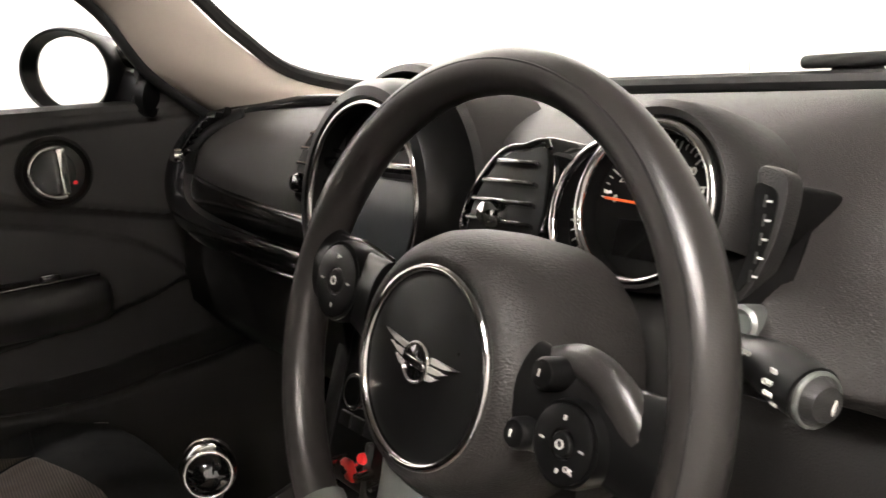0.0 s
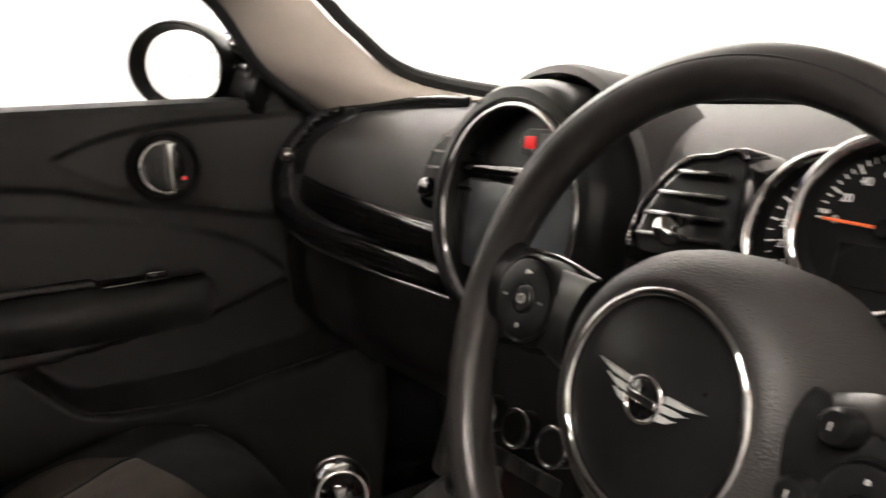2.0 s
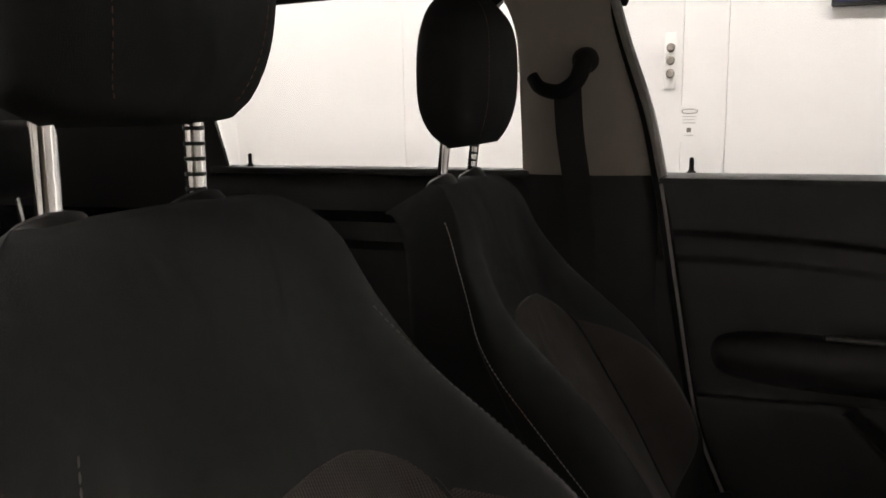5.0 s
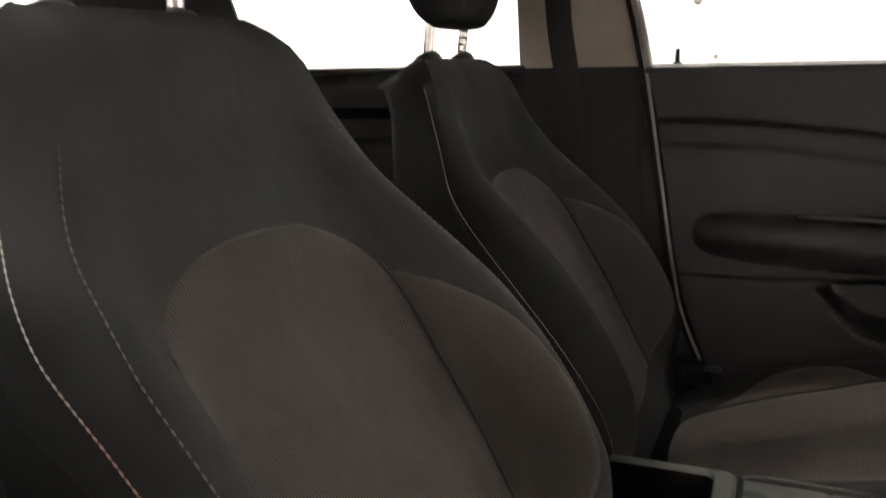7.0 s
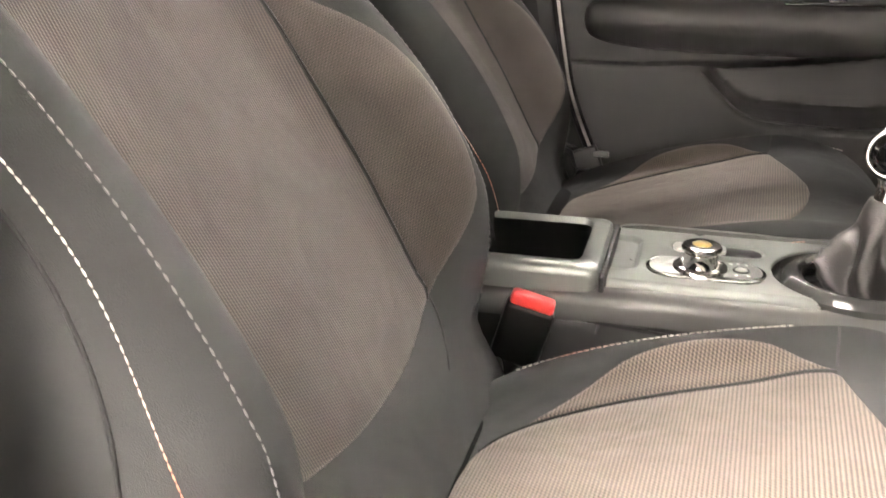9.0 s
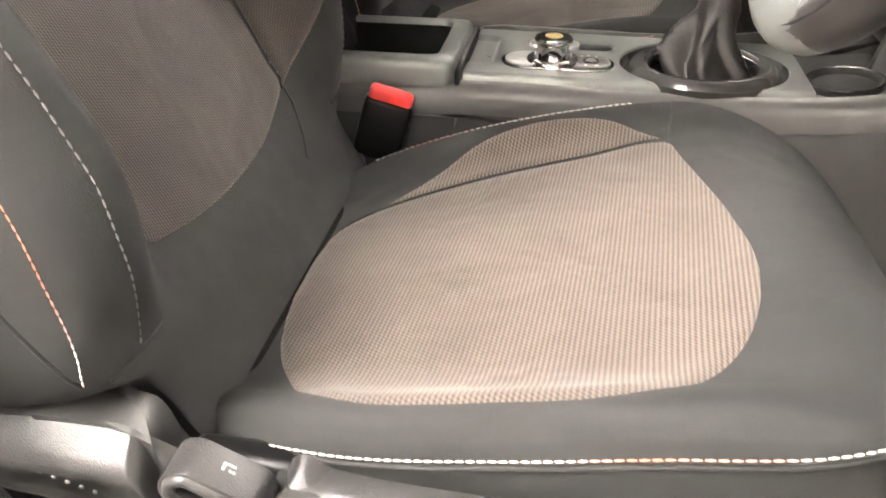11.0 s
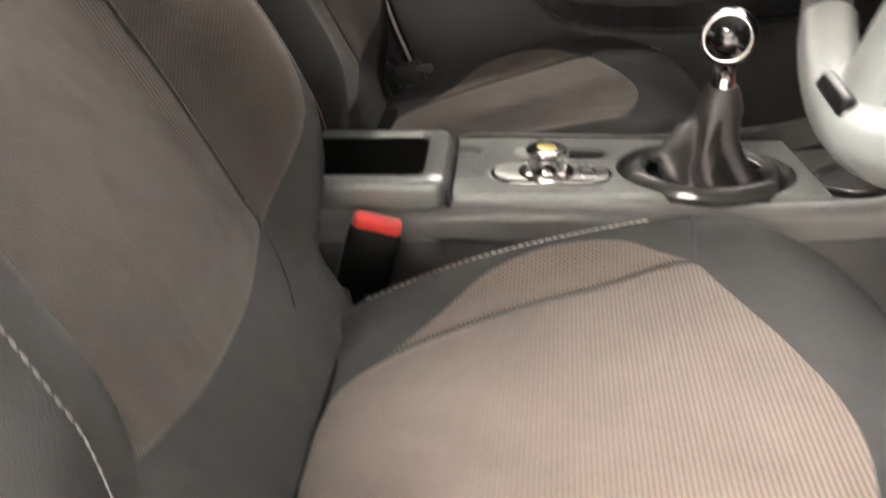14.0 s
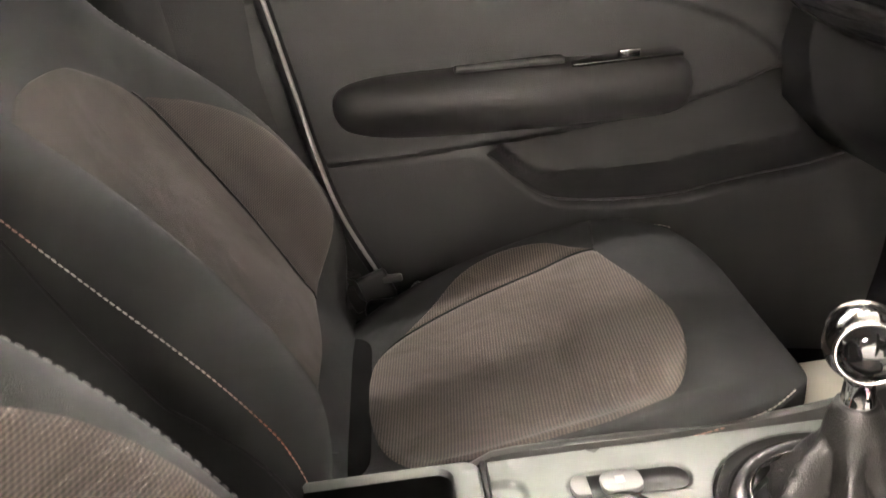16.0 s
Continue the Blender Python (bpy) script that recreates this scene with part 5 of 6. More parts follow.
    # The strip's upper highlight is laid on as a dark chrome line.
    part("strip_edge", tube([p + Vector((0.004, -0.002, 0.021)) for p in strip[6:]], 0.0016, 8), DARKCHROME, dash, "dark chrome line for the strip's highlight")
    # outer vent at the door end
    arc = smooth_path([(-0.606, 0.712, 0.862), (-0.604, 0.716, 0.900), (-0.594, 0.737, 0.926), (-0.570, 0.762, 0.944), (-0.545, 0.792, 0.957)], 8)
    vent = part("side_vent", tube(arc, 0.021, 14, flat=0.45, up=(0.1, -0.8, 0.5), taper=lambda t: 0.45 + 0.55 * math.sin(math.pi * min(1, 0.15 + 0.85 * t)) ** 0.5), INK, dash, "dark curved side air vent")
    for k in range(8):
        p = arc[6 + 3 * k]
        part("slat", rbox(0.034, 0.012, 0.0045, p + Vector((0.003, -0.008, 0.004)), 0.0016, 2, (-25, -28 - 4 * k, 10)), PIANO, vent)
    part("knob", lathe([(0.0, 0.020), (0.010, 0.018), (0.0135, 0.010), (0.012, 0.0)], 24, facing(-0.614, 0.704, 0.890, 20)), CHROME, vent, "chrome vent knob")
    # centre vents beside the display
    f = facing(-0.168, 0.745, 0.895, 14)
    lobe = smooth_path([(-0.058, -0.040, 0), (-0.052, 0.004, 0), (-0.022, 0.040, 0), (0.030, 0.056, 0), (0.075, 0.050, 0), (0.075, -0.045, 0), (0.0, -0.056, 0), (-0.042, -0.055, 0)], 6, closed=True)
    cv = part("centre_vent_left", moved(outline([(p.x, p.y) for p in lobe], 0.05, 0.006), f @ pose(0, 0, -0.02)), PIANO, dash, "gloss black vent beside the display")
    part("opening", moved(outline([(p.x * 0.84, p.y * 0.80) for p in lobe], 0.002), f @ pose(0.002, 0, 0.0296)), INK, cv, "dark vent opening")
    for k, (a, b) in enumerate(((-0.040, 0.06), (-0.042, 0.06), (-0.034, 0.06), (-0.014, 0.06))):
        part("slat", moved(rbox(b - a, 0.0045, 0.014, ((a + b) / 2, -0.026 + 0.020 * k, 0.031), 0.0014, 2, (-18, 0, 0)), f), PIANO, cv)
    part("knob", lathe([(0.0, 0.046), (0.010, 0.045), (0.0135, 0.038), (0.012, 0.028)], 24, f @ pose(-0.030, -0.030, 0)), PIANO, cv, "gloss vent knob")
    f = facing(0.205, 0.745, 0.888, 14)
    lobe = smooth_path([(-0.064, -0.050, 0), (-0.058, -0.018, 0), (-0.038, 0.014, 0), (-0.012, 0.037, 0), (0.016, 0.042, 0), (0.052, 0.041, 0), (0.050, -0.052, 0), (0.0, -0.056, 0), (-0.05, -0.060, 0)], 6, closed=True)
    rv = part("centre_vent_right", moved(outline([(p.x, p.y) for p in lobe], 0.05, 0.005), f @ pose(0, 0, -0.012)), PIANO, dash, "gloss black air vent beside the dials")
    part("opening", moved(outline([(0.004 + p.x * 0.82, p.y * 0.80) for p in lobe], 0.002), f @ pose(0.002, 0, 0.0376)), INK, rv, "dark vent opening")
    for k, (a, b) in enumerate(((-0.046, 0.042), (-0.040, 0.042), (-0.028, 0.042), (-0.010, 0.042))):
        part("slat", moved(rbox(b - a, 0.0042, 0.016, ((a + b) / 2, -0.034 + 0.0185 * k, 0.039), 0.0014, 2, (-20, 0, 0)), f), PIANO, rv)
    part("gloss_edge", tube([f @ Vector((p.x * 0.93 + 0.001, p.y * 0.92, 0.0385)) for p in lobe[:31]], 0.0026, 8), DARKCHROME, rv, "shiny vent edge")
    part("knob", lathe([(0.0, 0.060), (0.010, 0.058), (0.0140, 0.050), (0.0125, 0.036)], 28, f @ pose(-0.006, -0.026, 0)), CHROME, rv, "chrome vent knob")
    # round display
    f = facing(-0.022, 0.692, 0.864, 10) @ Matrix.Diagonal((1.08, 1.08, 1.0, 1))
    disp = part("display", lathe([(0.132, -0.10), (0.134, -0.03), (0.130, -0.002), (0.122, 0.010), (0.112, 0.012), (0.106, 0.004), (0.102, -0.018), (0.0, -0.020)], 72, f), DISC, dash, "large round black display")
    part("chrome_ring", ring(0.1045, 0.0042, f @ pose(0, 0, 0.008), 96), CHROME, disp, "chrome display ring")
    part("screen", rbox(0.172, 0.094, 0.006, (0, 0, 0), 0.004, 3), SCREEN, disp, "dark switched off screen").data.transform(f @ pose(0.0, -0.018, -0.014))
    part("divider", rbox(0.19, 0.012, 0.014, (0, 0, 0), 0.004, 3), PIANO, disp, "gloss bar above the screen").data.transform(f @ pose(0, 0.040, -0.008))
    for s in (-1, 1):
        part("side_cheek", moved(outline([(0.088 * s, -0.055), (0.0885 * s, 0.028), (0.101 * s, 0.02), (0.103 * s, -0.01), (0.098 * s, -0.04)], 0.006, 0.001), f @ pose(0, 0, -0.016)), HARD, disp)
    pill = part("switch_pill", moved(outline(stadium(0.056, 0.027), 0.008, 0.002), f @ pose(0.026, 0.070, -0.014)), HARD, disp, "small switch pill")
    part("hazard_key", rbox(0.020, 0.018, 0.006, (0, 0, 0), 0.003, 3), REDGLOW, pill, "red lit hazard key").data.transform(f @ pose(0.014, 0.070, -0.007) @ Matrix.Diagonal((0.8, 0.7, 1, 1)))
    part("info_key", rbox(0.018, 0.020, 0.006, (0, 0, 0), 0.003, 3), TRIM, pill, "grey key").data.transform(f @ pose(0.038, 0.070, -0.008))
    part("hump", lathe([(0.148, -0.16), (0.149, -0.06), (0.146, -0.045), (0.138, -0.040), (0.13, -0.06), (0.13, -0.16)], 64, f @ pose(0, 0.004, 0)), PAD, disp, "soft hump over the display")
    # climate panel below
    cp = part("climate_panel", rbox(0.24, 0.05, 0.26, (-0.02, 0.724, 0.615), 0.02, 4, (-20, 0, 0)), DISC, dash, "black climate control panel")
    g = facing(-0.02, 0.688, 0.596, 20)
    for x in (-0.042, 0.018, 0.078):
        k = part("climate_knob", lathe([(0.0, 0.024), (0.017, 0.024), (0.020, 0.020), (0.021, 0.0)], 36, g @ pose(x, 0.028, 0.0)), DISC, cp, "climate dial")
        part("chrome_ring", ring(0.0205, 0.0026, g @ pose(x, 0.028, 0.020), 40), CHROME, k, "chrome dial ring")
    for k in range(6):
        part("key", rbox(0.026, 0.018, 0.008, (0, 0, 0), 0.002, 2), HARD, cp).data.transform(g @ pose(-0.073 + 0.029 * k, -0.014, 0.002))
    for k in range(5):
        tg = part("toggle", tube([(0, 0, 0), (0, -0.006, 0.022)], 0.006, 12), CHROME, cp, "chrome toggle")
        tg.data.transform(g @ pose(-0.06 + 0.03 * k, -0.060, 0.0))
    part("start_glow", lathe([(0.0, 0.006), (0.006, 0.006), (0.0075, 0.0)], 24, g @ pose(-0.018, -0.048, 0.003)), REDGLOW, cp, "red lit start ring")
    part("start_toggle", moved(rbox(0.020, 0.030, 0.012, (0, 0, 0), 0.005, 3, (30, 0, 0)), g @ pose(-0.030, -0.066, 0.012)), RED, cp, "red start toggle")
    for s in (-1, 1):
        part("stack_side", rbox(0.03, 0.22, 0.30, (-0.02 + s * 0.135, 0.82, 0.62), 0.012, 3, (-20, 0, 0)), HARD, dash)


def dial_marks(parent, f, R, first, last, count, every):
    for i in range(count):
        a = math.radians(first + (last - first) * i / (count - 1))
        big = i % every == 0
        length = 0.008 if big else 0.0045
        m = f @ pose(0, 0, 0.0, 0, 0, math.degrees(a)) @ pose(R - length / 2, 0, 0)
        part("mark", moved(rbox(length, 0.0013 if big else 0.0009, 0.0006, (0, 0, 0), 0.0002, 1), m), WHITE, parent)


def instruments():
    ins = thing("instrument_cluster", "round speedometer and rev counter with chrome rings on the column", "instruments", (-0.012, 0.053, 0.017))
    fs = facing(0.390, 0.637, 0.883, 20)
    ft = facing(0.336, 0.661, 0.867, 20)
    for name, f, label in (("rev_counter", ft, "round black rev counter"), ("speedometer", fs, "round black speedometer")):
        d = part(name, lathe([(0.0655, -0.06), (0.0665, -0.01), (0.0645, 0.0), (0.0600, 0.004), (0.0575, -0.004), (0.0565, -0.0125), (0.0, -0.013)], 64, f), DIAL, ins, label)
        part("chrome_ring", ring(0.0610, 0.0042, f @ pose(0, 0, 0.003), 80), CHROME, d, "polished chrome ring")
        part("needle_cap", lathe([(0.0, 0.004), (0.006, 0.004), (0.0075, 0.0)], 24, f @ pose(0, 0, -0.010)), PIANO, d)
        g = f @ pose(0, 0, -0.0122)
        if name == "speedometer":
            dial_marks(d, g, 0.053, 176, 23, 25, 4)
            for k, text in enumerate(("0", "20", "40", "60", "80", "100", "120")):
                a = math.radians(176 - 25.5 * k)
                lettering(text, 0.0085, g @ pose(0.0385 * math.cos(a), 0.0385 * math.sin(a), 0.0002), WHITE, d, "numeral")
            lettering("mph", 0.0045, g @ pose(-0.047, 0.008, 0.0002, 0, 0, 0), WHITE, d, "unit")
            part("needle", moved(rbox(0.046, 0.0022, 0.0016, (-0.023, 0, 0.0), 0.0005, 1), g @ pose(0, 0, 0.004, 0, 0, -3)), ORANGE, d, "orange needle")
            part("trip_screen", moved(rbox(0.068, 0.030, 0.001, (0, 0, 0), 0.0004, 1), g @ pose(0.004, -0.027, 0.0004)), PIANO, d, "dark trip screen")
        else:
            dial_marks(d, g, 0.054, 230, 70, 17, 2)
            for k, text in enumerate(("1", "2", "3", "4", "5", "6")):
                a = math.radians(216 - 22 * k)
                lettering(text, 0.009, g @ pose(0.042 * math.cos(a), 0.042 * math.sin(a), 0.0002), WHITE, d, "numeral")
    # fuel crescent on the right
    fp = facing(0.489, 0.632, 0.872, 14, -6) @ Matrix.Diagonal((0.62, 1.0, 1.0, 1))
    crescent = smooth_path([(-0.016, 0.042, 0), (0.006, 0.044, 0), (0.024, 0.036, 0), (0.024, 0.008, 0), (0.012, -0.022, 0), (-0.012, -0.050, 0), (-0.020, -0.046, 0), (-0.010, -0.020, 0), (-0.008, 0.010, 0)], 5, closed=True)
    pod = part("fuel_gauge", moved(outline([(p.x, p.y) for p in crescent], 0.016, 0.004), fp @ pose(0, 0, -0.016)), SOFT, ins, "small crescent fuel gauge pod")
    part("face", moved(outline([(p.x * 0.72 - 0.001, p.y * 0.76 - 0.001) for p in crescent], 0.001), fp @ pose(0, 0, 0.0004)), DIAL, pod)
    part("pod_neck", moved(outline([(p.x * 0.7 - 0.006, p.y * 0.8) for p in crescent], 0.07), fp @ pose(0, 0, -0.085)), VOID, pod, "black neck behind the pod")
    # Black sheet and block on the pad, standing for shade beside the pod.
    slope = [(0.665, 0.826), (0.680, 0.836), (0.682, 0.842), (0.705, 0.862), (0.745, 0.888), (0.80, 0.916)]

    def shade_face(u, v):
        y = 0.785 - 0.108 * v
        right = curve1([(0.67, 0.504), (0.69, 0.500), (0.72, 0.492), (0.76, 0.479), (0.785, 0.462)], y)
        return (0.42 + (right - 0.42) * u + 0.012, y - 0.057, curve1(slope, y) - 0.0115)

    part("column_recess", sheet(shade_face, 8, 24, (0, 0.02, -0.02)), VOID, ins, "black sheet painting the shade round the column")
    part("recess_foot", rbox(0.085, 0.03, 0.085, (0.472, 0.641, 0.776), 0.004, 2), VOID, ins, "black block painting the shade below the sheet")
    for k in range(5):
        part("segment", moved(rbox(0.004, 0.008, 0.001, (0, 0, 0), 0.0006, 1), fp @ pose(-0.004 + 0.010 * math.sin(0.5 + 0.45 * k), -0.028 + 0.0125 * k, 0.0018)), TRIM, pod)
        part("tick", moved(rbox(0.007, 0.0014, 0.001, (0, 0, 0), 0.0002, 1), fp @ pose(0.003 + 0.008 * math.sin(0.5 + 0.45 * k), -0.028 + 0.0125 * k, 0.0018)), WHITE, pod)
    # hood over the dials
    hood = []
    for i in range(25):
        a = math.radians(112 - 130 * i / 24)
        c, s = math.cos(a), math.sin(a)
        hood.append([fs @ Vector((R * c, R * s, h)) for R, h in ((0.068, 0.002), (0.073, 0.006), (0.080, 0.0), (0.086, -0.03), (0.088, -0.08), (0.080, -0.10), (0.069, -0.06))])
    part("hood", loft(hood), SOFT, ins, "grey soft hood over the speedometer")
    # column shroud
    sh = []
    for k in range(9):
        t = k / 8
        y = 0.485 + 0.16 * t
        cz = 0.735 + 0.02 * t
        sh.append([(0.372 + (0.088 + 0.01 * t) * (abs(math.cos(a)) ** 0.8) * (1 if math.cos(a) > 0 else -1), y, cz + (0.048 + 0.012 * t) * math.sin(a) + 0.01 * (1 - t) * math.sin(a)) for a in [2 * math.pi * q / 32 for q in range(32)]])
    part("column_shroud", loft(sh), TRIM, ins, "dark grey steering column cover")
    stalk = part("light_stalk", tube(smooth_path([(0.514, 0.544, 0.828), (0.538, 0.536, 0.829), (0.564, 0.525, 0.829), (0.595, 0.512, 0.825)]), 0.0128, 18, taper=lambda t: 0.75 + 0.45 * step(0.3, 0.8, t)), INK, ins, "satin black light stalk with white symbols")
    tip = pose(0.600, 0.509, 0.8245) @ pose(0, 0, 0, 0, 90, -18)
    part("tip_button", lathe([(0.0, 0.006), (0.009, 0.005), (0.0130, 0.0), (0.0130, -0.010)], 28, tip), TRIM, stalk, "grey tip button")
    part("tip_ring", ring(0.0130, 0.0018, tip @ pose(0, 0, -0.002), 32), SATIN, stalk)
    lettering("OFF", 0.0046, facing(0.5766, 0.5018, 0.8300, 8, -22), WHITE, stalk, "switch_lettering")
    lettering("ON", 0.0046, facing(0.5766, 0.5018, 0.8242, -8, -22), WHITE, stalk, "switch_lettering")
    lettering("AUTO", 0.0038, facing(0.5552, 0.5148, 0.8376, 35, -22), WHITE, stalk, "switch_lettering")
    for z, y in ((0.8356, 0.5050), (0.8184, 0.5050)):
        part("symbol", rbox(0.0052, 0.0010, 0.0030, (0.5782, y, z), 0.0004, 1, (0, 0, -22)), WHITE, stalk, "white switch symbol")
    part("symbol_bar", rbox(0.014, 0.001, 0.003, (0.609, 0.5055, 0.825), 0.0004, 1, (0, 0, -70)), WHITE, stalk)
    key = part("key_barrel", lathe([(0.0, 0.004), (0.007, 0.004), (0.010, 0.008), (0.013, 0.006), (0.014, -0.02)], 28, facing(0.497, 0.605, 0.818, 15)), SATIN, ins, "round grey headlamp switch")


def steering_wheel():
    m = facing(0.367, 0.508, 0.822, 17) @ pose(0, 0, 0, 0, 0, -8)
    w = thing("steering_wheel", "black leather steering wheel with round hub and key pads", "steering wheel", m)
    R = 0.191
    pts = []
    rings = []
    for i in range(120):
        a = 2 * math.pi * i / 120
        k = 1.0 + 0.10 * (math.exp(-((math.degrees(a) - 28) / 16) ** 2) + math.exp(-((math.degrees(a) - 152) / 16) ** 2))
        c, s = math.cos(a), math.sin(a)
        rings.append([((R + 0.0152 * k * math.cos(b)) * c, (R + 0.0152 * k * math.cos(b)) * s, 0.0180 * math.sin(b)) for b in [2 * math.pi * q / 18 for q in range(18)]])
    rim = part("rim", loft(rings, loop=True), LEATHER, w, "thick black leather rim", sharp=80)
    part("rim_seam", ring(R - 0.0132, 0.0014, pose(0, 0, 0.004), 120, 6), RUBBER, rim)
    part("rim_seam", ring(R + 0.004, 0.0010, pose(0, 0, 0.0166), 120, 6), RUBBER, rim)
    st = []
    for i in range(150):
        a = 2 * math.pi * i / 150
        r0, r1 = R - 0.0120, R - 0.0138
        st.append((r0 * math.cos(a), r0 * math.sin(a), 0.0085))
        st.append((r1 * math.cos(a + 0.012), r1 * math.sin(a + 0.012), 0.0005))
    part("rim_stitching", dashes(st, 0.0045, 0.004, 0.0008), GREYTHREAD, rim, "grey cross stitching")
    clip = []
    for i in range(25):
        a = math.radians(236 + 68 * i / 24)
        c, s = math.cos(a), math.sin(a)
        k = 1.0 + 0.08 * math.sin(math.pi * i / 24) ** 0.5
        clip.append([((R - 0.004 + 0.0158 * k * 1.25 * math.cos(b)) * c, (R - 0.004 + 0.0158 * k * 1.25 * math.cos(b)) * s, 0.0186 * k * math.sin(b)) for b in [2 * math.pi * q / 18 for q in range(18)]])
    low = part("lower_clip", loft(clip), SATIN, w, "satin silver clip at the foot of the rim", sharp=80)
    part("clip_slot", rbox(0.050, 0.014, 0.010, (0.0, -R + 0.018, 0.017), 0.004, 3), INK, low, "dark slot")
    # hub
    hub = part("airbag_cover", lathe([(0.088, -0.085), (0.091, -0.045), (0.090, -0.015), (0.087, 0.004), (0.081, 0.017), (0.074, 0.0245), (0.069, 0.027), (0.0655, 0.0268), (0.0630, 0.024), (0.0, 0.024)], 72, pose(0.004, 0, 0)), PAD, w, "grained round airbag cover", sharp=60)
    part("hub_disc", lathe([(0.0605, 0.022), (0.0605, 0.0255), (0.052, 0.0275), (0.0, 0.029)], 64, pose(0.005, -0.002, 0)), DISC, hub, "satin black hub disc")
    part("chrome_ring", ring(0.0625, 0.0030, pose(0.005, -0.002, 0.0275), 96), CHROME, hub, "chrome hub ring")
    # winged badge: ring with three bars a side
    badge = part("badge", lathe([(0.0, 0.003), (0.0112, 0.003), (0.0125, 0.002), (0.013, 0.0)], 40, pose(0.004, 0, 0.029)), PIANO, hub, "chrome winged round badge")
    part("badge_ring", ring(0.0125, 0.0014, pose(0.004, 0, 0.0315), 48), CHROME, badge, "chrome badge ring")
    part("badge_bar", rbox(0.022, 0.005, 0.0015, (0.004, 0, 0.0325), 0.0005, 1), CHROME, badge)
    for s in (-1, 1):
        for k, (a, b) in enumerate(((0.0135, 0.0400), (0.0130, 0.0310), (0.0120, 0.0235))):
            y = 0.0060 - 0.0058 * k
            wing = [(s * a, y - 0.0018), (s * (a + b) / 2, y - 0.0015 + 0.001), (s * b, y + 0.0035), (s * (b - 0.004), y + 0.0022), (s * (a + b) / 2, y + 0.0026), (s * a, y + 0.0020)]
            part("wing", moved(outline(wing, 0.0016), pose(0.004, 0, 0.0292)), BADGE, badge)
    # spokes with key pads
    for s in (-1, 1):
        sp = []
        for k in range(13):
            t = k / 12
            x = s * (0.080 + 0.100 * t)
            hh = 0.030 - 0.004 * math.sin(math.pi * t)
            yc = 0.014 + 0.004 * t
            zc = 0.006 - 0.008 * t
            sp.append([(x, yc + hh * math.cos(a) * (1.0 if math.cos(a) > 0 else 1.15), zc + 0.014 * math.sin(a)) for a in [2 * math.pi * q / 20 for q in range(20)]])
        spoke = part("spoke", loft(sp), INK, w, "dark spoke")
        k = 1.0 if s < 0 else 0.76
        px, py = s * 0.128, (0.014 if s < 0 else 0.004)
        pad = pose(px, py, 0.002 if s < 0 else 0.006) @ Matrix.Diagonal((k, k, 1, 1))
        part("pad_base", lathe([(0.030, -0.01), (0.0315, 0.010), (0.0300, 0.016), (0.0285, 0.015), (0.0, 0.014)], 44, pad), INK, spoke, "round key pad")
        part("pad_ring", lathe([(0.0275, 0.013), (0.0275, 0.0165), (0.025, 0.0175), (0.011, 0.0165), (0.0105, 0.0135)], 44, pad @ pose(0, 0, 0.001)), INK, spoke, "round rocker key")
        part("pad_centre", lathe([(0.0, 0.0185), (0.008, 0.018), (0.0095, 0.0165), (0.0095, 0.012)], 32, pad @ pose(0, 0, 0.001)), INK, spoke, "centre key")
        for t in range(4):
            a = math.radians(90 * t + 8)
            part("key_symbol", moved(rbox(0.0044 if (t + s) % 2 else 0.0024, 0.0014 if (t + s) % 2 else 0.0034, 0.0006, (0.0185 * math.cos(a), 0.0185 * math.sin(a), 0.0185), 0.0002, 1), pad), PALE, spoke, "white key symbol")
        part("key_symbol", moved(ring(0.0030, 0.0007, None, 16, 6), pad @ pose(0, 0, 0.0196)), PALE, spoke, "white key symbol")
        if s < 0:
            part("key_symbol", moved(rbox(0.0050, 0.0012, 0.0006, (0, 0.019, 0.0188), 0.0002, 1), pad), WHITE, spoke, "white key symbol")
        else:
            lettering("OK", 0.0060, pad @ pose(0.012, -0.014, 0.0186), PALE, spoke, "key_lettering")
            for x, y in ((0.106, 0.034), (0.098, -0.004)):
                kk = part("round_key", lathe([(0.0, 0.032), (0.0075, 0.031), (0.0092, 0.028), (0.0096, 0.005)], 28, pose(x, y, -0.002)), INK, spoke, "small round key")
                part("key_symbol", rbox(0.0011, 0.0042, 0.0006, (x - 0.001, y, 0.0303), 0.0002, 1), PALE, kk, "white key symbol")
        if s > 0:
            arm = smooth_path([(0.092, 0.036, 0.004), (0.116, 0.044, 0.008), (0.140, 0.038, 0.008), (0.160, 0.020, 0.004), (0.176, -0.004, -0.002), (0.184, -0.026, -0.004)], 8)
            part("arm", tube(arm, 0.0125, 16, flat=0.8, up=(0, 0, 1), taper=lambda t: 0.7 + 0.45 * t), LEATHER, w, "dark grey spoke arm")
        else:
            part("spoke_edge", tube(smooth_path([(-0.075, 0.046, 0.010), (-0.12, 0.048, 0.008), (-0.165, 0.042, 0.002)]), 0.0016, 8), DARKCHROME, w, "thin shiny edge on the spoke")
    # lower spoke
    lo = []
    for k in range(9):
        t = k / 8
        y = -0.085 - 0.095 * t
        lo.append([((0.040 - 0.006 * math.sin(math.pi * t)) * math.cos(a), y, 0.0 + 0.012 * math.sin(a)) for a in [2 * math.pi * q / 20 for q in range(20)]])
    part("lower_spoke", loft(lo), SATIN, w, "satin silver lower spoke")


dashboard()
instruments()
steering_wheel()


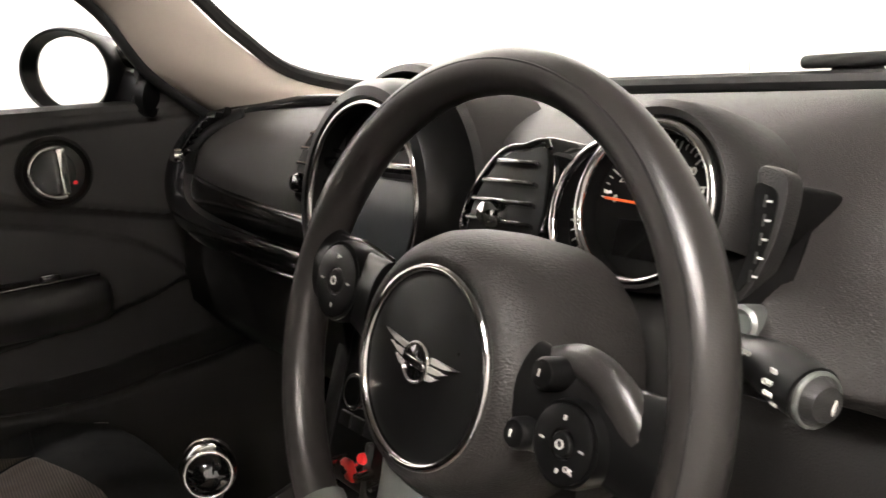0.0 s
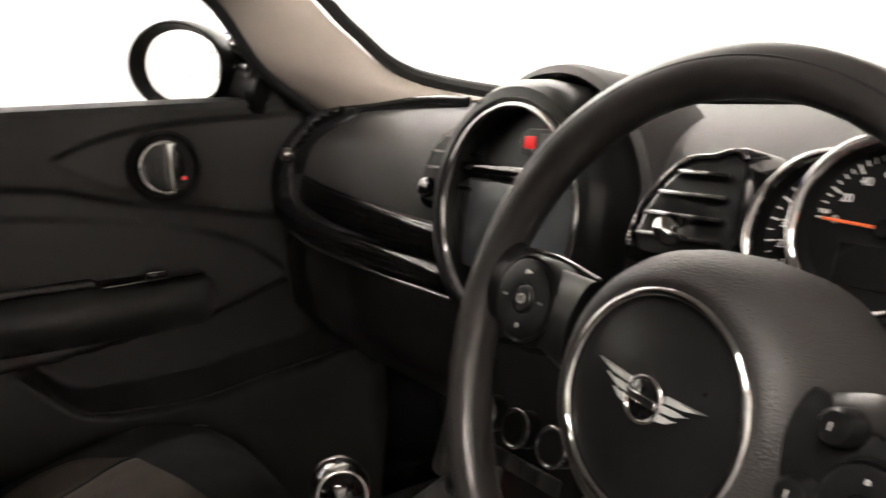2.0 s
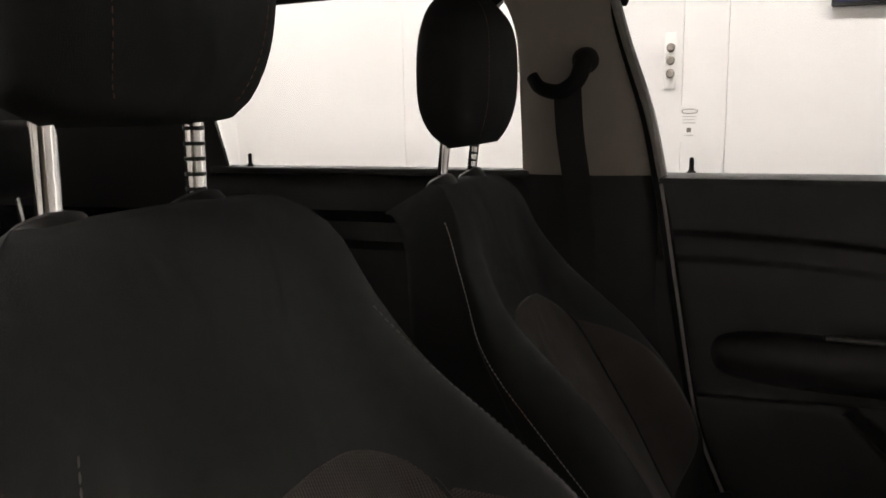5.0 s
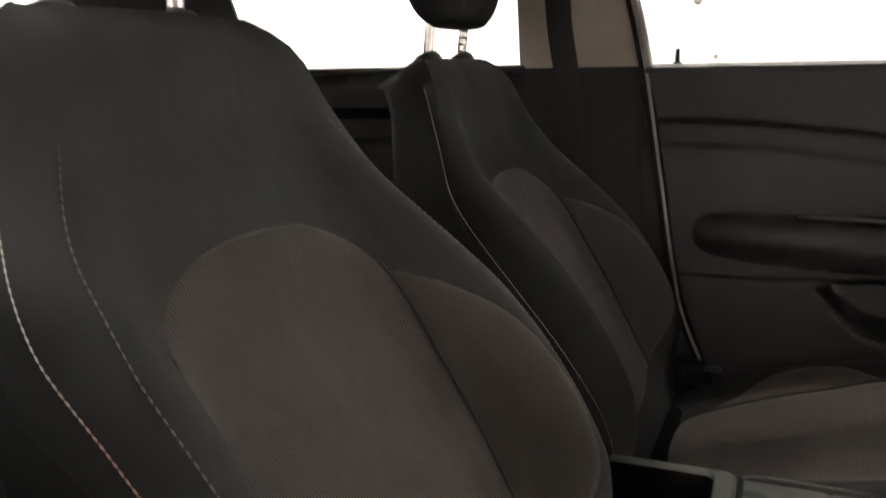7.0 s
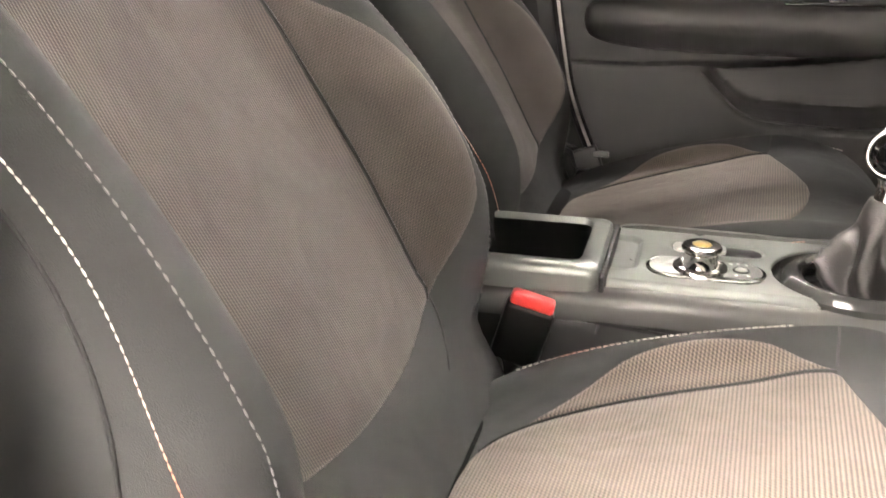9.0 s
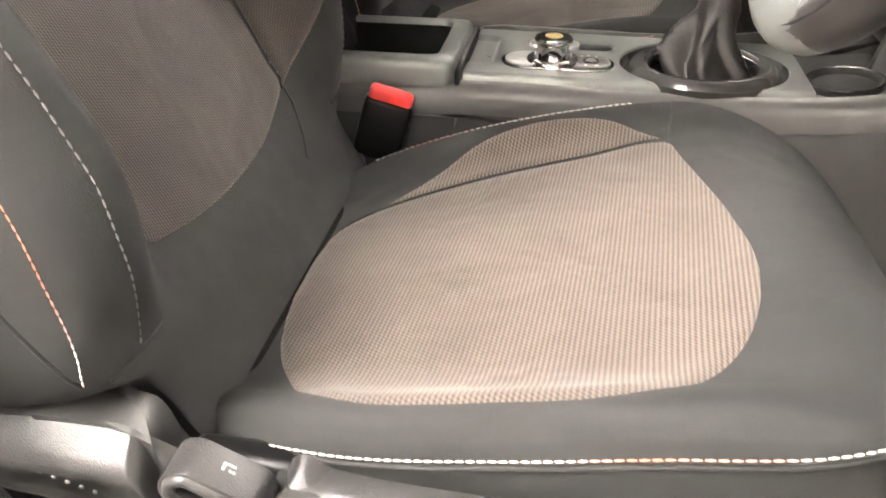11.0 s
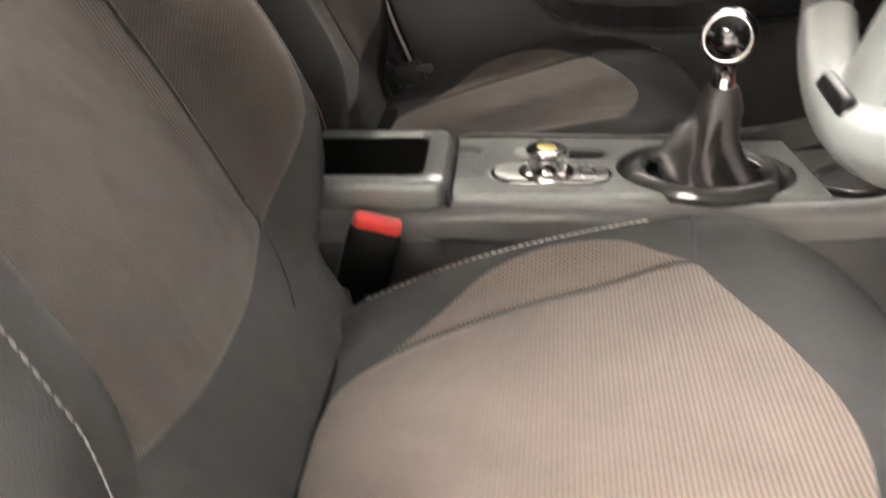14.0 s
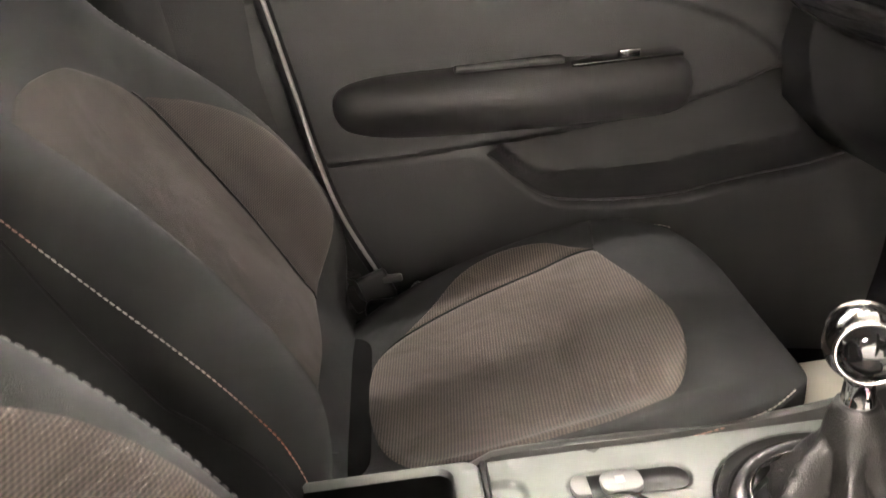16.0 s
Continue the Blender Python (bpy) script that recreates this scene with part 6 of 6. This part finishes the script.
# ---- centre console ----
def rounded(w, h, r, n=8):
    pts = []
    for qx, qy, a0 in ((1, 1, 0), (-1, 1, 90), (-1, -1, 180), (1, -1, 270)):
        for k in range(n + 1):
            a = math.radians(a0 + 90 * k / n)
            pts.append((qx * (w / 2 - r) + r * math.cos(a), qy * (h / 2 - r) + r * math.sin(a)))
    return pts


def ellipse(a, b, n=64):
    return [(a * math.cos(2 * math.pi * q / n), b * math.sin(2 * math.pi * q / n)) for q in range(n)]


def console():
    con = thing("centre_console", "satin grey centre console with open bin and controller", "console")
    cx = -0.022
    # body with sloping sides
    body = []
    for y, top, hw in ((-0.30, 0.430, 0.088), (-0.10, 0.430, 0.090), (0.10, 0.430, 0.092), (0.180, 0.430, 0.093), (0.188, 0.452, 0.094), (0.36, 0.448, 0.098), (0.50, 0.446, 0.108), (0.62, 0.46, 0.120), (0.74, 0.50, 0.13)):
        body.append([(cx - hw - 0.012, y, 0.16), (cx - hw - 0.004, y, 0.38), (cx - hw, y, top - 0.02), (cx - hw + 0.006, y, top - 0.008), (cx + hw - 0.006, y, top - 0.008), (cx + hw, y, top - 0.02), (cx + hw + 0.004, y, 0.38), (cx + hw + 0.012, y, 0.16)])
    shell = part("body", loft(body), SIDE, con, "dark grey console sides")
    part("side_seam", tube(smooth_path([(cx + 0.0945, -0.05, 0.437), (cx + 0.0955, 0.10, 0.434), (cx + 0.0975, 0.25, 0.424), (cx + 0.104, 0.42, 0.414)]), 0.0022, 8), RUBBER, shell, "dark panel joint")
    # open bin: a wide satin rim round a dark hollow
    m = pose(-0.014, 0.030, 0.4700, 0.5, 0, 0)
    o = rounded(0.176, 0.300, 0.014)
    i1 = [(x - 0.011, y - 0.002) for x, y in rounded(0.143, 0.256, 0.016)]
    def inset(k):
        return [(-0.011 + (x + 0.011) * k, y * k) for x, y in i1]
    rings = [[(x, y, -0.045) for x, y in o], [(x, y, 0.010) for x, y in o], [(x * 0.985, y * 0.993, 0.0175) for x, y in o], [(x * 0.955, y * 0.978, 0.0205) for x, y in o], [(x, y, 0.0205) for x, y in inset(1.03)], [(x, y, 0.0185) for x, y in inset(1.0)], [(x, y, 0.000) for x, y in inset(0.985)]]
    part("bin_rim", loft([[m @ Vector(p) for p in r] for r in rings], caps=False), SATIN, con, "satin grey rim of the open bin", sharp=50)
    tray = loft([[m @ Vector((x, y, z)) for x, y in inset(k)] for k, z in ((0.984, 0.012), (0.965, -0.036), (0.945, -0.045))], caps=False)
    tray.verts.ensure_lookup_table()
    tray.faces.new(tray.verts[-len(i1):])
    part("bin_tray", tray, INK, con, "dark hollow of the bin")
    part("bin_gap", rbox(0.182, 0.006, 0.03, (-0.018, 0.183, 0.468), 0.002, 2), RUBBER, con, "dark joint ahead of the bin")
    # satin top plate: a height field with a coin dish and two pockets pressed into it
    px0, px1, py0, py1 = cx - 0.095, cx + 0.081, 0.1875, 0.575
    gx, gy = -0.014, 0.462

    def soft_box(x, y, mx, my, hx, hy, r, edge):
        dx, dy = max(0, abs(x - mx) - hx + r), max(0, abs(y - my) - hy + r)
        return step(r + edge, r - edge, math.hypot(dx, dy))

    def plate_top(u, v):
        x, y = px0 + (px1 - px0) * u, py0 + (py1 - py0) * v
        z = 0.4765
        z -= 0.0055 * soft_box(x, y, -0.031, 0.1935, 0.052, 0.0225, 0.014, 0.0035)
        z -= 0.0022 * soft_box(x, y, 0.003, 0.293, 0.0305, 0.0665, 0.030, 0.002)
        z -= 0.0040 * soft_box(x, y, -0.064, 0.306, 0.0165, 0.053, 0.016, 0.0018)
        z -= 0.034 * step(1.0, 0.985, math.hypot((x - gx) / 0.0862, (y - gy) / 0.0965))
        z -= 0.006 * max(0, 1 - min(x - px0, px1 - x) / 0.005) ** 2
        return (x, y, z)

    part("top_plate", sheet(plate_top, 120, 250, (0, 0, -0.016)), SATIN, con, "satin grey top plate with a coin dish", sharp=50)
    for s in (-1, 1):
        side = []
        for k in range(45):
            y = -0.20 + 0.96 * k / 44
            a = curve1([(-0.2, 0.084), (0.42, 0.084), (0.52, 0.090), (0.62, 0.103), (0.76, 0.122)], y)
            z = curve1([(-0.2, 0.462), (0.10, 0.463), (0.19, 0.468), (0.24, 0.4685), (0.42, 0.468), (0.52, 0.472), (0.62, 0.486), (0.76, 0.520)], y)
            if s < 0:
                a, z = a + 0.012, z + 0.012 * step(0.17, 0.20, y)
            side.append([(cx + s * (a + dx), y, z + dz) for dx, dz in ((0, 0), (0.007, -0.0004), (0.013, -0.003), (0.018, -0.008), (0.0205, -0.016), (0.0215, -0.034), (0.0, -0.036))])
        part("side_rail", loft(side), RAIL, con, "satin rounded side rail", sharp=60)
    # controller: dark oval base, split silver keys, chrome skirt and knob
    b = pose(0.003, 0.293, 0.4743, 0, 0, 90)
    base = part("controller_base", moved(outline(stadium(0.131, 0.058, 16), 0.0030, 0.0012), b), PIANO, con, "gloss black controller base")
    part("base_rim", tube([b @ Vector((x, y, 0.0026)) for x, y in stadium(0.131, 0.058, 16)], 0.0011, 8, closed=True), DARKCHROME, base, "shiny edge")
    for a0 in (93, 183):
        quarter = [(-0.0375 + 0.0245 * math.cos(radians(a0 + 84 * k / 10)), 0.0245 * math.sin(radians(a0 + 84 * k / 10))) for k in range(11)]
        side_y = quarter[0][1] if a0 < 100 else quarter[-1][1]
        mid_y = quarter[-1][1] if a0 < 100 else quarter[0][1]
        quarter = quarter + [(-0.026, mid_y), (-0.026, side_y)] if a0 < 100 else quarter + [(-0.026, side_y), (-0.026, mid_y)]
        part("controller_key", moved(outline(quarter, 0.0030, 0.0008), b @ pose(0, 0, 0.0026)), SILVER, base, "satin silver key")
    pad_shape = [(0.020, -0.0245), (0.0375, -0.0245)] + [(0.0375 + 0.0245 * math.cos(radians(-90 + 18 * k)), 0.0245 * math.sin(radians(-90 + 18 * k))) for k in range(1, 10)] + [(0.0375, 0.0245), (0.020, 0.0245)]
    key_pad = part("key_pad", moved(outline(pad_shape, 0.0028, 0.0008), b @ pose(0, 0, 0.0026)), RAIL, base, "dark grey key pad")
    part("dial_key", moved(lathe([(0.0, 0.0022), (0.005, 0.002), (0.0066, 0.0005), (0.0072, -0.001)], 28), b @ pose(0.039, 0.0, 0.0054)), SILVER, key_pad, "round silver key")
    part("dial_ring", ring(0.0082, 0.0014, b @ pose(0.039, 0, 0.0054), 32), RUBBER, key_pad, "dark ring")
    for x, y, turn in ((0.028, 0.0165, 0), (0.036, 0.019, 0), (0.045, 0.0165, 0), (0.033, -0.0165, 15), (0.046, -0.015, -15)):
        part("key_mark", moved(rbox(0.0036, 0.0020, 0.0005, (0, 0, 0), 0.0002, 1), b @ pose(x, y, 0.0056, 0, 0, turn)), WHITE, key_pad, "white key mark")
    kx, ky = 0.004, 0.287
    knob = part("controller_knob", lathe([(0.0205, 0.004), (0.0195, 0.009), (0.0190, 0.018), (0.0200, 0.0205), (0.0222, 0.0225), (0.0226, 0.0252), (0.0208, 0.0278), (0.014, 0.0288), (0.0, 0.0290)], 44, pose(kx, ky, 0.479)), CHROME, base, "chrome controller knob")
    part("knob_skirt", lathe([(0.0315, -0.002), (0.0315, 0.0012), (0.0300, 0.0032), (0.0270, 0.0036), (0.0250, 0.0026), (0.0215, 0.0040)], 48, pose(kx, ky, 0.4785)), CHROME, knob, "chrome skirt")
    part("knob_badge", lathe([(0.0, 0.0012), (0.009, 0.001), (0.0106, 0.0)], 32, pose(kx, ky, 0.5078)), AMBER, knob, "yellow round knob badge")
    # key strip: two silver keys and a dark slot
    k0 = pose(-0.064, 0.306, 0.4726, 0, 0, 90)
    keys = part("key_strip", moved(outline(stadium(0.104, 0.031, 14), 0.0016, 0.0005), k0), INK, con, "dark key strip with a slot")
    part("strip_key", moved(outline([(-0.029 + 0.5 * x, y) for x, y in stadium(0.040, 0.026, 10) if x <= 0.014], 0.0042, 0.0012), k0 @ pose(-0.012, 0, 0.0016)), SILVER, keys, "rounded silver key")
    long_key = part("strip_key", moved(outline(rounded(0.036, 0.026, 0.009), 0.0046, 0.0014), k0 @ pose(-0.007, 0, 0.0016)), SILVER, keys, "long silver brake key")
    part("key_mark", moved(rbox(0.008, 0.009, 0.0006, (0, 0, 0), 0.0003, 1), k0 @ pose(-0.008, 0.001, 0.0064)), WHITE, long_key, "white key mark")
    # lever well: a groove, a wide raised collar and the opening for the boot
    w = pose(gx, gy, 0.4745, 1.0, 0, 0)
    prof = ((0.0862, 0.0965, 0.0005), (0.0848, 0.0950, -0.006), (0.0815, 0.0915, -0.0085), (0.0790, 0.0885, -0.0060), (0.0760, 0.0850, 0.0010), (0.0715, 0.0790, 0.0062), (0.0665, 0.0720, 0.0075), (0.0630, 0.0670, 0.0050), (0.0608, 0.0645, 0.0000), (0.0600, 0.0635, -0.012))
    well = part("lever_well", loft([[w @ Vector((x, y, z)) for x, y in ellipse(a, c, 80)] for a, c, z in prof] + [[w @ Vector((x, y, -0.03)) for x, y in ellipse(0.0862, 0.0965, 80)]], loop=True), COLLAR, con, "satin black collar round the lever", sharp=70)
    part("well_floor", moved(outline(ellipse(0.061, 0.065, 40), 0.003), w @ pose(0, 0, -0.026)), RUBBER, well)
    part("well_chrome", tube([w @ Vector((x, y, 0.0018)) for x, y in ellipse(0.0612, 0.0648, 80)], 0.0012, 8, closed=True), CHROME, well, "bright inner edge of the collar")
    part("well_bridge", rbox(0.172, 0.10, 0.020, (cx - 0.006, 0.628, 0.459), 0.008, 3, (6, 0, 0)), HARD, con, "black tray ahead of the lever")
    hold = part("cup_holder", lathe([(0.042, -0.002), (0.043, 0.004), (0.040, 0.006), (0.037, 0.004), (0.035, -0.0005), (0.0, -0.0008)], 40, pose(cx + 0.024, 0.618, 0.4700, 6, 0, 0)), RUBBER, con, "round black cup holder")
    part("cup_edge", ring(0.0415, 0.0014, pose(cx + 0.024, 0.618, 0.4757, 6, 0, 0), 48), DARKCHROME, hold, "thin shiny edge")
    part("front_bracket", rbox(0.012, 0.03, 0.10, (cx - 0.012, 0.676, 0.520), 0.004, 3, (-14, 0, 0)), RAIL, con, "pale grey upright bracket")
    lever = thing("gear_lever", "chrome and black ball gear knob on a leather boot", "gear lever", (-0.008, 0.468, 0.462))
    boot = []
    body = [(0.0, 0.046), (0.08, 0.051), (0.18, 0.051), (0.30, 0.046), (0.42, 0.038), (0.55, 0.0305), (0.7, 0.0255), (0.88, 0.0215), (1.0, 0.0165)]
    for k in range(41):
        t = k / 40
        rad = curve1(body, t)
        soft = math.sin(math.pi * min(1, t * 1.25 + 0.05)) ** 1.2 if t < 0.76 else 0.0
        ringp = []
        for q in range(72):
            a = 2 * math.pi * q / 72
            wave = (2.5 * a + 0.9 + 2.6 * t + 0.5 * math.sin(a + 1)) % math.pi / math.pi
            crease = 0.62 * (1 - abs(2 * wave - 1) ** 0.8) - 0.36
            small = 0.05 * math.sin(7 * a + 9 * t) * soft + 0.03 * math.sin(11 * a - 14 * t) * soft
            r = rad * (1 + crease * soft + small)
            lobe = 0.012 * soft * (1 - t)
            ringp.append((r * math.cos(a) * 0.92, r * math.sin(a) - lobe, 0.002 + 0.108 * t - 0.012 * soft * math.cos(4 * a + 1.0 + 3.2 * t)))
        boot.append(ringp)
    part("boot", loft(boot), BOOT, lever, "creased grey leather boot", sharp=80)
    part("collar", lathe([(0.0155, 0.095), (0.0160, 0.100), (0.0125, 0.114), (0.0112, 0.128), (0.014, 0.134), (0.0, 0.135)], 32), CHROME, lever, "chrome collar")
    part("ball", lathe([(0.0, 0.1305)] + [(0.0295 * math.sin(math.radians(a)), 0.160 - 0.0295 * math.cos(math.radians(a))) for a in range(10, 171, 8)] + [(0.0, 0.1895)], 48), DARKCHROME, lever, "dark chrome knob")
    for axis in (70, 250):
        cap = pose(0, 0, 0.160) @ pose(0, 0, 0, 80, 0, axis)
        part("side_cap", lathe([(0.0302 * math.sin(math.radians(a)), 0.0302 * math.cos(math.radians(a))) for a in (46, 40, 32, 24, 16, 8)] + [(0.0, 0.0302)], 40, cap), PIANO, lever, "gloss black side of the knob")
        part("side_ring", ring(0.0232, 0.0020, cap @ pose(0, 0, 0.0200), 48), CHROME, lever, "chrome ring")
    part("ball_cap", lathe([(0.0, 0.1895), (0.010, 0.1885), (0.0145, 0.1855), (0.0150, 0.1835)], 32), CHROME, lever, "chrome cap with shift pattern")
    part("shift_mark", join(rbox(0.012, 0.0012, 0.0006, (0, 0, 0.1898), 0.0002, 1), rbox(0.0012, 0.010, 0.0006, (-0.005, 0, 0.1898), 0.0002, 1), rbox(0.0012, 0.010, 0.0006, (0, 0, 0.1898), 0.0002, 1), rbox(0.0012, 0.010, 0.0006, (0.005, 0, 0.1898), 0.0002, 1)), RUBBER, lever, "shift pattern lines")


SILVER = material("satin_silver_key", (0.34, 0.34, 0.325), 0.3, metal=0.6, second=(0.38, 0.38, 0.365), spread=40)
COLLAR = material("satin_black_collar", (0.03, 0.0295, 0.0285), 0.24, second=(0.036, 0.0355, 0.034), spread=20, bump=0.05, grain=1200)
BOOT = material("grey_boot_leather", (0.014, 0.0128, 0.0122), 0.38, second=(0.020, 0.0185, 0.0175), spread=30, bump=0.4, grain=600, voronoi=True)
console()


# ---- paper mats ----
def paper_mat(label, x0, x1, y0, y1):
    mat = thing("paper_mat", label, "floor mat", (0, 0, 0.172))

    def f(u, v):
        x, y = x0 + (x1 - x0) * u, y0 + (y1 - y0) * v
        return (x, y, 0.006 + 0.003 * math.sin(17 * x + 5 * y) * math.sin(13 * y) + 0.03 * max(0, (0.06 - u)) )

    part("sheet", sheet(f, 24, 24, (0, 0, -0.002)), PAPER, mat)
    return mat


def printed_mat():
    mat = paper_mat("cream paper floor mat with blue and red printed shapes", 0.215, 0.715, 0.42, 0.88)
    z = 0.0095

    def show(pts, mt, label, lift=0.0):
        part("print", moved(outline(pts, 0.0008), pose(0, 0, z + lift)), mt, mat, label)

    def oval(cx, cy, a, b, t0, t1, thick, n=22):
        outer, inner = [], []
        for i in range(n + 1):
            s = i / n
            t = radians(t0 + (t1 - t0) * s)
            k = thick * math.sin(math.pi * s) ** 0.6
            outer.append((cx + a * math.cos(t), cy + b * math.sin(t)))
            inner.append((cx + (a - k) * math.cos(t), cy + (b - k) * math.sin(t)))
        return outer + inner[-2:0:-1]

    border = [(0.36, 0.575), (0.414, 0.586), (0.476, 0.591), (0.535, 0.582), (0.60, 0.56), (0.66, 0.53)]
    rail = smooth_path([(x, y, 0) for x, y in border], 6)
    show([(p.x, p.y) for p in rail] + [(0.66, 0.43), (0.36, 0.43)], PRINTBLUE, "solid blue printed corner")
    show([(p.x, p.y) for p in rail] + [(p.x, p.y + 0.013) for p in reversed(rail)], PRINTRED, "red printed border", 0.0003)
    for k in range(5):
        show([(0.47 + 0.016 * k, 0.540 - 0.002 * k), (0.481 + 0.016 * k, 0.538 - 0.002 * k), (0.481 + 0.016 * k, 0.556 - 0.002 * k), (0.47 + 0.016 * k, 0.558 - 0.002 * k)], PAPER, "pale printed bar", 0.0006)
    for k in range(3):
        x = 0.300 + 0.026 * k
        show([(x, 0.628), (x + 0.019, 0.630), (x + 0.021, 0.660), (x + 0.002, 0.658)], PRINTBLUE, "blue printed bar")
    show(oval(0.414, 0.647, 0.036, 0.026, 100, 290, 0.012), PRINTBLUE, "blue swirl")
    show(oval(0.419, 0.648, 0.030, 0.022, -80, 110, 0.011), PRINTRED, "red swirl")
    show(oval(0.408, 0.647, 0.020, 0.013, 60, 250, 0.010), PRINTRED, "red swirl", 0.0003)
    for k in range(4):
        x = 0.456 + 0.031 * k
        show([(x, 0.640), (x + 0.024, 0.641), (x + 0.026, 0.666), (x + 0.003, 0.665)], PRINTRED, "red printed bar")
    for k in range(11):
        x = 0.446 + 0.0125 * k
        show([(x, 0.614), (x + 0.0085, 0.614), (x + 0.009, 0.625), (x + 0.0005, 0.625)], PRINTRED, "small red printed bar")
    show(oval(0.375, 0.740, 0.062, 0.045, 150, 330, 0.024), PRINTBLUE, "large blue swirl")
    show(oval(0.355, 0.750, 0.050, 0.036, 60, 260, 0.026), PRINTRED, "large red swirl", 0.0003)
    part("hem", tube([(0.249, 0.44, z), (0.249, 0.70, z), (0.254, 0.86, z)], 0.0011, 6), RUBBER, mat, "dark hem line")


paper_mat("cream paper floor mat in the passenger footwell", -0.64, -0.16, 0.50, 0.95)
printed_mat()
